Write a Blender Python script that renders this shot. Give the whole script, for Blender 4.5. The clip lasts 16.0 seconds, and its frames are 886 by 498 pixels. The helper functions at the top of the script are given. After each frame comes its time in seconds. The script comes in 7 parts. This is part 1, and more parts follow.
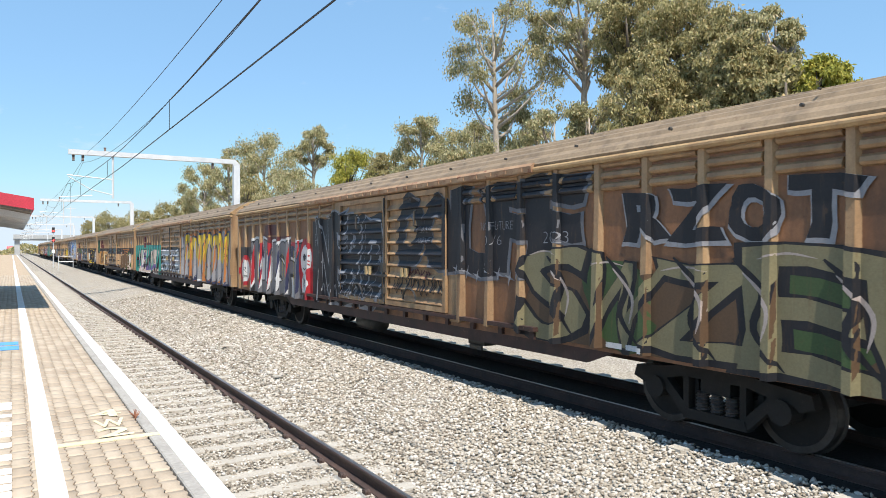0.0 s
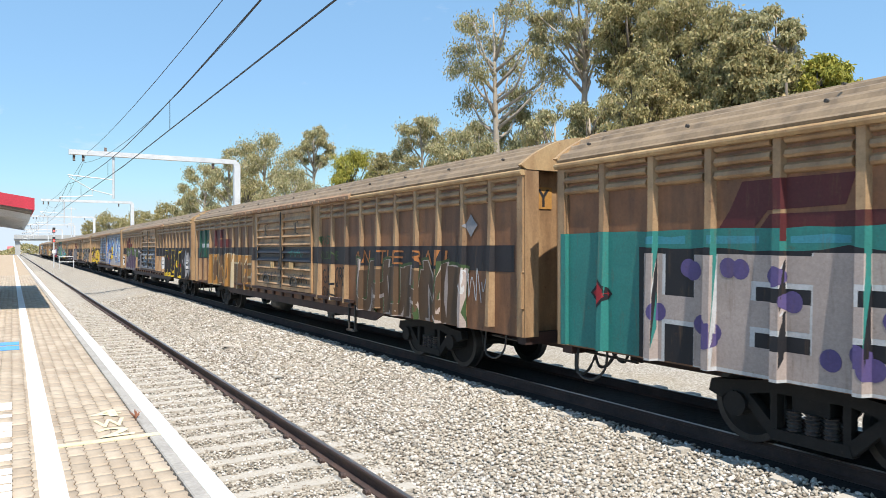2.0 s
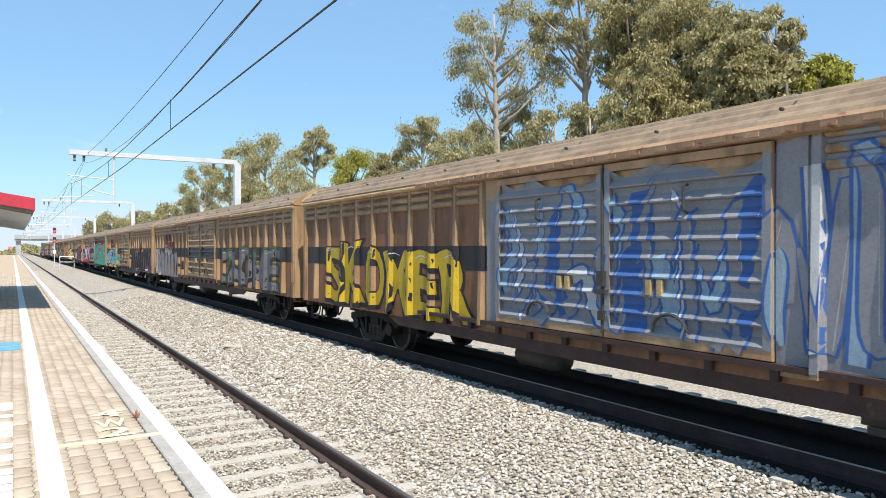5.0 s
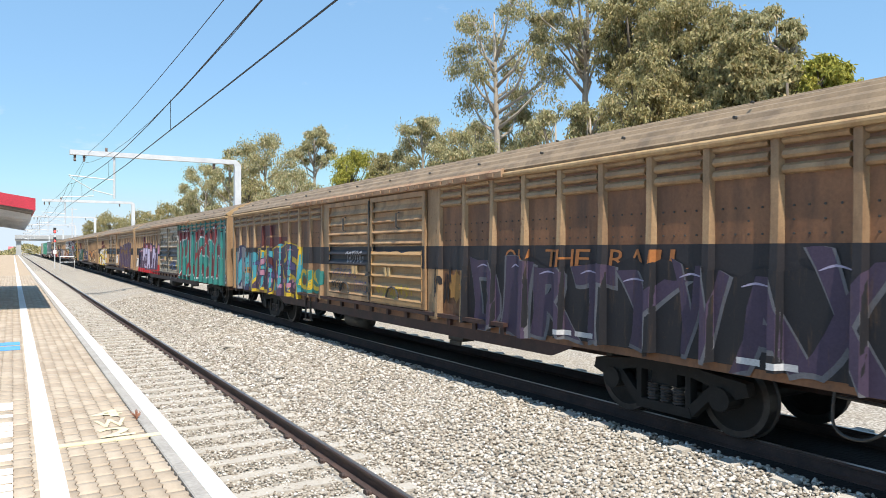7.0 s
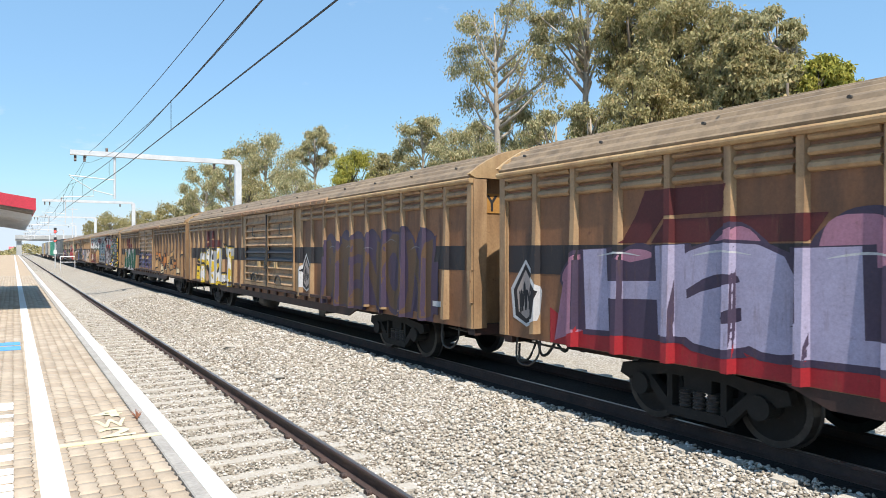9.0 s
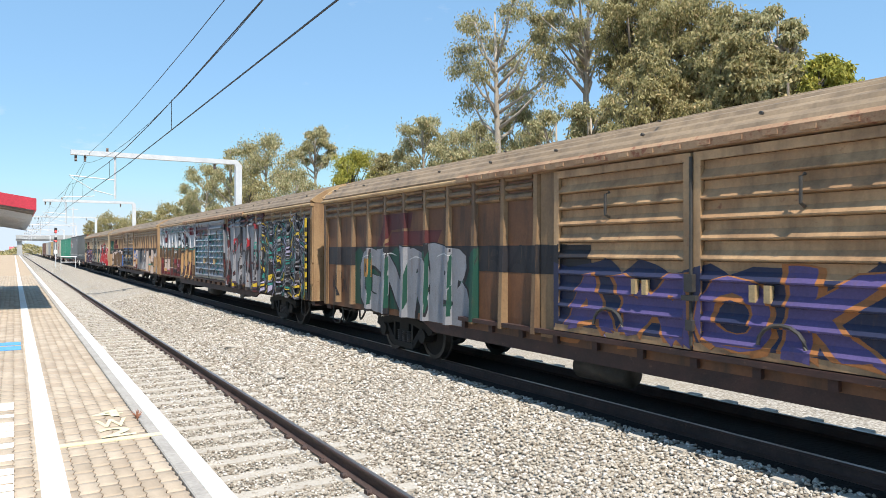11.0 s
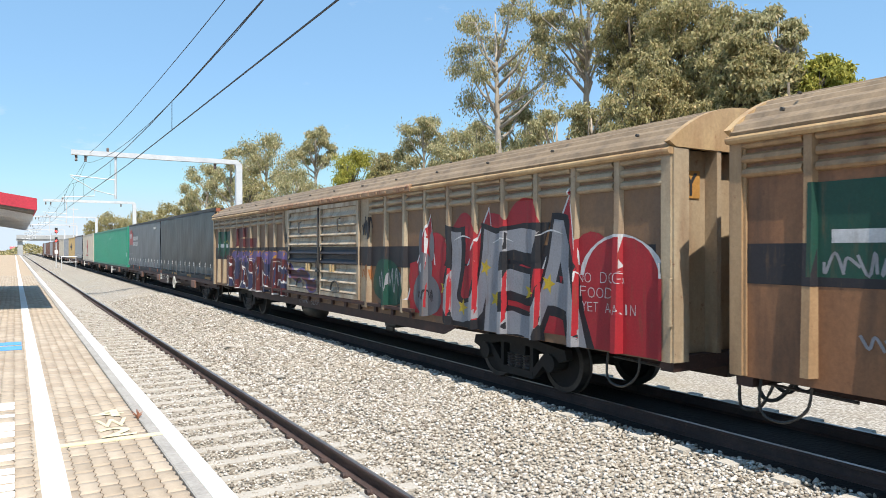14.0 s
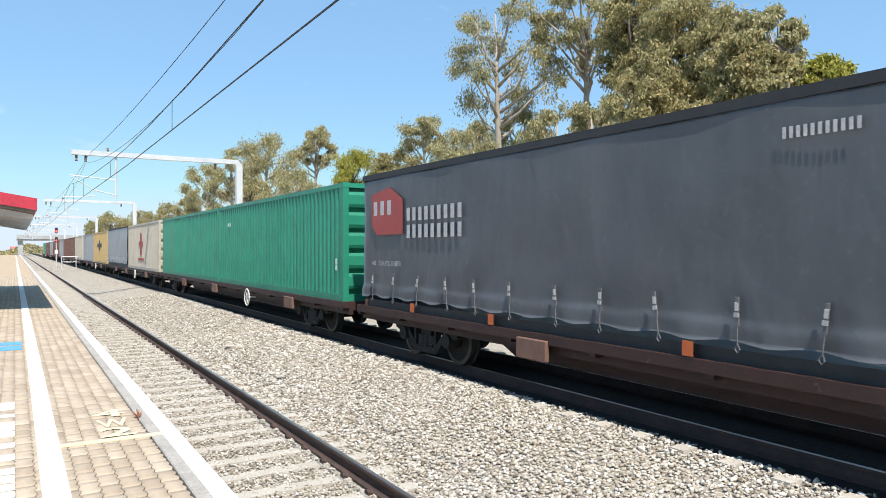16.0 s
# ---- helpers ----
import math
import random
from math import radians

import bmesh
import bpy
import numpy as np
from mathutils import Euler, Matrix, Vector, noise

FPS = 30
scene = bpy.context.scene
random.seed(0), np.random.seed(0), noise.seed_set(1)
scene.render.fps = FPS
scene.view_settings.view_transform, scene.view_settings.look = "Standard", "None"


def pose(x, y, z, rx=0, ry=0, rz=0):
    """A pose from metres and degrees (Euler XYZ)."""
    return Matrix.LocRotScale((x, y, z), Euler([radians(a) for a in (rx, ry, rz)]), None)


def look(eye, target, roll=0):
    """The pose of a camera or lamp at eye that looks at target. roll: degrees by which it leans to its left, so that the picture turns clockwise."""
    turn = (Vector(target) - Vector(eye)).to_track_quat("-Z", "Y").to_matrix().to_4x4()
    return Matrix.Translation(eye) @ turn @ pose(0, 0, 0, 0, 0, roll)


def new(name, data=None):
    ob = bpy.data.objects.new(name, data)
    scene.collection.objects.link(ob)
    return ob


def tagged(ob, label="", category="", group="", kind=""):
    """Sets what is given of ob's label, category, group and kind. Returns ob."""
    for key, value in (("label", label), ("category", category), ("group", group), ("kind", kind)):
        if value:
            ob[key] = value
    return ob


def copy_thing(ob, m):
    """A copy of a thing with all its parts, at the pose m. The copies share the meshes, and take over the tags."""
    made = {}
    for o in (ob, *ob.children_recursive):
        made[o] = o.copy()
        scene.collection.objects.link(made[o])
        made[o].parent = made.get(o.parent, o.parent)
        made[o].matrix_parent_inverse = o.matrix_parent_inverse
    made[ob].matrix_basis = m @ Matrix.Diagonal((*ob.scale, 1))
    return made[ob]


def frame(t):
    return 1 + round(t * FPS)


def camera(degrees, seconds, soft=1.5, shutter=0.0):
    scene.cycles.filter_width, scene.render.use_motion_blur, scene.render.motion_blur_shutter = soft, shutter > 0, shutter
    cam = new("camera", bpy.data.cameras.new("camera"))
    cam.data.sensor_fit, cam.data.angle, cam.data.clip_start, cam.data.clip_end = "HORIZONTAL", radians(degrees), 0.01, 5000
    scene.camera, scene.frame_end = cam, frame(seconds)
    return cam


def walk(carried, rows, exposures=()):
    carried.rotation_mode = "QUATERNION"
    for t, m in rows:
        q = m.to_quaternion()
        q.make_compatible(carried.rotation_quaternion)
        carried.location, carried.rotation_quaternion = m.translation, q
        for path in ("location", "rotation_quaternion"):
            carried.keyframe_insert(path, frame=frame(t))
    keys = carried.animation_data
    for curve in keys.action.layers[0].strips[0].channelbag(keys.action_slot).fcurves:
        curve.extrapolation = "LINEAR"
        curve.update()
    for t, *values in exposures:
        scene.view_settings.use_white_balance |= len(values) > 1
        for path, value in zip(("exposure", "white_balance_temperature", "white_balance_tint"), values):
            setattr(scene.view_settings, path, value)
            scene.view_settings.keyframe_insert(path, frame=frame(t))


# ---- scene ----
# ---- camera and its path ----
SECONDS = 16.0
EYE = (0.0, 0.0, 2.5)
cam = camera(64.2, SECONDS, soft=0.75, shutter=0.02)
walk(cam, [(0.0, pose(*EYE, 90.0, 0, -31.42)), (4.0, pose(*EYE, 90.02, 0, -31.36)),
           (8.0, pose(*EYE, 90.03, 0, -31.32)), (12.0, pose(*EYE, 90.03, 0, -31.26)),
           (16.0, pose(*EYE, 90.02, 0, -31.23))])

# ---- sky, sun and exposure ----
TO_SUN = Vector((-0.25, -1.0, 1.72)).normalized()
world = bpy.data.worlds.new("daylight")
scene.world = world
world.use_nodes = True
wn = world.node_tree.nodes
sky = wn.new("ShaderNodeTexSky")
sky.sky_type, sky.sun_disc = "NISHITA", False
sky.sun_elevation, sky.sun_rotation = math.asin(TO_SUN.z), math.pi + 0.245
sky.air_density, sky.dust_density, sky.ozone_density = 1.0, 0.1, 1.0
tint = wn.new("ShaderNodeMix")
tint.data_type, tint.blend_type = "RGBA", "MULTIPLY"
tint.inputs[0].default_value, tint.inputs[7].default_value = 1.0, (0.87, 1.0, 1.08, 1)
haze = wn.new("ShaderNodeMix")
haze.data_type = "RGBA"
haze.inputs[0].default_value, haze.inputs[7].default_value = 0.5, (2.3, 4.5, 7.2, 1)
world.node_tree.links.new(sky.outputs[0], tint.inputs[6])
world.node_tree.links.new(tint.outputs[2], haze.inputs[6])
# thin wisps of fair-weather cloud low in the sky
wl = world.node_tree.links
wtc = wn.new("ShaderNodeTexCoord")
wmap = wn.new("ShaderNodeMapping")
wmap.inputs["Scale"].default_value = (1.0, 1.0, 2.6)
wmap.inputs["Location"].default_value = (0.35, 0.1, 0.2)
wl.new(wtc.outputs["Generated"], wmap.inputs["Vector"])
wno = wn.new("ShaderNodeTexNoise")
wno.inputs["Scale"].default_value, wno.inputs["Detail"].default_value, wno.inputs["Roughness"].default_value = 7.0, 7.0, 0.6
wl.new(wmap.outputs[0], wno.inputs["Vector"])
wra = wn.new("ShaderNodeValToRGB")
wra.color_ramp.elements[0].position, wra.color_ramp.elements[1].position = 0.62, 0.85
wra.color_ramp.elements[1].color = (0.7, 0.7, 0.7, 1)
wl.new(wno.outputs["Fac"], wra.inputs[0])
cloud = wn.new("ShaderNodeMix")
cloud.data_type = "RGBA"
cloud.inputs[7].default_value = (6.0, 6.5, 7.0, 1)
wl.new(wra.outputs[0], cloud.inputs[0])
cap = wn.new("ShaderNodeMix")
cap.data_type, cap.blend_type = "RGBA", "DARKEN"
cap.inputs[0].default_value, cap.inputs[7].default_value = 1.0, (4.9, 5.8, 6.7, 1)
wl.new(haze.outputs[2], cap.inputs[6])
wl.new(cap.outputs[2], cloud.inputs[6])
wl.new(cloud.outputs[2], wn["Background"].inputs[0])
wn["Background"].inputs[1].default_value = 0.106
sun_data = bpy.data.lights.new("sun", "SUN")
sun_data.energy, sun_data.angle, sun_data.color = 4.8, radians(0.53), (1.0, 0.94, 0.85)
sun = new("sun", sun_data)
sun.matrix_world = look((0, 0, 60), Vector((0, 0, 60)) - TO_SUN)
scene.view_settings.exposure = 0.53
scene.view_settings.use_white_balance = True
scene.view_settings.white_balance_temperature, scene.view_settings.white_balance_tint = 6610, 10

# ---- materials ----


def nodes_of(name):
    m = bpy.data.materials.new(name)
    m.use_nodes = True
    nt = m.node_tree
    return m, nt, nt.nodes["Principled BSDF"]


def coords(nt, scale=(1, 1, 1), own=False):
    """Object coordinates in metres; own: shifted by a random step for each object."""
    tc = nt.nodes.new("ShaderNodeTexCoord")
    mp = nt.nodes.new("ShaderNodeMapping")
    mp.inputs["Scale"].default_value = scale
    nt.links.new(tc.outputs["Object"], mp.inputs["Vector"])
    if own:
        info = nt.nodes.new("ShaderNodeObjectInfo")
        mul = nt.nodes.new("ShaderNodeMath")
        mul.operation = "MULTIPLY"
        mul.inputs[1].default_value = 57.0
        nt.links.new(info.outputs["Random"], mul.inputs[0])
        nt.links.new(mul.outputs[0], mp.inputs["Location"])
    return mp.outputs[0]


def noise_of(nt, vec, scale, detail=4.0, rough=0.6):
    n = nt.nodes.new("ShaderNodeTexNoise")
    n.inputs["Scale"].default_value, n.inputs["Detail"].default_value = scale, detail
    n.inputs["Roughness"].default_value = rough
    if vec is not None:
        nt.links.new(vec, n.inputs["Vector"])
    return n.outputs["Fac"]


def ramp_of(nt, fac, stops):
    r = nt.nodes.new("ShaderNodeValToRGB")
    e = r.color_ramp.elements
    while len(e) < len(stops):
        e.new(0.5)
    for el, (p, c) in zip(e, stops):
        el.position, el.color = p, (*c, 1) if len(c) == 3 else c
    nt.links.new(fac, r.inputs[0])
    return r.outputs[0]


def mix_of(nt, fac, a, b, mode="MIX"):
    m = nt.nodes.new("ShaderNodeMix")
    m.data_type, m.blend_type = "RGBA", mode
    for sock, v in ((m.inputs[0], fac), (m.inputs[6], a), (m.inputs[7], b)):
        if isinstance(v, (int, float)):
            sock.default_value = v
        elif isinstance(v, tuple):
            sock.default_value = (*v, 1)
        else:
            nt.links.new(v, sock)
    return m.outputs[2]


def bump_of(nt, bsdf, fac, strength, dist):
    b = nt.nodes.new("ShaderNodeBump")
    b.inputs["Strength"].default_value, b.inputs["Distance"].default_value = strength, dist
    nt.links.new(fac, b.inputs["Height"])
    nt.links.new(b.outputs[0], bsdf.inputs["Normal"])


def surface(name, a, b, scale=3.0, rough=0.7, metal=0.0, stretch=(1, 1, 1), spot=None, spot_at=0.62, bump=0.2, dist=0.01, own=False, fine=40.0, spec=0.5):
    """Two tones mixed by a broad noise, a fine grain, and patches of a third colour."""
    m, nt, bsdf = nodes_of(name)
    v = coords(nt, stretch, own)
    broad, grain = noise_of(nt, v, scale), noise_of(nt, coords(nt, (1, 1, 1), own), fine, 3.0)
    col = mix_of(nt, ramp_of(nt, broad, [(0.32, (0, 0, 0)), (0.68, (1, 1, 1))]), a, b)
    col = mix_of(nt, 0.35, col, ramp_of(nt, grain, [(0.25, (0.25, 0.25, 0.25)), (0.75, (0.8, 0.8, 0.8))]), "OVERLAY")
    if spot:
        v2 = coords(nt, (stretch[0] * 1.3, stretch[1] * 1.3, stretch[2] * 1.3), own)
        fac = ramp_of(nt, noise_of(nt, v2, scale * 2.3, 6.0, 0.7), [(spot_at, (0, 0, 0)), (spot_at + 0.1, (1, 1, 1))])
        col = mix_of(nt, fac, col, spot)
    nt.links.new(col, bsdf.inputs["Base Color"])
    bsdf.inputs["Roughness"].default_value, bsdf.inputs["Metallic"].default_value = rough, metal
    bsdf.inputs["Specular IOR Level"].default_value = spec
    if bump:
        bump_of(nt, bsdf, grain, bump, dist)
    return m


def brown_steel(name, a, b, rust, streak):
    """Old wagon paint: tan to brown, rust patches, dirt streaks running down."""
    m, nt, bsdf = nodes_of(name)
    v = coords(nt, (1, 1, 1), True)
    broad = noise_of(nt, v, 0.9, 5.0)
    streaks = noise_of(nt, coords(nt, (1.7, 1.7, 0.3), True), 2.2, 4.0, 0.55)
    spots = noise_of(nt, v, 7.0, 6.0, 0.7)
    col = mix_of(nt, ramp_of(nt, broad, [(0.3, (0, 0, 0)), (0.7, (1, 1, 1))]), a, b)
    col = mix_of(nt, ramp_of(nt, streaks, [(0.44, (0, 0, 0)), (0.70, (0.85, 0.85, 0.85))]), col, streak)
    col = mix_of(nt, ramp_of(nt, spots, [(0.63, (0, 0, 0)), (0.72, (0.8, 0.8, 0.8))]), col, rust)
    col = mix_of(nt, 0.3, col, ramp_of(nt, noise_of(nt, coords(nt, (1, 1, 0.85), True), 26.0, 6.0, 0.75), [(0.3, (0.22, 0.22, 0.22)), (0.7, (0.78, 0.78, 0.78))]), "OVERLAY")
    nt.links.new(col, bsdf.inputs["Base Color"])
    bsdf.inputs["Roughness"].default_value = 0.6
    bump_of(nt, bsdf, noise_of(nt, v, 30.0), 0.15, 0.01)
    return m


VAN_BROWN = brown_steel("van_brown", (0.25, 0.115, 0.052), (0.165, 0.07, 0.031), (0.085, 0.033, 0.018), (0.085, 0.043, 0.024))
VAN_RIB = brown_steel("van_rib", (0.39, 0.255, 0.138), (0.29, 0.175, 0.09), (0.13, 0.05, 0.026), (0.17, 0.095, 0.05))
VAN_DOOR = brown_steel("van_door", (0.45, 0.29, 0.155), (0.33, 0.185, 0.09), (0.17, 0.06, 0.028), (0.17, 0.10, 0.052))
VAN_ROOF = brown_steel("van_roof", (0.302, 0.221, 0.14), (0.225, 0.16, 0.097), (0.135, 0.077, 0.045), (0.144, 0.104, 0.068))
VAN_EAVE = brown_steel("van_eave", (0.46, 0.32, 0.17), (0.36, 0.23, 0.11), (0.20, 0.07, 0.03), (0.28, 0.16, 0.08))
RUSTY = surface("rusty_steel", (0.30, 0.13, 0.07), (0.20, 0.08, 0.045), 4.0, 0.8, 0.0, spot=(0.42, 0.30, 0.19), own=True)
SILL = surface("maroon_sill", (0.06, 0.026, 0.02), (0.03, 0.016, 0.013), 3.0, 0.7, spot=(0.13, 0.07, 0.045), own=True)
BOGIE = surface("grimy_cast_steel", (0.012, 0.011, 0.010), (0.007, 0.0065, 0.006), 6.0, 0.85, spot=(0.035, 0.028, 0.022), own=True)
TREAD = surface("worn_wheel_steel", (0.05, 0.047, 0.045), (0.03, 0.028, 0.026), 8.0, 0.5, 0.3)
IRON = surface("dark_iron", (0.05, 0.045, 0.04), (0.03, 0.028, 0.026), 6.0, 0.6, spot=(0.12, 0.07, 0.04), own=True)
YELLOW_PLATE = surface("orange_plate", (0.46, 0.24, 0.06), (0.36, 0.18, 0.05), 4.0, 0.6)
# near-black sleeper colour that stands in for the shade under the train
SHADE_SLEEPER = surface("shade_dark_sleeper", (0.017, 0.015, 0.014), (0.012, 0.011, 0.010), 3.0, 0.85)
RAIL_SIDE = surface("rusted_rail", (0.085, 0.05, 0.04), (0.05, 0.032, 0.028), 3.0, 0.75, spot=(0.15, 0.08, 0.05))
RAIL_TOP = surface("polished_rail_head", (0.45, 0.43, 0.42), (0.3, 0.28, 0.27), 2.0, 0.35, 0.8, (8, 0.3, 1))
CONCRETE = surface("pale_concrete", (0.44, 0.409, 0.361), (0.378, 0.343, 0.295), 2.5, 0.9, spot=(0.264, 0.246, 0.211), own=True)
COPING = surface("grey_coping", (0.378, 0.352, 0.317), (0.29, 0.268, 0.242), 3.0, 0.9, spot=(0.238, 0.229, 0.211), own=True)
WHITE_LINE = surface("worn_white_line", (0.84, 0.83, 0.81), (0.74, 0.73, 0.70), 2.0, 0.8, spot=(0.52, 0.49, 0.45), spot_at=0.68)
YELLOW_LINE = surface("faded_yellow_line", (0.72, 0.66, 0.42), (0.62, 0.55, 0.33), 5.0, 0.8, spot=(0.42, 0.36, 0.26), spot_at=0.6)
BLUE_LINE = surface("blue_line", (0.10, 0.33, 0.62), (0.08, 0.27, 0.52), 4.0, 0.8)
GALV = surface("galvanised_steel", (0.66, 0.67, 0.68), (0.55, 0.56, 0.58), 2.0, 0.5, 0.2)
WIRE = surface("dark_wire", (0.05, 0.05, 0.055), (0.03, 0.03, 0.03), 5.0, 0.5, 0.5)
RED_ROOF = surface("red_fascia", (0.52, 0.035, 0.06), (0.42, 0.03, 0.05), 2.0, 0.5)
UNDERSIDE = surface("canopy_soffit", (0.20, 0.18, 0.16), (0.14, 0.13, 0.12), 2.0, 0.8)

CREAM_BROWN = brown_steel("cream_van_brown", (0.225, 0.125, 0.064), (0.15, 0.078, 0.038), (0.13, 0.055, 0.03), (0.15, 0.09, 0.055))
CREAM_RIB = brown_steel("cream_van_rib", (0.39, 0.31, 0.21), (0.30, 0.22, 0.14), (0.17, 0.07, 0.035), (0.24, 0.15, 0.09))
CREAM_DOOR = brown_steel("cream_van_door", (0.468, 0.398, 0.304), (0.374, 0.296, 0.207), (0.19, 0.07, 0.03), (0.22, 0.14, 0.08))
DARK_BROWN = brown_steel("dark_van_brown", (0.175, 0.072, 0.028), (0.11, 0.044, 0.018), (0.05, 0.022, 0.013), (0.045, 0.024, 0.014))
DARK_RIB = brown_steel("dark_van_rib", (0.26, 0.16, 0.08), (0.19, 0.11, 0.055), (0.08, 0.033, 0.018), (0.09, 0.05, 0.028))
BRACKET = surface("tan_bracket", (0.42, 0.31, 0.16), (0.33, 0.23, 0.12), 6.0, 0.7, spot=(0.2, 0.1, 0.05), own=True)
DUSTY_RUST = surface("dusty_rust", (0.36, 0.235, 0.14), (0.26, 0.15, 0.085), 2.5, 0.8, spot=(0.20, 0.075, 0.04), spot_at=0.55, own=True)


# ---- geometry helpers ----


def smooth_path(pts, k=5):
    """More points along a bent path."""
    P = [Vector(p) for p in pts]
    out = []
    for i in range(len(P) - 1):
        a, b, c, d = P[max(i - 1, 0)], P[i], P[i + 1], P[min(i + 2, len(P) - 1)]
        for j in range(k):
            t = j / k
            out.append(0.5 * (2 * b + (c - a) * t + (2 * a - 5 * b + 4 * c - d) * t * t + (3 * b - a - 3 * c + d) * t ** 3))
    return out + [P[-1]]


def box(bm, x0, x1, y0, y1, z0, z1, mi=0):
    vs = [bm.verts.new((x, y, z)) for x in (x0, x1) for y in (y0, y1) for z in (z0, z1)]
    fs = [bm.faces.new([vs[i] for i in f]) for f in ((0, 1, 3, 2), (4, 6, 7, 5), (0, 4, 5, 1), (2, 3, 7, 6), (0, 2, 6, 4), (1, 5, 7, 3))]
    for f in fs:
        f.material_index = mi
    return fs


def prism(bm, outline, axis, a, b, mi=0):
    """A polygon (two coordinates a corner, in the plane across axis) drawn out from a to b."""
    def at(p, q, d):
        return {"x": (d, p, q), "y": (p, d, q), "z": (p, q, d)}[axis]
    lo = [bm.verts.new(at(p, q, a)) for p, q in outline]
    hi = [bm.verts.new(at(p, q, b)) for p, q in outline]
    n = len(outline)
    fs = [bm.faces.new(lo[::-1]), bm.faces.new(hi)] + [bm.faces.new((lo[i], lo[(i + 1) % n], hi[(i + 1) % n], hi[i])) for i in range(n)]
    for f in fs:
        f.material_index = mi
    return fs


def tube(bm, path, r, seg=6, mi=0):
    """A round bar along a path of points, with a radius or one a point."""
    rings = []
    path = [Vector(p) for p in path]
    for i, p in enumerate(path):
        d = (path[min(i + 1, len(path) - 1)] - path[max(i - 1, 0)]).normalized()
        up = Vector((0, 0, 1)) if abs(d.z) < 0.9 else Vector((1, 0, 0))
        a = d.cross(up).normalized()
        b = d.cross(a)
        rr = r[i] if isinstance(r, (list, tuple)) else r
        rings.append([bm.verts.new(p + rr * (math.cos(t) * a + math.sin(t) * b)) for t in (2 * math.pi * k / seg for k in range(seg))])
    for u, v in zip(rings, rings[1:]):
        for k in range(seg):
            bm.faces.new((u[k], u[(k + 1) % seg], v[(k + 1) % seg], v[k])).material_index = mi
    bm.faces.new(rings[0][::-1]).material_index = mi
    bm.faces.new(rings[-1]).material_index = mi


def disc(bm, cx, cy, cz, r, x0, x1, seg=20, mi=0):
    prism(bm, [(cy + r * math.cos(2 * math.pi * k / seg), cz + r * math.sin(2 * math.pi * k / seg)) for k in range(seg)], "x", cx + x0, cx + x1, mi)


def mesh_of(name, bm, mats, smooth=False):
    me = bpy.data.meshes.new(name)
    bmesh.ops.recalc_face_normals(bm, faces=bm.faces)
    bm.to_mesh(me)
    bm.free()
    for m in mats if isinstance(mats, (list, tuple)) else [mats]:
        me.materials.append(m)
    if smooth:
        me.polygons.foreach_set("use_smooth", [True] * len(me.polygons))
    return me


def raw_mesh(name, verts, faces, mats, index=None):
    """A mesh straight from arrays: verts (n, 3), faces (m, 3 or 4)."""
    me = bpy.data.meshes.new(name)
    verts, faces = np.asarray(verts, np.float32), np.asarray(faces, np.int32)
    k = faces.shape[1]
    me.vertices.add(len(verts))
    me.vertices.foreach_set("co", verts.ravel())
    me.loops.add(faces.size)
    me.loops.foreach_set("vertex_index", faces.ravel())
    me.polygons.add(len(faces))
    me.polygons.foreach_set("loop_start", np.arange(0, faces.size, k, dtype=np.int32))
    me.polygons.foreach_set("loop_total", np.full(len(faces), k, np.int32))
    for m in mats if isinstance(mats, (list, tuple)) else [mats]:
        me.materials.append(m)
    if index is not None:
        me.polygons.foreach_set("material_index", np.asarray(index, np.int32))
    me.update(calc_edges=True)
    return me


def part(name, bm, material, parent, label="", at=None, smooth=False):
    """One mesh object under a thing or part; bm is a bmesh or a mesh that several share."""
    me = bm if isinstance(bm, bpy.types.Mesh) else mesh_of(name, bm, material, smooth)
    ob = new(name, me)
    ob.parent = parent
    if at is not None:
        ob.matrix_basis = at if isinstance(at, Matrix) else Matrix.Translation(at)
    return tagged(ob, label) if label else ob


def thing(name, label, category, group="", kind="", at=None, data=None):
    ob = new(name, data)
    if at is not None:
        ob.matrix_basis = at if isinstance(at, Matrix) else Matrix.Translation(at)
    return tagged(ob, label, category, group, kind)


def B():
    return bmesh.new()


# ---- ground, tracks and platform ----
PLAT_Z, EDGE_X = 1.05, 1.11
NEAR_TRACK, TRAIN_TRACK, RAIL2_Z = 2.62, 8.05, 0.30
FAR = 2500.0


def ground_z(x):
    pts = [(-900, -0.3), (0.5, -0.25), (1.2, -0.195), (3.9, -0.195), (4.6, -0.16), (6.1, 0.08), (6.9, 0.14), (9.4, 0.14), (10.6, -0.15), (14, -0.3), (900, -0.3)]
    return float(np.interp(x, [p[0] for p in pts], [p[1] for p in pts]))


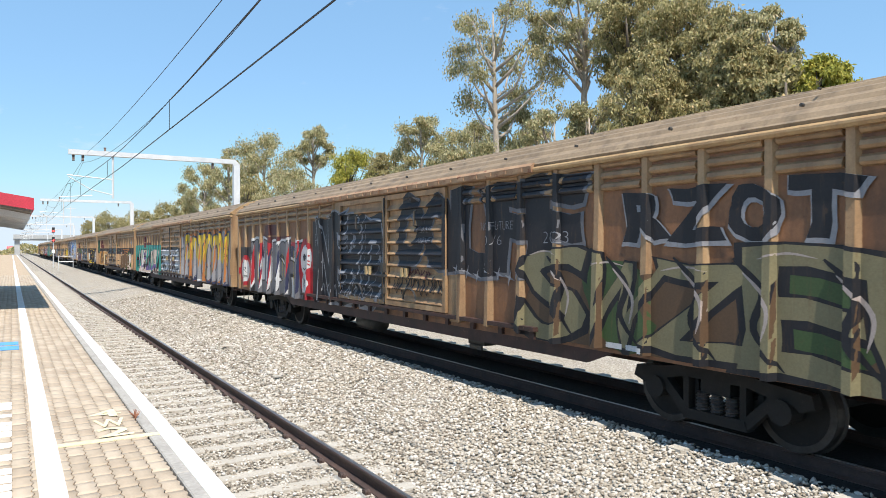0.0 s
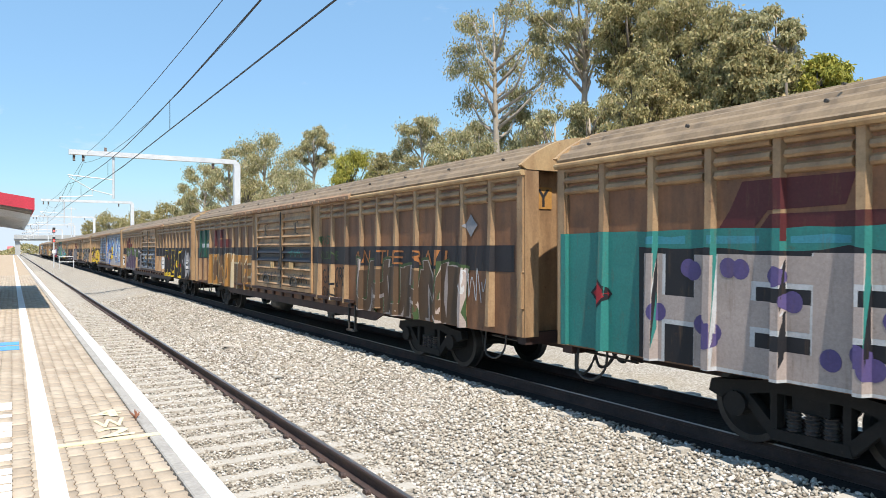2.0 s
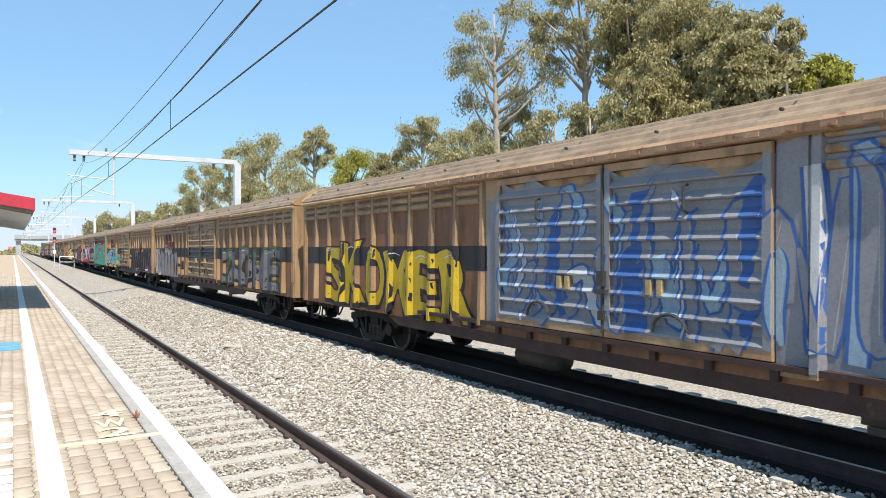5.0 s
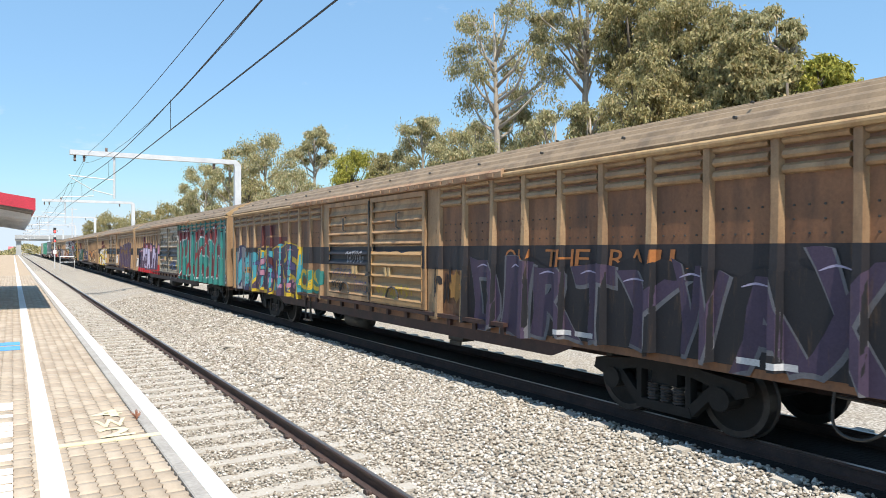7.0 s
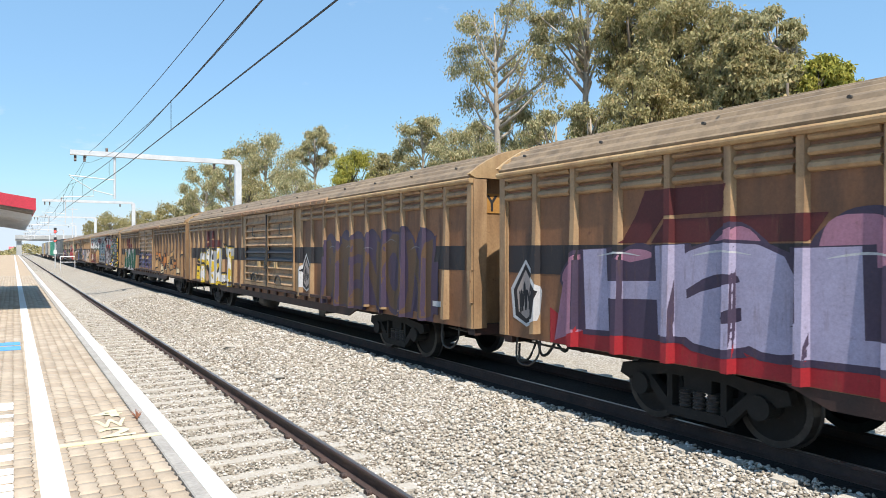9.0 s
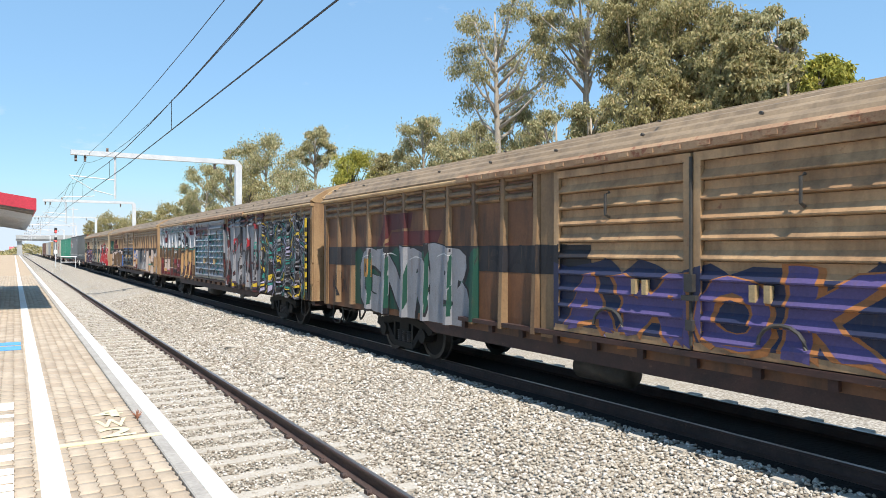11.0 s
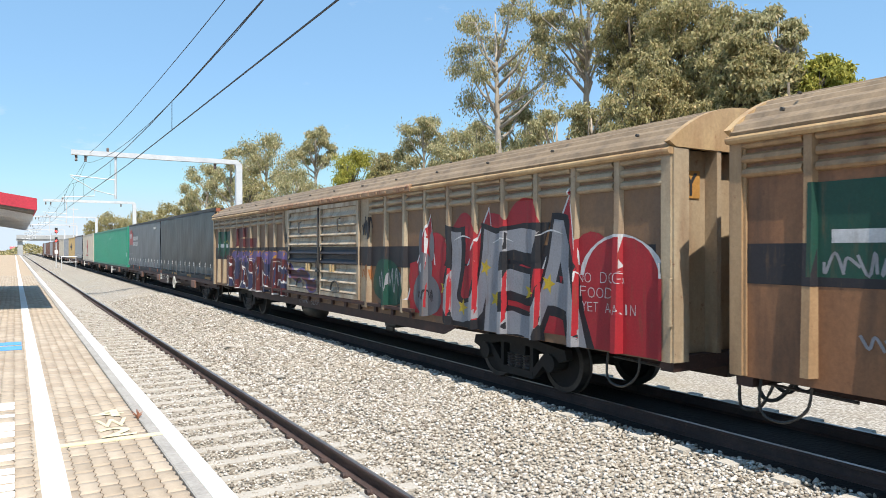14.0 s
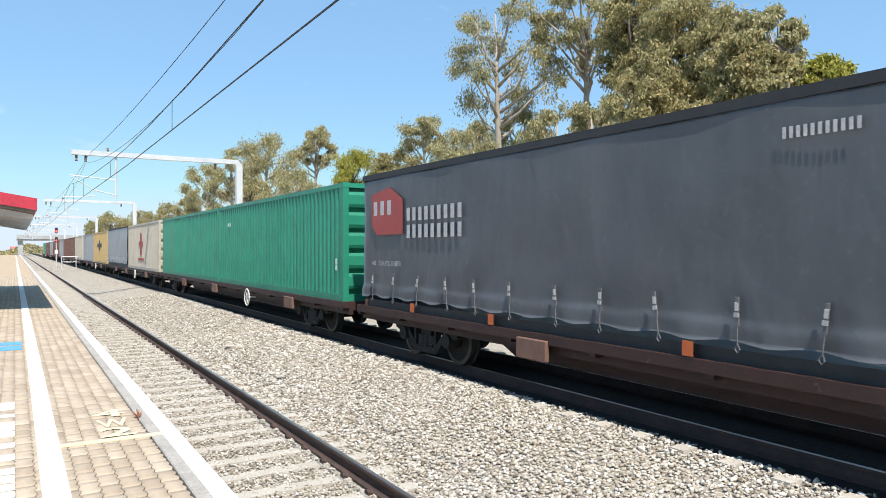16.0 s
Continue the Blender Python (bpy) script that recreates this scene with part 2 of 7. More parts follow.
def gravel_material():
    m, nt, bsdf = nodes_of("ballast")
    v = coords(nt)
    vor = nt.nodes.new("ShaderNodeTexVoronoi")
    vor.inputs["Scale"].default_value = 21.0
    nt.links.new(v, vor.inputs["Vector"])
    col = ramp_of(nt, vor.outputs["Color"], [(0.0, (0.282, 0.251, 0.207)), (0.5, (0.431, 0.396, 0.343)), (1.0, (0.598, 0.563, 0.51))])
    col = mix_of(nt, ramp_of(nt, vor.outputs["Distance"], [(0.35, (0, 0, 0)), (0.75, (1, 1, 1))]), col, (0.202, 0.176, 0.145))
    col = mix_of(nt, ramp_of(nt, noise_of(nt, v, 0.5, 5.0), [(0.4, (0, 0, 0)), (0.75, (0.528, 0.528, 0.528))]), col, (0.317, 0.264, 0.185))
    # near-black strip along the train's track: the train's shade painted into the ballast colour
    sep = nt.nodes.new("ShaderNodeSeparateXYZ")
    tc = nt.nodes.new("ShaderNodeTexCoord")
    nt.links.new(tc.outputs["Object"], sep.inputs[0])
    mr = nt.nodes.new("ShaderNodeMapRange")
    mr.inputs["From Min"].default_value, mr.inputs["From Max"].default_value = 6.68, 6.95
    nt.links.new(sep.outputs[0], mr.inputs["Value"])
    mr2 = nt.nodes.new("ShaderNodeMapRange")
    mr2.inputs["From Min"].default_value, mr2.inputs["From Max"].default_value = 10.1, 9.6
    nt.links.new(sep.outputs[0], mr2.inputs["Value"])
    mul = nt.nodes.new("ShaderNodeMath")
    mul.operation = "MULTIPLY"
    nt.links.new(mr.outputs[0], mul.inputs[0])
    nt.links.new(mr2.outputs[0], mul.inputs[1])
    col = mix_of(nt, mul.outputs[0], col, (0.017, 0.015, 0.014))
    nt.links.new(col, bsdf.inputs["Base Color"])
    bsdf.inputs["Roughness"].default_value = 0.95
    bump_of(nt, bsdf, vor.outputs["Distance"], 0.6, -0.02)
    return m


def stone_material():
    m, nt, bsdf = nodes_of("ballast_stone")
    geo = nt.nodes.new("ShaderNodeNewGeometry")
    col = ramp_of(nt, geo.outputs["Random Per Island"], [(0.0, (0.176, 0.145, 0.114)), (0.3, (0.361, 0.321, 0.264)), (0.7, (0.493, 0.453, 0.396)), (1.0, (0.686, 0.66, 0.625))])
    v = coords(nt)
    col = mix_of(nt, ramp_of(nt, noise_of(nt, v, 0.6, 5.0), [(0.45, (0, 0, 0)), (0.75, (0.352, 0.352, 0.352))]), col, (0.37, 0.308, 0.229))
    col = mix_of(nt, 0.4, col, ramp_of(nt, noise_of(nt, v, 70.0), [(0.3, (0.264, 0.264, 0.264)), (0.7, (0.66, 0.66, 0.66))]), "OVERLAY")
    nt.links.new(col, bsdf.inputs["Base Color"])
    bsdf.inputs["Roughness"].default_value = 0.9
    return m


def build_ground():
    xs = [-900, -300, -100, -40, -10, 0.5, 1.2, 2, 3, 4.0, 4.3, 4.6, 5.0, 5.5, 6.1, 6.5, 6.9, 8, 9.4, 10, 10.6, 12, 14, 25, 60, 150, 400, 900]
    ys = list(range(-60, 0, 20)) + list(range(0, 120, 2)) + [120, 150, 200, 300, 500, 900, FAR]
    verts = [(x, y, ground_z(x) + (0.02 * noise.noise((x * 0.8, y * 0.5, 0)) if 1 < x < 14 else 0)) for y in ys for x in xs]
    n = len(xs)
    faces = [(j * n + i, j * n + i + 1, (j + 1) * n + i + 1, (j + 1) * n + i) for j in range(len(ys) - 1) for i in range(n - 1)]
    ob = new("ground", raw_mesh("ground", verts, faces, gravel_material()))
    tagged(ob, "pale crushed stone ballast and dry ground along the tracks", "ground", kind="structure")
    # loose stones, thickest near the platform end of the view
    rng = np.random.default_rng(4)
    t = (1 + 5 ** 0.5) / 2
    ico = np.array([(-1, t, 0), (1, t, 0), (-1, -t, 0), (1, -t, 0), (0, -1, t), (0, 1, t), (0, -1, -t), (0, 1, -t), (t, 0, -1), (t, 0, 1), (-t, 0, -1), (-t, 0, 1)]) / 1.9
    icof = np.array([(0, 11, 5), (0, 5, 1), (0, 1, 7), (0, 7, 10), (0, 10, 11), (1, 5, 9), (5, 11, 4), (11, 10, 2), (10, 7, 6), (7, 1, 8),
                     (3, 9, 4), (3, 4, 2), (3, 2, 6), (3, 6, 8), (3, 8, 9), (4, 9, 5), (2, 4, 11), (6, 2, 10), (8, 6, 7), (9, 8, 1)])
    places = []
    for y0, y1, per in ((2.5, 12, 520), (12, 22, 260), (22, 40, 90)):
        k = int((y1 - y0) * 5.7 * per)
        places.append(np.c_[rng.uniform(1.25, 6.95, k), rng.uniform(y0, y1, k), rng.uniform(0.019, 0.034, k) * (1 if y0 < 12 else 1.25)])
    P = np.concatenate(places)
    keep = (np.abs(P[:, 0] - 3.42) > 0.1) & ~((P[:, 0] < 3.9) & (rng.random(len(P)) < 0.15))
    P = P[keep]
    P[:, 2] *= np.where(P[:, 0] < 3.9, 0.62, 0.86)
    N = len(P)
    gz = np.array([ground_z(x) for x in P[:, 0]])
    ang = rng.uniform(0, 2 * np.pi, N)
    sc = np.c_[P[:, 2] * rng.uniform(0.8, 1.6, N), P[:, 2] * rng.uniform(0.7, 1.2, N), P[:, 2] * rng.uniform(0.5, 0.9, N)]
    V = ico[None] * sc[:, None] * (1 + 0.22 * rng.standard_normal((N, 12, 1)))
    tilt = rng.uniform(-0.7, 0.7, N)
    ct, st = np.cos(tilt)[:, None], np.sin(tilt)[:, None]
    y, z = V[..., 1] * ct - V[..., 2] * st, V[..., 1] * st + V[..., 2] * ct
    c, s = np.cos(ang)[:, None], np.sin(ang)[:, None]
    W = np.stack([V[..., 0] * c - y * s + P[:, :1], V[..., 0] * s + y * c + P[:, 1:2], z + (gz + rng.uniform(0.0, 0.03, N))[:, None]], -1)
    F = (icof[None] + 12 * np.arange(N)[:, None, None]).reshape(-1, 3)
    st_ob = new("ballast_stones", raw_mesh("ballast_stones", W.reshape(-1, 3), F, stone_material()))
    tagged(st_ob, "loose pale crushed ballast stones between the tracks", "gravel", kind="stuff")


def rail_mesh(y0, y1):
    bm = B()
    prism(bm, [(-0.07, -0.17), (0.07, -0.17), (0.07, -0.158), (0.012, -0.135), (0.012, -0.045), (0.035, -0.035), (0.035, -0.006), (0.028, -0.0005),
               (-0.028, -0.0005), (-0.035, -0.006), (-0.035, -0.035), (-0.012, -0.045), (-0.012, -0.135), (-0.07, -0.158)], "y", y0, y1)
    box(bm, -0.024, 0.024, y0, y1, -0.0004, 0.003, 1)
    return mesh_of("rail", bm, [RAIL_SIDE, RAIL_TOP])


def build_tracks():
    rm = rail_mesh(-40, 900)
    for k, (cx, gauge, z) in enumerate(((NEAR_TRACK, 1.6, 0.0), (TRAIN_TRACK, 1.435, RAIL2_Z))):
        tr = thing(f"track_{k + 1}", "rusted steel rails on pale concrete sleepers in ballast", "railway track", kind="structure", at=(cx, 0, z))
        for sgn in (-1, 1):
            part("rail", rm, None, tr, "dark rusted steel rail", at=(sgn * gauge / 2, 0, 0))
        bm = B()
        half = 1.28
        prism(bm, [(-0.125, -0.36), (0.125, -0.36), (0.105, -0.168), (-0.105, -0.168)], "x", -half, half)
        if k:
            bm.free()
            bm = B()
            # pale concrete ends; the middle has the train's shade put into its colour
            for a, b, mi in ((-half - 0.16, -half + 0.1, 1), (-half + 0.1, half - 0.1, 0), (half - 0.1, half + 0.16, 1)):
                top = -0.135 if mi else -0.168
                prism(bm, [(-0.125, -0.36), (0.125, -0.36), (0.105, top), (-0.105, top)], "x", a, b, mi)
        sm = mesh_of("sleeper", bm, CONCRETE if k == 0 else [SHADE_SLEEPER, CONCRETE])
        bm = B()
        for dx in (-0.12, 0.12):
            prism(bm, [(-0.05, -0.168), (0.05, -0.168), (0.045, -0.13), (-0.02, -0.115), (-0.045, -0.14)], "x", dx - 0.03, dx + 0.03)
            tube(bm, [(dx * 1.15, -0.055, -0.14), (dx * 0.8, 0, -0.125), (dx * 1.15, 0.055, -0.14)], 0.012, 5)
        cm = mesh_of("clip", bm, RAIL_SIDE)
        rng = random.Random(5 + k)
        count = 180 if k == 0 else 92
        for i in range(count):
            y = -20.343 + i * 0.667
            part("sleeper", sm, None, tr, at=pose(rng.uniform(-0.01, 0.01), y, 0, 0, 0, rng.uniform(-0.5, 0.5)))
            if k == 0 and -5 < y < 45:
                for sgn in (-1, 1):
                    part("rail_clip", cm, None, tr, at=(sgn * gauge / 2, y, 0.0))


def build_platform():
    base = new("platform", None)
    tagged(base, "station platform with tan interlocking pavers and white edge lines", "platform", kind="structure")
    bm = B()
    box(bm, -9, 0.905, -20, 210, -0.3, PLAT_Z - 0.065)
    part("bedding", bm, surface("bedding_sand", (0.20, 0.155, 0.11), (0.14, 0.11, 0.08), 3.0, 0.95), base)
    # coping stones with the white outer band
    bm = B()
    box(bm, 0.91, EDGE_X, 0.004, 2.396, -0.3, PLAT_Z)
    bmesh.ops.bevel(bm, geom=bm.edges[:], offset=0.008, segments=1, affect="EDGES")
    cope = mesh_of("coping_stone", bm, COPING)
    bm = B()
    box(bm, 0.992, EDGE_X + 0.003, 0.0, 2.4, PLAT_Z - 0.05, PLAT_Z + 0.004)
    band = mesh_of("edge_band", bm, WHITE_LINE)
    for i in range(-4, 86):
        part("coping_stone", cope, None, base, at=(0, i * 2.4, 0))
        part("edge_band", band, None, base, at=(0, i * 2.4, 0))
    bm = B()
    box(bm, 0.138, 0.285, -10, 200, PLAT_Z - 0.003, PLAT_Z + 0.004)
    part("waiting_line", bm, WHITE_LINE, base, "broad white painted line")
    bm = B()
    box(bm, 0.285, 0.995, 5.86, 5.95, PLAT_Z - 0.003, PLAT_Z + 0.003)
    part("cross_line", bm, YELLOW_LINE, base, "faded yellow cross line")
    bm = B()
    box(bm, -1.6, 0.09, 11.9, 12.36, PLAT_Z - 0.003, PLAT_Z + 0.003)
    box(bm, -1.6, 0.09, 12.52, 12.9, PLAT_Z - 0.003, PLAT_Z + 0.003)
    part("blue_marking", bm, BLUE_LINE, base, "blue painted stripes")


build_ground()
build_tracks()
build_platform()


# ---- the train ----
# Wagon space: y along the track (plus: ahead, away from the platform's end), z from the rail head, the seen side faces minus x.
PITCH, BODY = 23.15, 22.4
SIDE, SILL_Z, EAVE_Z = -1.40, 0.92, 3.42
RIBS = [0.90 + 0.828 * i for i in range(10)]
RIBS = RIBS + [BODY - p for p in RIBS[::-1]]
DOORS = ((BODY / 2 - 2.39, BODY / 2 - 0.02), (BODY / 2 + 0.02, BODY / 2 + 2.39))
JAMB = BODY / 2 - 2.58
DOOR_Z = (1.06, 3.30)
RIB_HALF, RIB_FLARE = 0.043, 0.03


def rib_out(z):
    """The ribs deepen downwards."""
    return float(np.interp(z, (SILL_Z, 2.65), (0.12, 0.06)))


def side_y(p):
    """y of a point p metres from the wagon's leading end, along its side."""
    return BODY / 2 - p


def slat_heights():
    z0, z1 = DOOR_Z[0] + 0.1, DOOR_Z[1] - 0.1
    n = 9
    return [z0 + (z1 - z0) * i / n for i in range(n + 1)]


def van_meshes():
    M = {}
    # body shell: side panels, ends, floor
    bm = B()
    h = BODY / 2
    fs = box(bm, SIDE, 1.40, -h + 0.18, h - 0.18, SILL_Z - 0.07, EAVE_Z)
    fs[2].material_index = fs[3].material_index = 1
    M["body"] = mesh_of("body", bm, [VAN_BROWN, VAN_RIB])
    bm = B()
    rings = []
    for z in (SILL_Z + 0.03, 2.65, EAVE_Z - 0.02):
        o = rib_out(z)
        rings.append([bm.verts.new((x, y, z)) for x, y in ((SIDE, -RIB_HALF - RIB_FLARE), (SIDE - o, -RIB_HALF), (SIDE - o, RIB_HALF), (SIDE, RIB_HALF + RIB_FLARE))])
    for a, b in zip(rings, rings[1:]):
        for i in range(4):
            bm.faces.new((a[i], a[(i + 1) % 4], b[(i + 1) % 4], b[i]))
    bm.faces.new(rings[0])
    bm.faces.new(rings[-1][::-1])
    M["rib"] = mesh_of("rib", bm, VAN_RIB)
    # louvre bank of one bay: three pressed slats
    bm = B()
    for z in (2.955, 3.105, 3.255):
        prism(bm, [(SIDE, z), (SIDE - 0.045, z + 0.012), (SIDE - 0.066, z + 0.04), (SIDE - 0.05, z + 0.085), (SIDE, z + 0.115)], "y", -0.335, 0.335)
    M["louvre"] = mesh_of("louvre", bm, VAN_RIB)
    # door leaf: frame, pressed slats
    w = DOORS[0][1] - DOORS[0][0]
    bm = B()
    x0, x1 = SIDE - 0.03, SIDE - 0.085
    z0, z1 = DOOR_Z
    box(bm, x1, x0, -w / 2, -w / 2 + 0.1, z0, z1)
    box(bm, x1, x0, w / 2 - 0.1, w / 2, z0, z1)
    box(bm, x1, x0, -w / 2 + 0.1, w / 2 - 0.1, z0, z0 + 0.1)
    box(bm, x1, x0, -w / 2 + 0.1, w / 2 - 0.1, z1 - 0.1, z1)
    M["door_frame"] = mesh_of("door_frame", bm, VAN_DOOR)
    hs = slat_heights()
    dz = hs[1] - hs[0]
    bm = B()
    prism(bm, [(SIDE, 0), (SIDE - 0.086, 0.012), (SIDE - 0.09, 0.03), (SIDE - 0.02, 0.125), (SIDE - 0.02, dz - 0.004), (SIDE, dz - 0.004)], "y", -w / 2 + 0.1, w / 2 - 0.1)
    M["slat"] = mesh_of("slat", bm, VAN_DOOR)
    bm = B()
    tube(bm, [(SIDE - 0.06, 0, 0.16), (SIDE - 0.13, 0, 0.13), (SIDE - 0.13, 0, -0.13), (SIDE - 0.06, 0, -0.16)], 0.02, 6)
    M["handle"] = mesh_of("handle", bm, IRON)
    bm = B()
    tube(bm, [(SIDE - 0.1, 0, z0 + 0.05), (SIDE - 0.1, 0, z1 - 0.05)], 0.022, 6)
    box(bm, SIDE - 0.15, SIDE - 0.06, -0.10, 0.10, 1.62, 1.68)
    box(bm, SIDE - 0.15, SIDE - 0.06, -0.06, 0.06, 1.72, 1.92)
    box(bm, SIDE - 0.14, SIDE - 0.06, -0.05, 0.05, 1.28, 1.40)
    M["lock_bar"] = mesh_of("lock_bar", bm, IRON)
    # half-round hand wheel guard low on the door
    bm = B()
    tube(bm, [(SIDE - 0.11, 0.26 * math.cos(a), 0.22 * math.sin(a)) for a in (math.pi * k / 8 for k in range(9))], 0.022, 5)
    M["arch_handle"] = mesh_of("arch_handle", bm, IRON)
    bm = B()
    box(bm, SIDE - 0.12, SIDE - 0.05, -0.035, 0.035, -0.09, 0.09)
    M["bracket"] = mesh_of("bracket", bm, BRACKET)
    # plain stiffened panel beside the doors
    bm = B()
    box(bm, SIDE - 0.03, SIDE + 0.01, -0.17, 0.17, SILL_Z, EAVE_Z - 0.02)
    M["jamb"] = mesh_of("jamb", bm, VAN_RIB)
    # roof: arched sheet with lengthwise corrugations, raised rims at the ends
    prof = []
    for i in range(97):
        u = -1 + 2 * i / 96
        x = 1.50 * u
        z = EAVE_Z + 0.03 + 0.52 * (1 - abs(u) ** 2.3) + (0.026 if i % 6 in (2, 3) else -0.008)
        prof.append((x, z))
    low = [(x * 0.985, z - 0.045) for x, z in prof[::-1]]
    bm = B()
    prism(bm, prof + low, "y", -h + 0.05, h - 0.05)
    M["roof"] = mesh_of("roof", bm, VAN_ROOF)
    bm = B()
    outer = [(x * 1.012, z + 0.03) for x, z in prof[::6]]
    prism(bm, outer + [(1.4, EAVE_Z - 0.01), (-1.4, EAVE_Z - 0.01)], "y", -0.04, 0.04)
    M["end_cap"] = mesh_of("end_cap", bm, VAN_EAVE)
    bm = B()
    prism(bm, [(-1.39, EAVE_Z - 0.10), (-1.50, EAVE_Z - 0.095), (-1.525, EAVE_Z - 0.065), (-1.525, EAVE_Z - 0.04), (-1.50, EAVE_Z - 0.015), (-1.39, EAVE_Z - 0.01)], "y", -h + 0.01, h - 0.01)
    M["eave"] = mesh_of("eave", bm, VAN_EAVE)
    bm = B()
    for i in range(14):
        y = -h + 0.6 + i * (BODY - 1.2) / 13
        disc(bm, -1.40, y, EAVE_Z + 0.20, 0.02, -0.02, 0.02, 7)
        if i % 2:
            disc(bm, -1.1, y, EAVE_Z + 0.40, 0.014, -0.02, 0.02, 7)
    M["studs"] = mesh_of("studs", bm, IRON)
    # two rows of bolts across one bay
    bm = B()
    for i in range(4):
        for z in (2.36, 2.5, 2.64):
            if z != 2.5 or i % 2:
                disc(bm, SIDE - 0.004, -0.24 + i * 0.16, z, 0.013, -0.006, 0.004, 6)
    M["bolts"] = mesh_of("bolts", bm, IRON)
    # end wall posts and ladder
    bm = B()
    box(bm, -0.04, 0.04, -0.02, 0.165, SILL_Z, EAVE_Z)
    M["end_post"] = mesh_of("end_post", bm, VAN_RIB)
    bm = B()
    box(bm, SIDE - 0.06, SIDE + 0.26, -0.1, 0.1, SILL_Z - 0.06, EAVE_Z - 0.02)
    bmesh.ops.bevel(bm, geom=[e for e in bm.edges if abs(e.verts[0].co.z - e.verts[1].co.z) > 1], offset=0.03, segments=2, affect="EDGES")
    M["corner_post"] = mesh_of("corner_post", bm, VAN_RIB)
    # door rails above and below, set proud
    bm = B()
    prism(bm, [(SIDE, 3.31), (SIDE - 0.15, 3.33), (SIDE - 0.16, 3.42), (SIDE - 0.10, 3.47), (SIDE, 3.44)], "y", -4.9, 4.9)
    for i in range(24):
        y = -4.7 + i * 0.4
        box(bm, SIDE - 0.172, SIDE - 0.15, y, y + 0.16, 3.35, 3.40)
    M["top_rail"] = mesh_of("top_rail", bm, DUSTY_RUST)
    bm = B()
    box(bm, SIDE - 0.11, SIDE, -4.9, 4.9, 0.98, 1.045)
    for i in range(13):
        y = -4.8 + i * 0.8
        box(bm, SIDE - 0.06, SIDE, y - 0.05, y + 0.05, 0.86, 0.98)
    M["bottom_rail"] = mesh_of("bottom_rail", bm, SILL)
    # underframe: deepened side sill, centre sill, brake gear
    bm = B()
    prism(bm, [(-6.6, 0.93), (-5.9, 0.66), (5.9, 0.66), (6.6, 0.93)], "x", SIDE + 0.01, SIDE + 0.06)
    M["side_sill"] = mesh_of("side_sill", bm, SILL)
    bm = B()
    box(bm, -1.38, 1.38, -h + 0.05, -h + 0.25, 0.74, 0.92)
    box(bm, -1.38, 1.38, h - 0.25, h - 0.05, 0.74, 0.92)
    box(bm, -0.2, 0.2, -h + 0.2, h - 0.2, 0.55, 0.92)
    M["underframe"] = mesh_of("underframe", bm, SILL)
    bm = B()
    tube(bm, [(-0.75, 1.6, 0.48), (-0.75, 2.6, 0.48)], 0.2, 14)
    M["air_tank"] = mesh_of("air_tank", bm, IRON, True)
    bm = B()
    box(bm, -1.0, -0.75, -0.25, 0.25, 0.5, 0.72)
    box(bm, -1.02, -0.98, -0.18, 0.18, 0.42, 0.5)
    M["brake_box"] = mesh_of("brake_box", bm, IRON)
    bm = B()
    for y in (-0.18, 0.18):
        box(bm, -1.43, -1.39, y - 0.02, y + 0.02, 0.36, 0.93)
    box(bm, -1.47, -1.36, -0.2, 0.2, 0.33, 0.37)
    M["step"] = mesh_of("step", bm, IRON)
    bm = B()
    box(bm, -0.09, 0.09, -0.55, 0.35, 0.68, 0.86)
    box(bm, -0.16, 0.16, 0.25, 0.4, 0.62, 0.95)
    M["coupler"] = mesh_of("coupler", bm, IRON)
    bm = B()
    tube(bm, smooth_path([(-0.3, -0.1, 0.75), (-0.34, 0.12, 0.45), (-0.3, 0.35, 0.4), (-0.25, 0.5, 0.6)]), 0.025, 6)
    M["brake_hose"] = mesh_of("brake_hose", bm, IRON)
    bm = B()
    tube(bm, smooth_path([(-0.75, -0.15, 0.85), (-0.8, 0.05, 0.42), (-0.8, 0.3, 0.36), (-0.76, 0.36, 0.62)]), 0.02, 6)
    M["hose"] = mesh_of("hose", bm, IRON)
    bm = B()
    tube(bm, smooth_path([(-1.3, 0, 0.9), (-1.32, 0, 0.5), (-1.3, -0.25, 0.42), (-1.3, -0.5, 0.6), (-1.3, -0.55, 0.9)]), 0.017, 6)
    tube(bm, [(-1.1, 0.1, 0.75), (-1.1, -0.9, 0.72)], 0.018, 6)
    M["brake_rigging"] = mesh_of("brake_rigging", bm, IRON)
    bm = B()
    tube(bm, [(0, 0.0, 0), (-0.07, -0.04, 0), (-0.07, -0.04, 0.55), (0, 0.0, 0.55)], 0.016, 5)
    M["grab_rail"] = mesh_of("grab_rail", bm, VAN_RIB)
    bm = B()
    box(bm, -0.17, 0.17, -0.012, 0.0, -0.17, 0.17)
    M["plate"] = mesh_of("plate", bm, YELLOW_PLATE)
    return M


def lathe_x(bm, prof, seg):
    """A closed round body about the x axis from (x, radius) pairs."""
    rings = [[bm.verts.new((x, r * math.cos(2 * math.pi * k / seg), r * math.sin(2 * math.pi * k / seg))) for k in range(seg)] for x, r in prof]
    for u, v in zip(rings, rings[1:]):
        for k in range(seg):
            bm.faces.new((u[k], u[(k + 1) % seg], v[(k + 1) % seg], v[k]))
    bm.faces.new(rings[0][::-1])
    bm.faces.new(rings[-1])


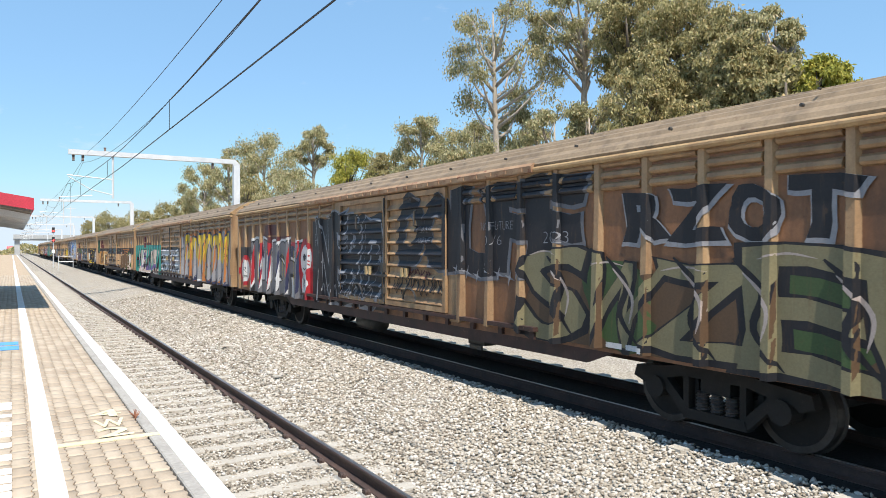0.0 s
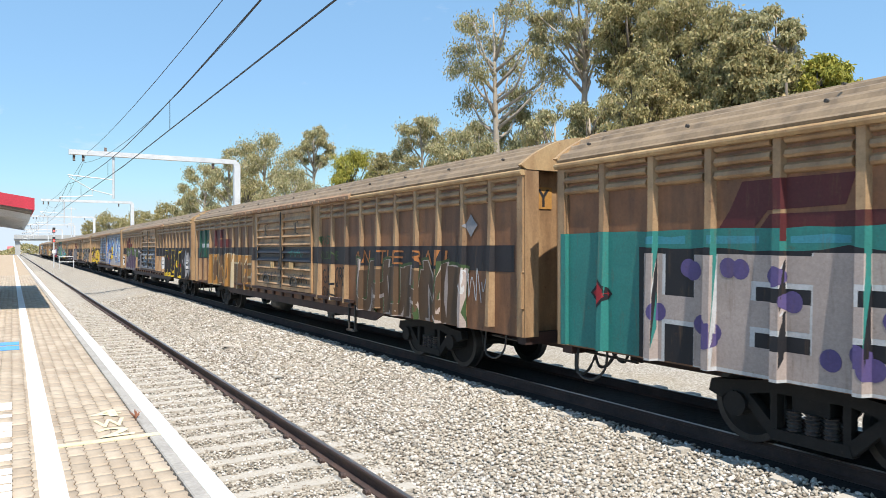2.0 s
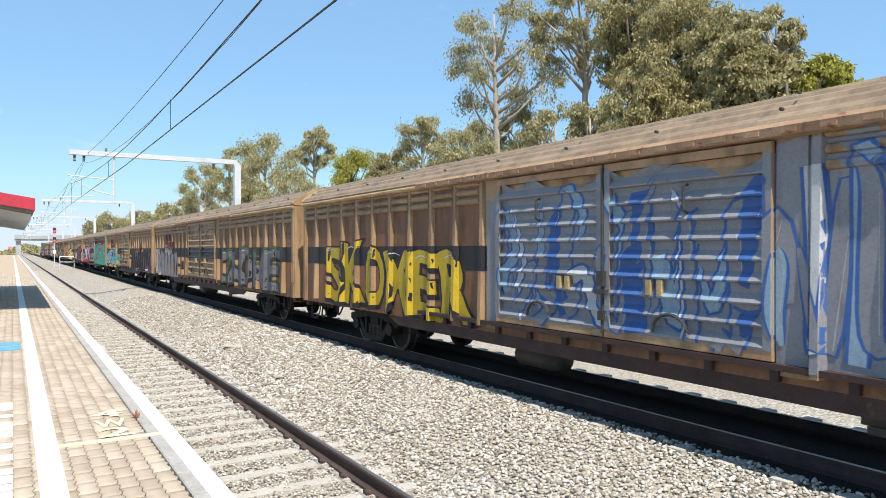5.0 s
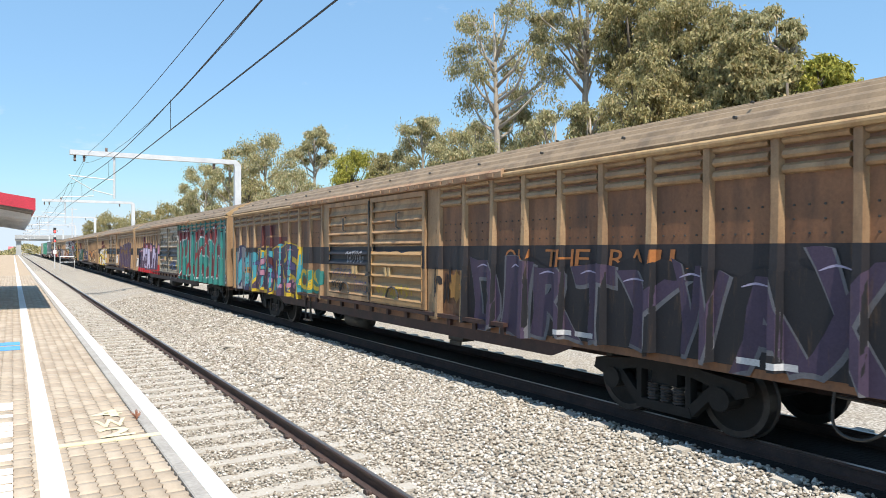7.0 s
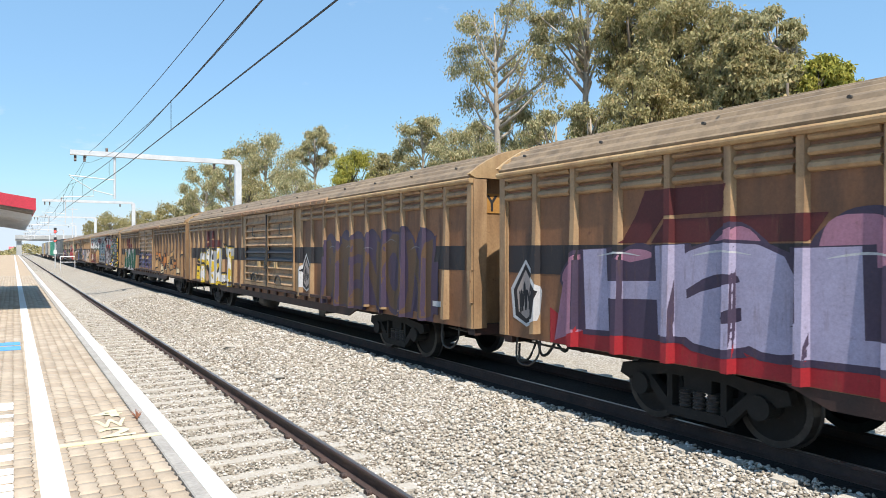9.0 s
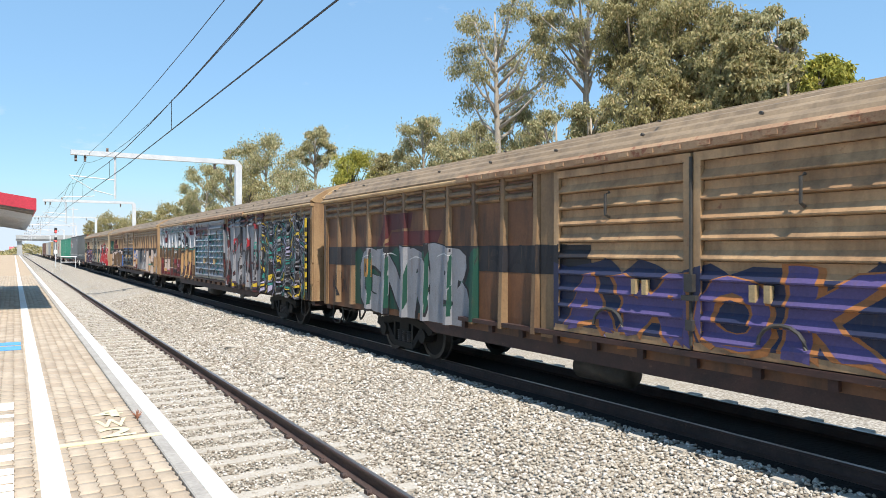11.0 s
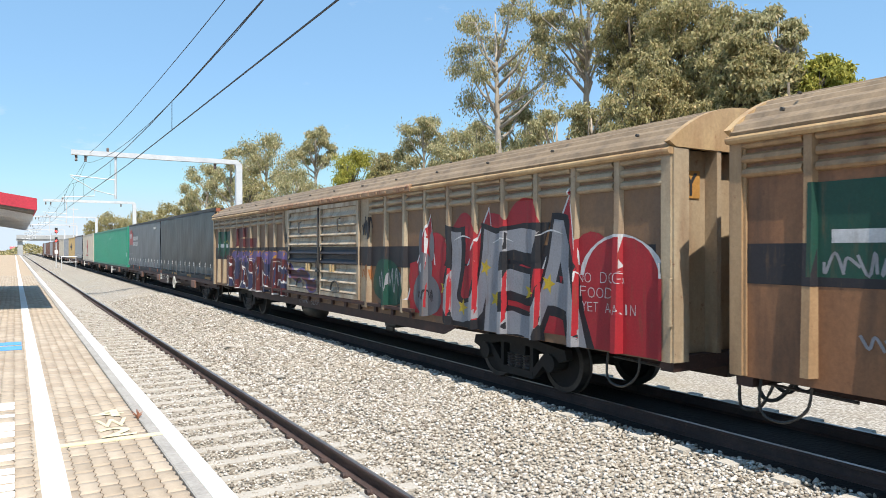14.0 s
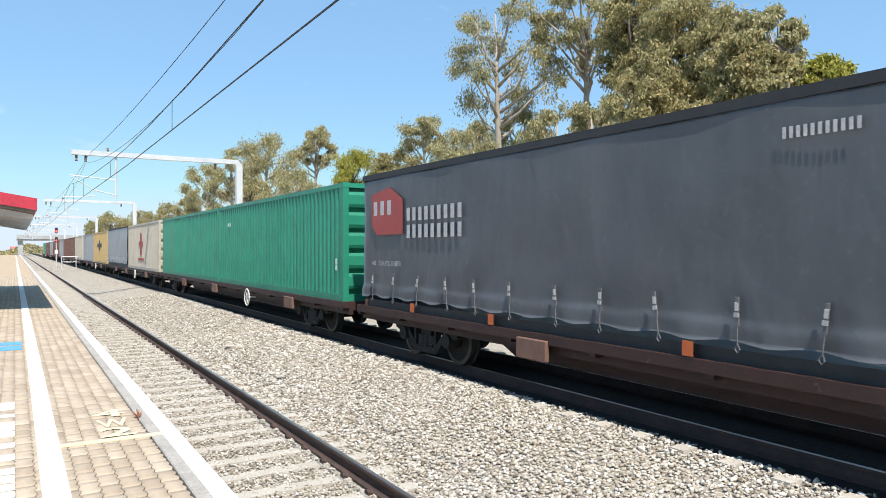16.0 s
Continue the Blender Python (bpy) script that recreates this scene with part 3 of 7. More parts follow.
def bogie_meshes():
    M = {}
    # cast side frame with windows
    bm = B()
    for x0, x1 in ((-1.09, -0.95),):
        prism(bm, [(-1.22, 0.56), (-1.18, 0.70), (-0.62, 0.76), (-0.36, 0.82), (0.36, 0.82), (0.62, 0.76), (1.18, 0.70), (1.22, 0.56), (1.05, 0.5), (0.98, 0.56), (0.70, 0.60),
                   (0.42, 0.66), (-0.42, 0.66), (-0.70, 0.60), (-0.98, 0.56), (-1.05, 0.5)], "x", x0, x1)
        prism(bm, [(-0.86, 0.60), (-0.74, 0.64), (-0.34, 0.26), (-0.30, 0.16), (-0.44, 0.18)], "x", x0 + 0.01, x1 - 0.01)
        prism(bm, [(0.86, 0.60), (0.74, 0.64), (0.34, 0.26), (0.30, 0.16), (0.44, 0.18)], "x", x0 + 0.01, x1 - 0.01)
        prism(bm, [(-0.44, 0.16), (0.44, 0.16), (0.40, 0.28), (-0.40, 0.28)], "x", x0, x1)
        for y in (-0.42, 0.36):
            box(bm, x0 + 0.01, x1 - 0.01, y, y + 0.08, 0.26, 0.7)
        for y in (-0.85, 0.85):
            c = (x0 + x1) / 2
            disc(bm, c, y, 0.47, 0.14, -0.11, 0.11, 14)
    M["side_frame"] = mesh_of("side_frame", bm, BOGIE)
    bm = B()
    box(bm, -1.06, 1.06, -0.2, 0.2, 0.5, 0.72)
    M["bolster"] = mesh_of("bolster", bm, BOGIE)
    bm = B()
    tube(bm, [(-1.02, 0, 0.28 + 0.02 * i) for i in range(12)], [0.06 + 0.025 * (i % 2) for i in range(12)], 10)
    M["springs"] = mesh_of("springs", bm, surface("spring_steel", (0.12, 0.11, 0.10), (0.07, 0.06, 0.06), 20.0, 0.5, 0.4))
    bm = B()
    prof = [(0.95, 0.09), (0.83, 0.12), (0.83, 0.36), (0.84, 0.38), (0.84, 0.455), (0.83, 0.46), (0.71, 0.465), (0.70, 0.49), (0.68, 0.49), (0.68, 0.38), (0.72, 0.34), (0.72, 0.12), (0.68, 0.085)]
    prof = prof + [(-x, r) for x, r in prof[::-1]]
    lathe_x(bm, prof, 30)
    for f in bm.faces:
        c = f.calc_center_median()
        if min(math.hypot(v.co.y, v.co.z) for v in f.verts) > 0.37:
            f.material_index = 1
    M["wheelset"] = mesh_of("wheelset", bm, [BOGIE, TREAD])
    return M


WHEELSETS = []
BOG = bogie_meshes()


def add_bogie(parent, y):
    bo = new("bogie", BOG["bolster"])
    bo.parent, bo.location = parent, (0, y, 0)
    for turn in (0, 180):
        part("side_frame", BOG["side_frame"], None, bo, at=pose(0, 0, 0, 0, 0, turn))
        for dy in (-0.2, 0, 0.2):
            part("spring", BOG["springs"], None, bo, at=pose(0, dy, 0, 0, 0, turn))
    for dy in (0.85, -0.85):
        WHEELSETS.append((part("wheelset", BOG["wheelset"], None, bo, at=(0, dy, 0.46)), dy))
    return bo


VM = van_meshes()


TONES = {"cream": {VAN_BROWN: CREAM_BROWN, VAN_RIB: CREAM_RIB, VAN_DOOR: CREAM_DOOR}, "cream doors": {VAN_DOOR: CREAM_DOOR}, "dark": {VAN_BROWN: DARK_BROWN, VAN_RIB: DARK_RIB}}


def retone(van, tone):
    """Other paint on one van, slot by slot."""
    for o in van.children_recursive:
        for slot in o.material_slots:
            if slot.material in TONES[tone]:
                m = TONES[tone][slot.material]
                slot.link = "OBJECT"
                slot.material = m


STEP_AT = {2: 16.0, 6: 7.3}


def build_van(label, seed):
    """A louvred box van: shell, ribs, louvre banks, two slatted doors, roof, underframe, bogies."""
    van = thing("box_van", label, "freight wagon", "box vans of the train")
    rng = random.Random(seed)
    part("body", VM["body"], None, van)
    for p in RIBS:
        part("rib", VM["rib"], None, van, at=(0, side_y(p), 0))
    edges = [0.1] + RIBS[:10]
    for a, b in zip(edges, edges[1:]):
        for p in ((a + b) / 2, BODY - (a + b) / 2):
            part("louvre_bank", VM["louvre"], None, van, at=(0, side_y(p), 0))
    for p in (JAMB, BODY - JAMB):
        part("door_jamb", VM["jamb"], None, van, at=(0, side_y(p), 0))
    for k, (a, b) in enumerate(DOORS):
        d = part("door", VM["door_frame"], None, van, "weathered cream steel sliding door", at=(0, side_y((a + b) / 2), 0))
        for z in slat_heights()[:-1]:
            part("slat", VM["slat"], None, d, at=(0, 0, z))
        part("handle", VM["handle"], None, d, at=(0, 0.12 - 0.24 * k, 2.78))
        part("arch_handle", VM["arch_handle"], None, d, at=(0, 0.1, 1.22))
        for dy in (0.25, 0.42):
            part("bracket", VM["bracket"], None, d, at=(0, dy if k else -dy - 0.1, 1.74))
    part("lock_bar", VM["lock_bar"], None, van, at=(0, 0.0, 0))
    part("roof", VM["roof"], None, van, "dusty brown arched corrugated roof")
    for sgn in (-1, 1):
        e = 1 if sgn > 0 else -1
        part("end_cap", VM["end_cap"], None, van, at=(0, sgn * (BODY / 2 - 0.03), 0))
        part("corner_post", VM["corner_post"], None, van, at=(0, sgn * (BODY / 2 - 0.1), 0))
        for x in (-0.62, 0.0, 0.62):
            part("end_post", VM["end_post"], None, van, at=pose(x, sgn * (BODY / 2 - 0.02), 0, 0, 0, 0 if sgn < 0 else 180))
        part("coupler", VM["coupler"], None, van, at=pose(0, sgn * (BODY / 2), 0, 0, 0, 0 if sgn > 0 else 180))
        part("brake_hose", VM["brake_hose"], None, van, at=pose(0, sgn * (BODY / 2), 0, 0, 0, 0 if sgn > 0 else 180))
        part("air_hose", VM["hose"], None, van, at=pose(0, sgn * (BODY / 2), 0, 0, 0, 0 if sgn > 0 else 180))
        add_bogie(van, sgn * 7.7)
    part("brake_rigging", VM["brake_rigging"], None, van, at=(0, BODY / 2 - 0.3, 0))
    part("brake_rigging", VM["brake_rigging"], None, van, at=(0, -BODY / 2 + 1.2, 0))
    part("grab_rail", VM["grab_rail"], None, van, at=(-1.44, -BODY / 2 + 0.03, 1.3))
    part("end_plate", VM["plate"], None, van, "orange end plate", at=(-0.94, -BODY / 2 + 0.178, 3.0))
    part("eave_strip", VM["eave"], None, van)
    part("top_door_rail", VM["top_rail"], None, van, "rust-streaked door rail")
    part("bottom_door_rail", VM["bottom_rail"], None, van)
    part("underframe", VM["underframe"], None, van)
    for turn in (0, 180):
        part("side_sill", VM["side_sill"], None, van, at=pose(0, 0, 0, 0, 0, turn))
    tagged(part("roof_studs", VM["studs"], None, van), kind="stuff")
    part("air_tank", VM["air_tank"], None, van)
    part("brake_box", VM["brake_box"], None, van, at=(0, rng.uniform(-3.5, -2.5), 0))
    if seed in STEP_AT:
        part("step", VM["step"], None, van, at=(0, side_y(STEP_AT[seed]), 0))
    if seed in (3, 5, 6):
        for a, b in zip(edges, edges[1:]):
            for p in ((a + b) / 2, BODY - (a + b) / 2):
                tagged(part("bolt_rows", VM["bolts"], None, van, at=(0, side_y(p), 0)), kind="stuff")
    if seed == 12:
        retone(van, "cream")
    if seed == 9:
        retone(van, "dark")
    if seed in (7, 10):
        retone(van, "cream doors")
    return van


# ---- flat wagons and containers ----


def curtain_material(name, a, b):
    m, nt, bsdf = nodes_of(name)
    v = coords(nt)
    col = mix_of(nt, ramp_of(nt, noise_of(nt, coords(nt, (1, 1, 0.3)), 1.2, 4.0), [(0.35, (0, 0, 0)), (0.7, (1, 1, 1))]), a, b)
    col = mix_of(nt, ramp_of(nt, noise_of(nt, v, 9.0, 5.0), [(0.6, (0, 0, 0)), (0.8, (0.5, 0.5, 0.5))]), col, tuple(c * 1.5 for c in b))
    nt.links.new(col, bsdf.inputs["Base Color"])
    bsdf.inputs["Roughness"].default_value = 0.42
    bump_of(nt, bsdf, noise_of(nt, coords(nt, (1, 1, 0.5)), 1.6, 3.0), 0.35, 0.08)
    return m


def flat_meshes():
    M = {}
    bm = B()
    h = 12.5
    for sg in (-1, 1):
        box(bm, sg * 1.22 - 0.09, sg * 1.22 + 0.09, -h, h, 0.78, 0.93)
        box(bm, sg * 1.1 - 0.05, sg * 1.1 + 0.05, -h, h, 0.62, 0.8)
    box(bm, -0.22, 0.22, -h, h, 0.45, 0.93)
    for i in range(14):
        y = -h + 0.1 + i * (2 * h - 0.2) / 13
        box(bm, -1.3, 1.3, y - 0.06, y + 0.06, 0.72, 0.93)
    prism(bm, [(-8.2, 0.68), (-7.4, 0.33), (7.4, 0.33), (8.2, 0.68)], "x", -0.6, -0.5)
    M["frame"] = mesh_of("deck_frame", bm, surface("flat_maroon", (0.05, 0.02, 0.016), (0.028, 0.013, 0.011), 2.0, 0.7, spot=(0.10, 0.055, 0.04)))
    bm = B()
    box(bm, -1.36, -1.28, -0.36, 0.36, 0.58, 0.9)
    bmesh.ops.bevel(bm, geom=bm.edges[:], offset=0.015, segments=1, affect="EDGES")
    M["side_plate"] = mesh_of("side_plate", bm, surface("plate_brown", (0.20, 0.105, 0.075), (0.15, 0.08, 0.06), 3.0, 0.7))
    bm = B()
    ring = [(-1.4, 0.27 * math.cos(a), 0.27 * math.sin(a)) for a in (2 * math.pi * k / 18 for k in range(19))]
    tube(bm, ring, 0.022, 6)
    for k in range(3):
        a = math.pi * k / 3
        tube(bm, [(-1.4, 0.26 * math.cos(a), 0.26 * math.sin(a)), (-1.4, -0.26 * math.cos(a), -0.26 * math.sin(a))], 0.014, 5)
    tube(bm, [(-1.4, 0, 0), (-1.1, 0, 0)], 0.03, 6)
    M["hand_wheel"] = mesh_of("hand_wheel", bm, surface("wheel_white", (0.72, 0.70, 0.66), (0.6, 0.58, 0.52), 4.0, 0.6))
    return M


FM = flat_meshes()


def build_flat():
    fl = thing("flat_wagon", "dark maroon steel container flat wagon on bogies", "freight wagon", "container wagons of the train")
    part("deck_frame", FM["frame"], None, fl)
    for y in (-9.75, 9.75):
        add_bogie(fl, y)
    for y in (0.2, 6.05, -8.6):
        part("side_plate", FM["side_plate"], None, fl, "brown steel side plate", at=(0, y, -0.06))
    part("hand_wheel", FM["hand_wheel"], None, fl, "white spoked brake hand wheel", at=(0, -4.6, 0.6))
    for sg in (-1, 1):
        part("coupler", VM["coupler"], None, fl, at=pose(0, sg * 12.5, 0, 0, 0, 0 if sg > 0 else 180))
    return fl


CL, CW, CH = 12.19, 1.22, 2.9
CORNER = surface("corner_casting", (0.40, 0.12, 0.05), (0.3, 0.1, 0.05), 4.0, 0.6)
DARK = surface("black_rubber", (0.03, 0.03, 0.032), (0.02, 0.02, 0.022), 4.0, 0.6)


STRAP = surface("strap_grey", (0.16, 0.16, 0.165), (0.10, 0.10, 0.105), 9.0, 0.6)
BUCKLE = surface("buckle_grey", (0.6, 0.6, 0.6), (0.45, 0.45, 0.45), 9.0, 0.4, 0.5)


def build_curtain(label, mat, posts):
    """A curtain-sided container: base rail, roof, end walls, taut side sheet, straps with buckles."""
    c = thing("curtain_container", label, "container", "containers on the flat wagons")
    h = CL / 2
    bm = B()
    box(bm, -CW, CW, -h, h, 0.0, 0.16)
    box(bm, -CW, CW, -h, h, CH - 0.12, CH)
    part("frame", bm, DARK, c)
    bm = B()
    box(bm, -CW + 0.02, CW - 0.02, -h, -h + 0.08, 0.16, CH - 0.12)
    box(bm, -CW + 0.02, CW - 0.02, h - 0.08, h, 0.16, CH - 0.12)
    for i in range(9):
        x = -CW + 0.15 + i * 0.27
        box(bm, x, x + 0.08, -h - 0.03, -h + 0.01, 0.2, CH - 0.15)
    part("end_wall", bm, posts, c)
    # side sheet with gentle slack, gathered at the foot
    bm = B()
    rng = random.Random(9)
    ny, nz = 110, 60
    grid = []
    for j in range(nz + 1):
        z = 0.24 + (CH - 0.34) * j / nz
        row = []
        for i in range(ny + 1):
            y = -h + 0.06 + (CL - 0.12) * i / ny
            k = max(0.0, 1 - z / 0.9)
            pull = math.cos(2 * math.pi * y / 1.0)
            sag = 0.5 + 0.5 * noise.noise((y * 0.9, 7.7, 1.0))
            o = 0.045 * sag / (1 + math.exp((z - 0.46 - 0.06 * noise.noise((y * 1.3, 2.2, 0.0))) / 0.018)) + 0.02 + 0.03 * noise.noise((y * 0.7, z * 0.9, 3.1)) + 0.035 * k * pull * noise.noise((y * 2.1, z, 0.3)) + 0.02 * k * pull
            row.append(bm.verts.new((-CW - 0.03 - o, y, z - (0.03 * k * pull if j == 0 else 0))))
        grid.append(row)
    for j in range(nz):
        for i in range(ny):
            bm.faces.new((grid[j][i], grid[j][i + 1], grid[j + 1][i + 1], grid[j + 1][i]))
    bmesh.ops.solidify(bm, geom=bm.faces[:], thickness=0.006)
    part("curtain", bm, mat, c, smooth=True)
    bm = B()
    box(bm, -CW - 0.07, -CW + 0.02, -h, h, CH - 0.1, CH + 0.02)
    part("top_gutter", bm, DARK, c)
    bm = B()
    box(bm, -0.006, 0.006, -0.02, 0.02, -0.16, 0.15)
    tube(bm, [(0, 0, -0.16), (0.0, 0.0, -0.36)], 0.008, 5)
    tube(bm, [(0, 0, -0.36), (0, 0.03, -0.42), (0, 0, -0.46), (0, -0.03, -0.42), (0, 0, -0.36)], 0.008, 5)
    strap = mesh_of("strap", bm, STRAP)
    bm = B()
    box(bm, -0.03, -0.006, -0.026, 0.026, -0.07, -0.02)
    box(bm, -0.024, -0.006, -0.018, 0.018, 0.0, 0.09)
    buckle = mesh_of("buckle", bm, BUCKLE)
    for i in range(12):
        st = part("strap", strap, None, c, at=pose(-CW - 0.1, -h + 0.5 + i * 1.01 + rng.uniform(-0.08, 0.08), 0.60, rng.uniform(-9, 9), 0, 0))
        part("buckle", buckle, None, st, "bright metal buckle")
    bm = B()
    for y in (-h, h - 0.14):
        for z in (0, CH - 0.13):
            box(bm, -CW - 0.012, -CW + 0.15, y - 0.006, y + 0.146, z, z + 0.136)
    part("corner_castings", bm, CORNER, c, "orange-red corner castings")
    return c


def build_box(label, mat, extra=None):
    """A corrugated steel container with corner posts, rails, castings and door bars."""
    c = thing("steel_container", label, "container", "containers on the flat wagons")
    h = CL / 2
    pts = []
    y = -h + 0.16
    while y < h - 0.18:
        pts += [(-CW + 0.01, y), (-CW + 0.01, y + 0.11), (-CW + 0.05, y + 0.16), (-CW + 0.05, y + 0.23)]
        y += 0.28
    bm = B()
    prism(bm, pts + [(CW - 0.03, h - 0.16), (CW - 0.03, -h + 0.16)], "z", 0.16, CH - 0.12)
    part("corrugated_wall", bm, mat, c)
    bm = B()
    box(bm, -CW, CW, -h, h, 0, 0.16)
    box(bm, -CW, CW, -h, h, CH - 0.12, CH - 0.01)
    for sx in (-CW, CW - 0.14):
        for sy in (-h, h - 0.14):
            box(bm, sx, sx + 0.14, sy, sy + 0.14, 0.16, CH - 0.12)
    part("frame", bm, mat, c)
    bm = B()
    for i in range(5):
        z = 0.3 + i * 0.5
        prism(bm, [(-h + 0.05, z), (-h + 0.02, z + 0.08), (-h + 0.02, z + 0.3), (-h + 0.05, z + 0.38), (-h + 0.12, z + 0.38), (-h + 0.12, z)], "x", -CW + 0.14, CW - 0.14)
    part("end_wall", bm, mat, c)
    bm = B()
    for sy in (-h, h - 0.16):
        for z in (0, CH - 0.12):
            for sx in (-CW, CW - 0.16):
                box(bm, sx - 0.006, sx + 0.166, sy - 0.006, sy + 0.166, z - 0.004, z + 0.124)
    part("corner_castings", bm, mat, c)
    return c


# ---- the train put together ----
VANS, CARGO = [], []
TRAIN_RUN = (-24.265, 19.895, -0.0232)
TURN_AT, TURN_R = 225.0, 260.0


def along(s):
    """Place and heading on the far track at s metres ahead of the camera's foot; beyond a straight it bends away."""
    if s <= TURN_AT:
        return TRAIN_TRACK, s, 0.0
    a = (s - TURN_AT) / TURN_R
    return TRAIN_TRACK + TURN_R * (1 - math.cos(a)), TURN_AT + TURN_R * math.sin(a), -math.degrees(a)


for k in range(13):
    VANS.append((build_van("brown louvred steel box van on bogies", k), k * PITCH - BODY / 2))
GREEN = surface("container_green", (0.02, 0.25, 0.15), (0.018, 0.20, 0.125), 1.5, 0.45, spot=(0.03, 0.17, 0.11), spot_at=0.66)
BEIGE = surface("container_beige", (0.50, 0.45, 0.37), (0.42, 0.37, 0.30), 1.5, 0.55, spot=(0.3, 0.24, 0.18), spot_at=0.66)
TAN = surface("container_tan", (0.52, 0.36, 0.15), (0.44, 0.30, 0.13), 1.5, 0.55, spot=(0.3, 0.2, 0.1), spot_at=0.66)
GREY = surface("container_grey", (0.30, 0.31, 0.33), (0.24, 0.25, 0.27), 1.5, 0.5, spot=(0.2, 0.18, 0.16), spot_at=0.66)
BROWN = surface("container_brown", (0.17, 0.075, 0.05), (0.13, 0.06, 0.04), 1.5, 0.55, spot=(0.2, 0.1, 0.06), spot_at=0.66)
BLACK_CURTAIN = curtain_material("black_curtain", (0.011, 0.0115, 0.013), (0.018, 0.019, 0.021))
GREY_CURTAIN = curtain_material("grey_curtain", (0.085, 0.09, 0.10), (0.11, 0.115, 0.125))
PALE_CURTAIN = curtain_material("pale_grey_curtain", (0.33, 0.34, 0.36), (0.27, 0.28, 0.30))
ends = surface("weathered_frame", (0.30, 0.27, 0.20), (0.22, 0.2, 0.16), 2.0, 0.6)
flat0 = build_flat()
FLAT_PITCH = 25.8
base_u = 12 * PITCH
KINDS = [("black", "dark"), ("green", "green"), ("beige", "pale"), ("tan", "grey"), ("beige", "brown"), ("brown", "grey"), ("brown", "brown"), ("grey", "brown"), ("brown", "green"), ("grey", "brown"), ("brown", "brown")]
PROTO = {
    "black": build_curtain("black curtain-sided container with grey straps", BLACK_CURTAIN, ends),
    "dark": build_curtain("dark grey curtain-sided container with a red sign", GREY_CURTAIN, DARK),
    "pale": build_curtain("pale grey curtain-sided container", PALE_CURTAIN, DARK),
    "green": build_box("green corrugated steel shipping container", GREEN),
    "beige": build_box("beige corrugated steel shipping container", BEIGE),
    "tan": build_box("tan corrugated steel shipping container", TAN),
    "grey": build_box("grey corrugated steel shipping container", GREY),
    "brown": build_box("brown corrugated steel shipping container", BROWN),
}
CONTAINERS = []
used = set()
for i, pair in enumerate(KINDS):
    u = base_u + 0.25 + i * FLAT_PITCH
    fl = flat0 if i == 0 else copy_thing(flat0, pose(0, 0, 0))
    if i:
        for bo in fl.children:
            for w in bo.children:
                if w.name.startswith("wheelset"):
                    WHEELSETS.append((w, w.location.y))
    VANS.append((fl, u + 12.5))
    for j, kind in enumerate(pair):
        ob = PROTO[kind] if kind not in used else copy_thing(PROTO[kind], pose(0, 0, 0))
        used.add(kind)
        CONTAINERS.append((ob, u + 0.2 + CL / 2 + j * (CL + 0.15)))
CARGO = CONTAINERS


# ---- overhead line, canopy, bridge and signals ----


def build_gantry(y, first):
    g = thing("overhead_gantry", "galvanised steel overhead line gantry beside the tracks", "gantry", "gantries along the line", at=(0, y, 0))
    bm = B()
    box(bm, 11.42, 11.78, -0.18, 0.18, -0.3, 7.42)
    part("post", bm, GALV, g)
    bm = B()
    prism(bm, [(2.6, 7.62), (2.6, 7.88), (11.5, 7.88), (11.78, 7.6), (11.78, 7.42), (11.42, 7.42), (11.36, 7.62)], "y", -0.15, 0.15)
    part("beam", bm, GALV, g)
    bm = B()
    tube(bm, [(4.8, 0, 7.64), (4.8, 0, 5.3)], 0.06, 8)
    part("drop_post", bm, GALV, g)
    bm = B()
    tube(bm, [(4.75, 0, 6.35), (3.2, 0, 6.45), (2.55, 0, 6.5)], 0.03, 6)
    part("top_arm", bm, GALV, g)
    bm = B()
    tube(bm, [(4.75, 0, 5.5), (3.7, 0, 5.75), (2.6, 0, 6.42)], 0.026, 6)
    part("brace", bm, GALV, g)
    bm = B()
    tube(bm, [(3.75, 0, 5.72), (3.75, 0, 5.42), (2.2, 0, 5.3)], 0.022, 6)
    part("registration_arm", bm, GALV, g)
    for x, z in ((2.85, 7.6), (3.3, 7.6), (4.4, 7.9), (10.2, 7.6)):
        bm = B()
        for k in range(4):
            disc(bm, x, 0, z - 0.06 - 0.07 * k if z < 7.8 else z - 0.06 + 0.07 * k, 0.06, -0.06, 0.06, 8)
        part("insulator", bm, surface("brown_porcelain", (0.10, 0.06, 0.05), (0.08, 0.05, 0.04), 5.0, 0.3), g)
    return g


SPAN0, SPAN = 43.0, 43.5
for k in range(7):
    build_gantry(SPAN0 + k * SPAN, k == 0)


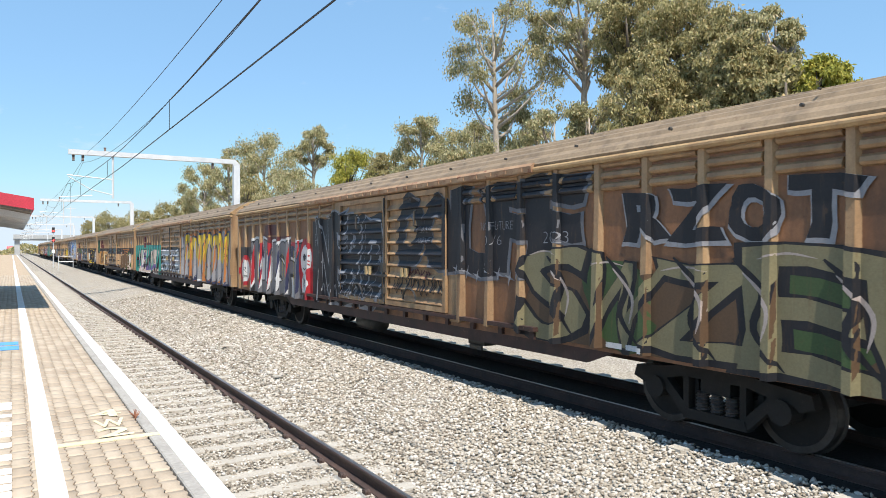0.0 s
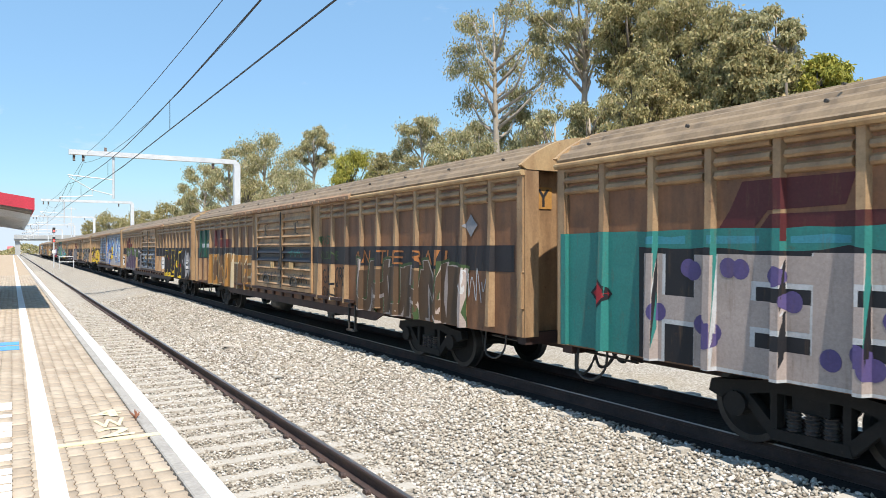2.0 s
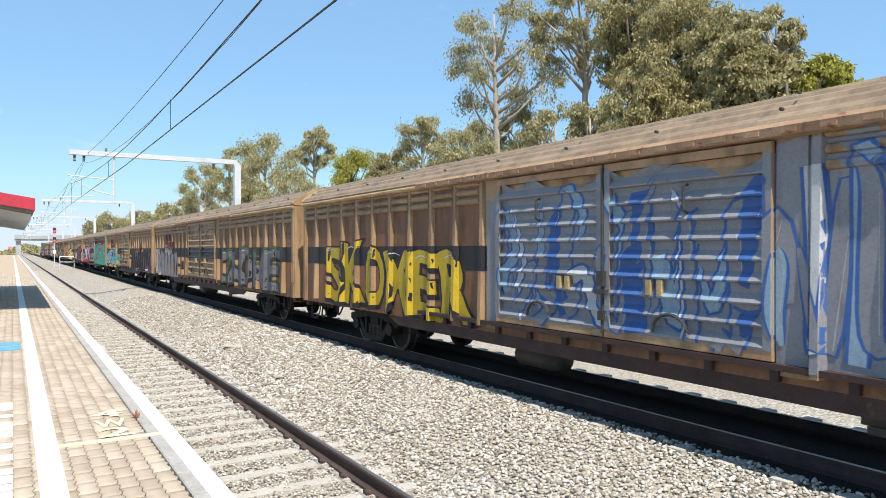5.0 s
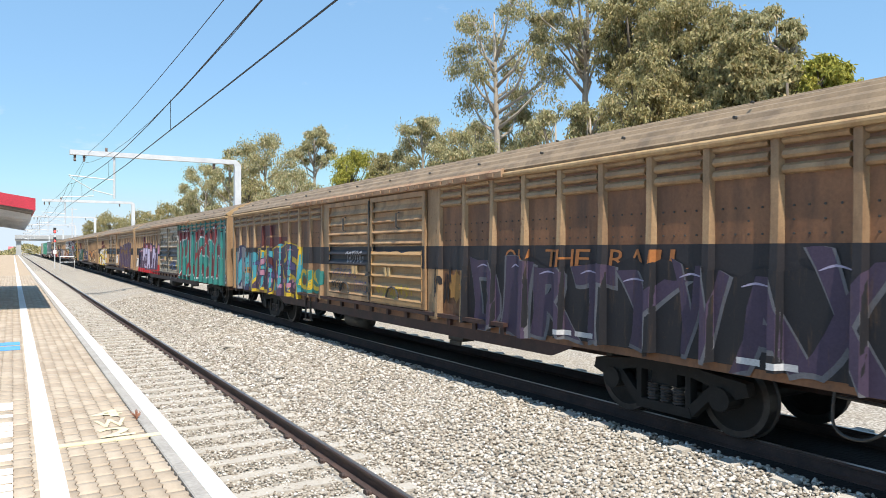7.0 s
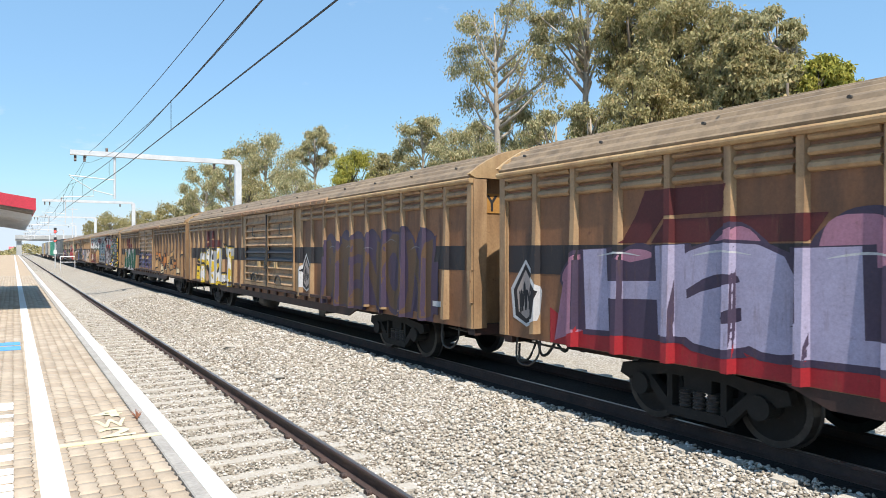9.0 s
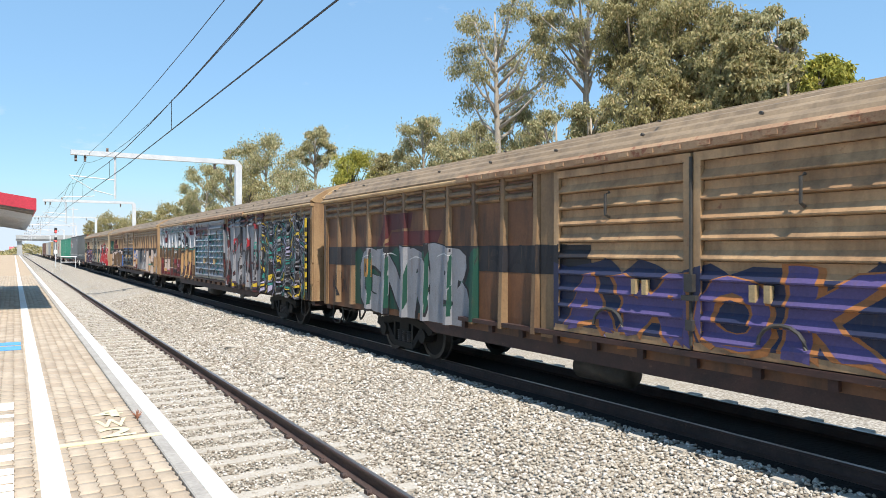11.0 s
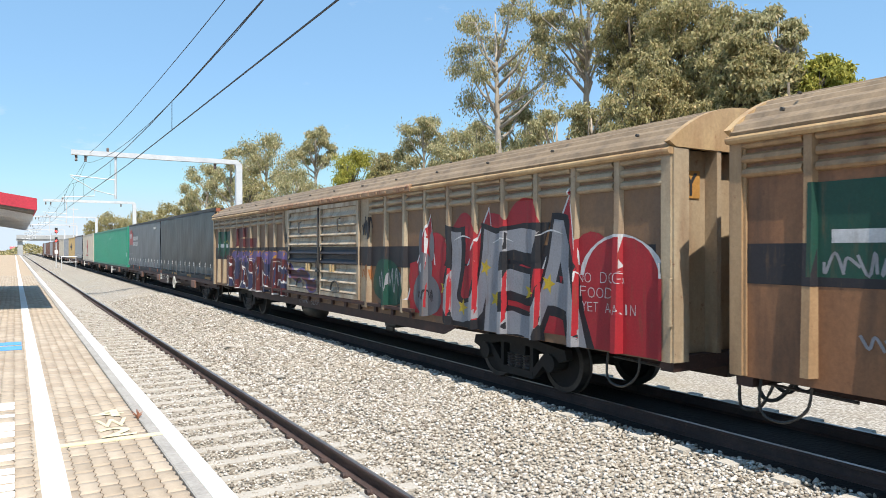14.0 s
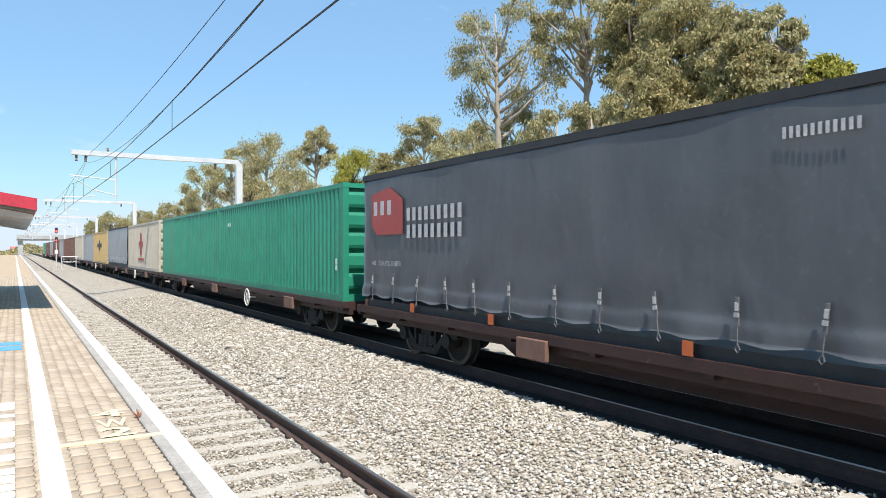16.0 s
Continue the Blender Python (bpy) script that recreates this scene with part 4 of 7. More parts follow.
def build_wires():
    sup = [SPAN0 + (k - 2) * SPAN for k in range(10)]
    for name, x0, x1, z, sag, r, label in (("contact_wire", 2.62, 2.5, 4.79, 0.0, 0.011, "dark copper contact wire over the near track"),
                                           ("messenger_wire", 2.64, 2.55, 6.0, 0.7, 0.010, "dark messenger wire over the near track"),
                                           ("feeder_wire", 3.5, 3.5, 7.75, 0.45, 0.010, "dark feeder wire hung below the gantries"),
                                           ("earth_wire", 3.3, 3.3, 7.2, 1.1, 0.008, "thin dark earth wire hung below the gantries")):
        bm = B()
        pts = []
        for a, b in zip(sup, sup[1:]):
            for i in range(10):
                t = i / 10
                pts.append((x0 + (x1 - x0) * (2 * abs(t - 0.5)), a + (b - a) * t, z - sag * 4 * t * (1 - t)))
        tube(bm, pts, r, 5)
        thing(name, label, "wire", data=mesh_of(name, bm, WIRE))
    for a, b in zip(sup, sup[1:]):
        for t in (0.1, 0.34, 0.58, 0.8, 0.93):
            y = a + (b - a) * t
            if 6 < y < 130:
                x = 2.62 - 0.12 * (2 * abs(t - 0.5))
                bm = B()
                tube(bm, [(x, y, 4.79), (x, y, 6.0 - 0.7 * 4 * t * (1 - t))], 0.006, 4)
                thing("dropper", "thin vertical dropper between the overhead wires", "wire", "droppers", data=mesh_of("dropper", bm, WIRE))


build_wires()


def build_canopy():
    c = thing("platform_canopy", "platform shelter roof with a deep red fascia and dark underside", "canopy", kind="structure")
    y0, y1 = 18.7, 31.2
    ex, ez = 0.388, 3.344
    bm = B()
    prism(bm, [(ex, ez), (ex, ez + 0.05), (-3.42, ez + 0.855), (-7.3, ez + 0.05), (-7.3, ez), (-3.42, ez + 0.71)], "y", y0, y1)
    part("roof", bm, UNDERSIDE, c)
    bm = B()
    box(bm, ex, ex + 0.05, y0 - 0.05, y1, ez + 0.05, ez + 0.32)
    part("eave_fascia", bm, RED_ROOF, c, "deep red metal fascia")
    bm = B()
    prism(bm, [(ex + 0.05, ez + 0.05), (ex + 0.05, ez + 0.32), (-3.42, ez + 0.96), (-7.35, ez + 0.32), (-7.35, ez + 0.05), (-3.42, ez + 0.66)], "y", y0 - 0.06, y0 - 0.01)
    part("end_fascia", bm, RED_ROOF, c, "deep red metal fascia")
    for y in np.arange(y0 + 0.7, y1, 1.5):
        bm = B()
        prism(bm, [(ex - 0.02, ez - 0.02), (-3.42, ez + 0.69), (-3.42, ez + 0.5), (ex - 0.02, ez - 0.16)], "y", y, y + 0.1)
        part("rafter", bm, GALV, c)
    for y in (22.2, 28.5):
        bm = B()
        box(bm, -3.52, -3.32, y - 0.1, y + 0.1, PLAT_Z - 0.07, ez + 0.69)
        part("column", bm, RED_ROOF, c)


build_canopy()


def build_bridge():
    b = thing("road_bridge", "pale concrete road bridge crossing the tracks", "bridge")
    mat = surface("bridge_concrete", (0.42, 0.42, 0.41), (0.34, 0.34, 0.34), 0.4, 0.9)
    y = 330.0
    bm = B()
    box(bm, 0.6, 150, y, y + 10, 6.0, 7.2)
    part("deck", bm, mat, b)
    bm = B()
    box(bm, 0.6, 150, y - 0.3, y, 6.6, 8.3)
    part("parapet", bm, mat, b)
    for x in (1.0, 22.0, 60.0):
        bm = B()
        box(bm, x, x + 1.8, y + 1, y + 9, -0.3, 6.0)
        part("pier", bm, mat, b)


build_bridge()


def build_signal():
    s = thing("railway_signal", "grey post railway signal showing red lights", "signal", at=(4.95, 112, 0))
    bm = B()
    tube(bm, [(0, 0, -0.3), (0, 0, 5.6)], 0.07, 8)
    part("post", bm, GALV, s)
    lamp, nt, bsdf = nodes_of("red_signal_lamp")
    bsdf.inputs["Base Color"].default_value = (0.6, 0.02, 0.02, 1)
    bsdf.inputs["Emission Color"].default_value = (1.0, 0.05, 0.04, 1)
    bsdf.inputs["Emission Strength"].default_value = 4.0
    for z in (5.0, 3.7):
        bm = B()
        box(bm, -0.18, 0.18, -0.15, 0.1, z - 0.22, z + 0.5)
        h = part("signal_head", bm, DARK, s)
        bm = B()
        tube(bm, [(0, -0.15, z), (0, -0.19, z)], 0.12, 12)
        part("lens", bm, lamp, h, "glowing red lens")
    bm = B()
    box(bm, -0.2, 0.2, -0.1, -0.08, 1.9, 2.4)
    part("sign", bm, WHITE_LINE, s, "small white plate")
    f = thing("pipe_railing", "white steel pipe railing beside the track", "railing", at=(5.0, 100, 0))
    for x in (0, 1.6, 3.4):
        bm = B()
        tube(bm, [(x, 0, -0.2), (x, 0, 1.6)], 0.05, 6)
        part("post", bm, GALV, f)
    for z in (0.9, 1.6):
        bm = B()
        tube(bm, [(0, 0, z), (3.4, 0, z)], 0.05, 6)
        part("rail", bm, GALV, f)
    m = thing("antenna_mast", "slim grey lattice mast with crossarms beyond the bridge", "mast", at=(19, 300, 0))
    bm = B()
    tube(bm, [(0, 0, -0.3), (0, 0, 18.5)], 0.22, 6)
    part("mast", bm, GALV, m)
    for z, w in ((17.5, 1.6), (12.0, 1.0)):
        bm = B()
        box(bm, -w, w, -0.1, 0.1, z, z + 0.3)
        part("crossarm", bm, GALV, m)
    r = thing("distant_train", "red-fronted passenger train standing far down the line", "train", at=(-0.7, 420, 0))
    bm = B()
    prism(bm, [(0, 1.0), (0, 2.6), (0.9, 3.9), (40, 3.9), (40, 1.0)], "x", -1.45, 1.45)
    part("body", bm, RED_ROOF, r)
    bm = B()
    prism(bm, [(-0.02, 2.55), (0.7, 3.6), (0.9, 3.6), (0.2, 2.55)], "x", -1.2, 1.2)
    part("windscreen", bm, DARK, r)
    bm = B()
    box(bm, -1.4, 1.4, 0.1, 39, 0.2, 1.0)
    part("skirt", bm, DARK, r)


build_signal()

# small plates of scrap lying on the ballast
for k, (x, y, sz) in enumerate(((4.85, 18.8, 0.22), (4.6, 14.0, 0.16))):
    bm = B()
    prism(bm, [(-sz, -0.06), (sz * 0.6, -0.08), (sz, 0.05), (-sz * 0.4, 0.08)], "z", 0, 0.02)
    thing("scrap_plate", "small pale flat scrap piece lying on the ballast", "scrap", data=mesh_of("scrap_plate", bm, CONCRETE), at=pose(x, y, ground_z(x) + 0.065, 9, 6, 40 * k))

# dry weed rooted in the platform edge
bm = B()
rng = random.Random(8)
for i in range(14):
    a, l = rng.uniform(0, 6.28), rng.uniform(0.03, 0.075)
    tube(bm, [(0, 0, 0), (0.3 * l * math.cos(a), 0.3 * l * math.sin(a), 0.6 * l), (0.8 * l * math.cos(a), 0.8 * l * math.sin(a), l)], [0.006, 0.005, 0.002], 4)
thing("weed", "small dry reddish weed growing at the platform edge", "plant", data=mesh_of("weed", bm, RUSTY), at=(0.905, 6.55, PLAT_Z - 0.01))

# ---- trees ----


def leaf_material(name, stops):
    m, nt, bsdf = nodes_of(name)
    geo = nt.nodes.new("ShaderNodeNewGeometry")
    col = ramp_of(nt, geo.outputs["Random Per Island"], stops)
    big = noise_of(nt, coords(nt), 0.55, 3.0)
    col = mix_of(nt, ramp_of(nt, big, [(0.35, (0, 0, 0)), (0.7, (0.5, 0.5, 0.5))]), col, stops[0][1])
    nt.links.new(col, bsdf.inputs["Base Color"])
    bsdf.inputs["Roughness"].default_value = 0.65
    bsdf.inputs["Specular IOR Level"].default_value = 0.15
    tr = nt.nodes.new("ShaderNodeBsdfTranslucent")
    nt.links.new(col, tr.inputs["Color"])
    mx = nt.nodes.new("ShaderNodeMixShader")
    mx.inputs[0].default_value = 0.4
    nt.links.new(bsdf.outputs[0], mx.inputs[1])
    nt.links.new(tr.outputs[0], mx.inputs[2])
    nt.links.new(mx.outputs[0], nt.nodes["Material Output"].inputs["Surface"])
    return m


GUM = leaf_material("gum_leaves", [(0.0, (0.22, 0.21, 0.095)), (0.5, (0.46, 0.43, 0.235)), (0.85, (0.64, 0.58, 0.36)), (1.0, (0.68, 0.50, 0.31))])
DENSE = leaf_material("dense_leaves", [(0.0, (0.20, 0.18, 0.075)), (0.5, (0.44, 0.395, 0.19)), (0.85, (0.62, 0.54, 0.30)), (1.0, (0.68, 0.50, 0.28))])
WATTLE = leaf_material("yellow_green_leaves", [(0.0, (0.22, 0.23, 0.05)), (0.5, (0.44, 0.42, 0.09)), (1.0, (0.60, 0.52, 0.14))])
BARK_PALE = surface("pale_bark", (0.42, 0.37, 0.31), (0.30, 0.25, 0.20), 2.0, 0.9, stretch=(3, 3, 0.5), spot=(0.16, 0.12, 0.09))
BARK_DARK = surface("grey_bark", (0.16, 0.13, 0.10), (0.11, 0.09, 0.07), 3.0, 0.9, stretch=(3, 3, 0.5), spot=(0.07, 0.055, 0.045))


def build_tree(seed, x, y, height, half, low, lobes, leaves, leaf, bark, label, droop=0.5, size=0.15, open_crown=False):
    """Forked trunk, limbs to uneven lobes, twigs to leaf clumps, each leaf a small blade."""
    rng = np.random.default_rng(seed)
    t = thing("tree", label, "tree", at=(x, y, -0.3))
    centres = []
    for k in range(lobes):
        f = (k + 0.5) / lobes
        z = low + (height - low) * (0.06 + 0.86 * f)
        env = max(0.25, math.sin(math.pi * min(1, 0.22 + 0.68 * f))) ** 0.6
        a = k * 2.4 + rng.uniform(-0.6, 0.6)
        r = half * env * ((0.4 + 0.62 * math.sqrt(rng.random())) if open_crown else (0.3 + 0.48 * math.sqrt(rng.random())))
        centres.append((r * math.cos(a), r * math.sin(a), z, half * (rng.uniform(0.17, 0.30) if open_crown else rng.uniform(0.2, 0.34))))
    bm = B()
    fork = low * 0.75
    lean = rng.uniform(-0.5, 0.5, 2)
    tr = 0.0125 * height
    trunk = [Vector((0, 0, 0)), Vector((lean[0] * 0.3, lean[1] * 0.3, fork * 0.5)), Vector((lean[0], lean[1], fork)),
             Vector((lean[0] * 1.3, lean[1] * 1.3, (fork + height) / 2)), Vector((lean[0] * 1.5, lean[1] * 1.5, height * 0.93))]
    tube(bm, trunk, [tr * 1.25, tr, tr * 0.85, tr * 0.5, 0.03], 8)
    part("trunk", bm, bark, t, smooth=True)
    bm = B()
    P, W = [], []
    for cx, cy, cz, r in centres:
        c = Vector((cx, cy, cz))
        s = trunk[2].lerp(trunk[4], max(0.0, min(0.85, (cz - fork) / (height - fork) - 0.22)))
        mid = s.lerp(c, 0.5) + Vector(rng.uniform(-0.3, 0.3, 3)) + Vector((0, 0, -0.2))
        tube(bm, [s, mid, c], [tr * 0.5, tr * 0.32, tr * 0.14], 6)
        nc = max(4, int((6 if open_crown else 9) * rng.uniform(0.7, 1.3)))
        for _ in range(nc):
            d = rng.standard_normal(3)
            d /= np.linalg.norm(d)
            q = np.array(c) + d * r * rng.uniform(0.4, 1.25) * np.array((1, 1, 0.7))
            if rng.random() < 0.8:
                tube(bm, [c, Vector(q)], [tr * 0.1, 0.012], 4)
            P.append(q)
            W.append(half * (rng.uniform(0.06, 0.13) if open_crown else rng.uniform(0.045, 0.1)))
    part("branch_framework", bm, bark, t, smooth=True)
    P, W = np.array(P), np.array(W)
    pick = rng.integers(0, len(P), leaves)
    pos = P[pick] + rng.standard_normal((leaves, 3)) * W[pick][:, None] * np.array((1, 1, 0.8)) - np.array((0, 0, 0.3)) * W[pick][:, None]
    d = rng.standard_normal((leaves, 3)) + np.array((0, 0, -2.0 * droop))
    d /= np.linalg.norm(d, axis=1)[:, None]
    n = np.cross(d, rng.standard_normal((leaves, 3)))
    n /= np.linalg.norm(n, axis=1)[:, None]
    L = (size * rng.uniform(0.6, 1.3, leaves))[:, None]
    V = np.stack([pos, pos + d * L * 0.45 + n * L * 0.2, pos + d * L, pos + d * L * 0.45 - n * L * 0.2], 1).reshape(-1, 3)
    F = np.arange(4 * leaves).reshape(-1, 4)
    part("crown", raw_mesh("crown", V, F, leaf), None, t)
    return t


GUM_L, DENSE_L, WAT_L = "tall open gum tree with pale bark and drooping grey-green leaves", "dense grey-green gum tree with a heavy crown", "bushy yellow-green wattle tree behind the train"
TREES = [
    # pixel column, x, top, half width, kind, leaves; placed to fit the camera's view
    (893, 20.0, -15, 84, "g", 13000), (1020, 22.0, -40, 62, "g", 10000), (1125, 22.5, -25, 72, "d", 24000), (1210, 22.0, -15, 100, "d", 32000), (1285, 21.0, 15, 78, "d", 22000),
    (1360, 20.0, 5, 52, "g", 19000), (1320, 18.5, 60, 75, "d", 26000), (1460, 18.0, 98, 50, "w", 16000), (1425, 18.5, 120, 46, "w", 12000), (1150, 18.5, 110, 80, "d", 16000), (985, 19.0, 172, 60, "g", 9000),
    (1065, 20.0, 160, 50, "g", 9000), (925, 22.0, 190, 46, "g", 9000), (825, 22.0, 205, 58, "g", 15000), (750, 24.0, 198, 48, "g", 14000), (690, 23.0, 268, 40, "d", 9000),
]
TREES += [
    (632, 24.0, 260, 52, "w", 17000), (560, 27.0, 218, 30, "g", 9000), (480, 27.0, 228, 62, "g", 20000), (415, 26.0, 255, 40, "g", 12000), (365, 28.0, 285, 38, "g", 10000),
    (860, 18.0, 240, 60, "g", 12000), (1400, 17.5, 120, 50, "d", 14000), (520, 24.0, 290, 50, "g", 10000), (450, 23.0, 310, 40, "d", 7000),
    (300, 34.0, 356, 36, "d", 9000), (255, 36.0, 368, 36, "d", 9000), (200, 36.0, 374, 36, "d", 9000), (165, 34.0, 388, 20, "d", 6000), (335, 30.0, 340, 26, "g", 6000),
]
for k, (px, x, top, hw, kind, leaves) in enumerate(TREES):
    phi = math.atan((px - 784) / 1250) + radians(31.3)
    y = x / math.tan(phi)
    depth = math.hypot(x, y) * math.cos(phi - radians(31.3))
    height = 2.8 + (440 - top) * depth / 1250
    half = hw * depth / 1250
    low = max(1.5, height - half * (2.5 if kind == "g" else 2.5)) if height > 6 else 0.8
    leaf, bark, lab = {"g": (GUM, BARK_PALE, GUM_L), "d": (DENSE, BARK_DARK, DENSE_L), "w": (WATTLE, BARK_DARK, WAT_L)}[kind]
    build_tree(100 + k, x, y, height, half * 1.06, low, 17 if kind == "g" else 34, int(leaves * (1.15 if kind == "g" else 1.25)), leaf, bark, lab, 1.0 if kind == "g" else 0.8, 0.15 * max(1.0, depth / 40) ** 0.8, kind != "d")

# far tree belt that closes the distance
bm_rng = np.random.default_rng(77)
k = 42000
px = bm_rng.uniform(-160, 420, k)
py = 380 + bm_rng.uniform(-12, 40, k)
hgt = (np.where(px < 14, 3.2, 4.6) + np.where(px < 14, 0.8, 2.6) * np.sin(px * 0.09) + 1.5 * np.sin(px * 0.31)) * np.sqrt(bm_rng.random(k))
pos = np.c_[px, py, hgt - 0.3]
d = bm_rng.standard_normal((k, 3))
d /= np.linalg.norm(d, axis=1)[:, None]
n = np.cross(d, bm_rng.standard_normal((k, 3)))
V = np.stack([pos, pos + d * 0.5 + n * 0.3, pos + d * 1.0, pos + d * 0.5 - n * 0.3], 1).reshape(-1, 3)
belt = new("distant_woods", raw_mesh("distant_woods", V, np.arange(4 * k).reshape(-1, 4), DENSE))
tagged(belt, "distant belt of grey-green trees beyond the bridge", "trees", kind="stuff")


# ---- painted lettering on the vans ----
INK = {"crimson": (0.17, 0.022, 0.028), "white": (0.52, 0.52, 0.53), "silver": (0.25, 0.25, 0.27), "grey": (0.13, 0.13, 0.145), "black": (0.016, 0.016, 0.02), "navy": (0.025, 0.03, 0.07), "yellow": (0.50, 0.35, 0.03),
       "gold": (0.33, 0.165, 0.045), "red": (0.33, 0.02, 0.028), "maroon": (0.085, 0.018, 0.02), "teal": (0.03, 0.19, 0.17), "aqua": (0.05, 0.25, 0.31), "pink": (0.36, 0.17, 0.24),
       "purple": (0.06, 0.042, 0.075), "violet": (0.10, 0.075, 0.20), "lilac": (0.36, 0.33, 0.46), "orange": (0.36, 0.14, 0.045), "green": (0.05, 0.085, 0.032), "sign": (0.012, 0.06, 0.042),
       "olive": (0.20, 0.175, 0.10), "blue": (0.05, 0.12, 0.33), "sky": (0.27, 0.37, 0.46), "cream": (0.48, 0.40, 0.27), "band": (0.024, 0.022, 0.026), "tan": (0.40, 0.24, 0.11),
       "dirt": (0.10, 0.06, 0.035), "bone": (0.40, 0.33, 0.30)}
PAINT = {}


def paint(name):
    """Sprayed enamel, faded and worn through in places."""
    if name not in PAINT:
        c = INK[name]
        m, nt, bsdf = nodes_of("paint_" + name)
        v = coords(nt, (1, 1, 1), True)
        col = mix_of(nt, ramp_of(nt, noise_of(nt, v, 1.7, 5.0), [(0.35, (0, 0, 0)), (0.7, (0.55, 0.55, 0.55))]), c, tuple(0.62 * x + 0.012 for x in c))
        col = mix_of(nt, ramp_of(nt, noise_of(nt, coords(nt, (4, 4, 0.5), True), 2.5, 6.0, 0.7), [(0.56, (0, 0, 0)), (0.75, (0.55, 0.55, 0.55))]), col, (0.13, 0.075, 0.04))
        col = mix_of(nt, ramp_of(nt, noise_of(nt, v, 11.0, 6.0, 0.75), [(0.60, (0, 0, 0)), (0.74, (0.5, 0.5, 0.5))]), col, (0.11, 0.06, 0.032))
        col = mix_of(nt, 0.32, col, ramp_of(nt, noise_of(nt, v, 34.0, 5.0, 0.75), [(0.3, (0.25, 0.25, 0.25)), (0.7, (0.75, 0.75, 0.75))]), "OVERLAY")
        nt.links.new(col, bsdf.inputs["Base Color"])
        bsdf.inputs["Roughness"].default_value = 0.5
        bsdf.inputs["Specular IOR Level"].default_value = 0.3
        PAINT[name] = m
    return PAINT[name]


GLYPHS = {}


def glyph(ch, fat, fine=False):
    """Flat triangles of one letter of the built-in font, scaled to a unit box; fat: how far its outline is swollen."""
    key = (ch, fat, fine)
    if key not in GLYPHS:
        cu = bpy.data.curves.new("letter", "FONT")
        cu.body, cu.resolution_u, cu.fill_mode = ch, 3, "FRONT"
        ob = new("letter", cu)
        plain = bpy.data.meshes.new_from_object(ob)
        v0 = np.array([v.co[:2] for v in plain.vertices])
        lo, hi = v0.min(0), v0.max(0)
        bpy.data.meshes.remove(plain)
        cu.offset = fat
        me = bpy.data.meshes.new_from_object(ob)
        if fine:
            fm = B()
            fm.from_mesh(me)
            bmesh.ops.triangulate(fm, faces=fm.faces[:])
            bmesh.ops.subdivide_edges(fm, edges=[e for e in fm.edges if e.calc_length() > 0.16], cuts=2, use_grid_fill=False)
            bmesh.ops.triangulate(fm, faces=fm.faces[:])
            fm.to_mesh(me)
            fm.free()
        me.calc_loop_triangles()
        v = np.array([p.co[:2] for p in me.vertices])
        tri = np.array([t.vertices[:] for t in me.loop_triangles])
        bpy.data.meshes.remove(me)
        bpy.data.objects.remove(ob)
        bpy.data.curves.remove(cu)
        GLYPHS[key] = ((v - lo) / np.maximum(hi - lo, 0.12), tri)
    return GLYPHS[key]


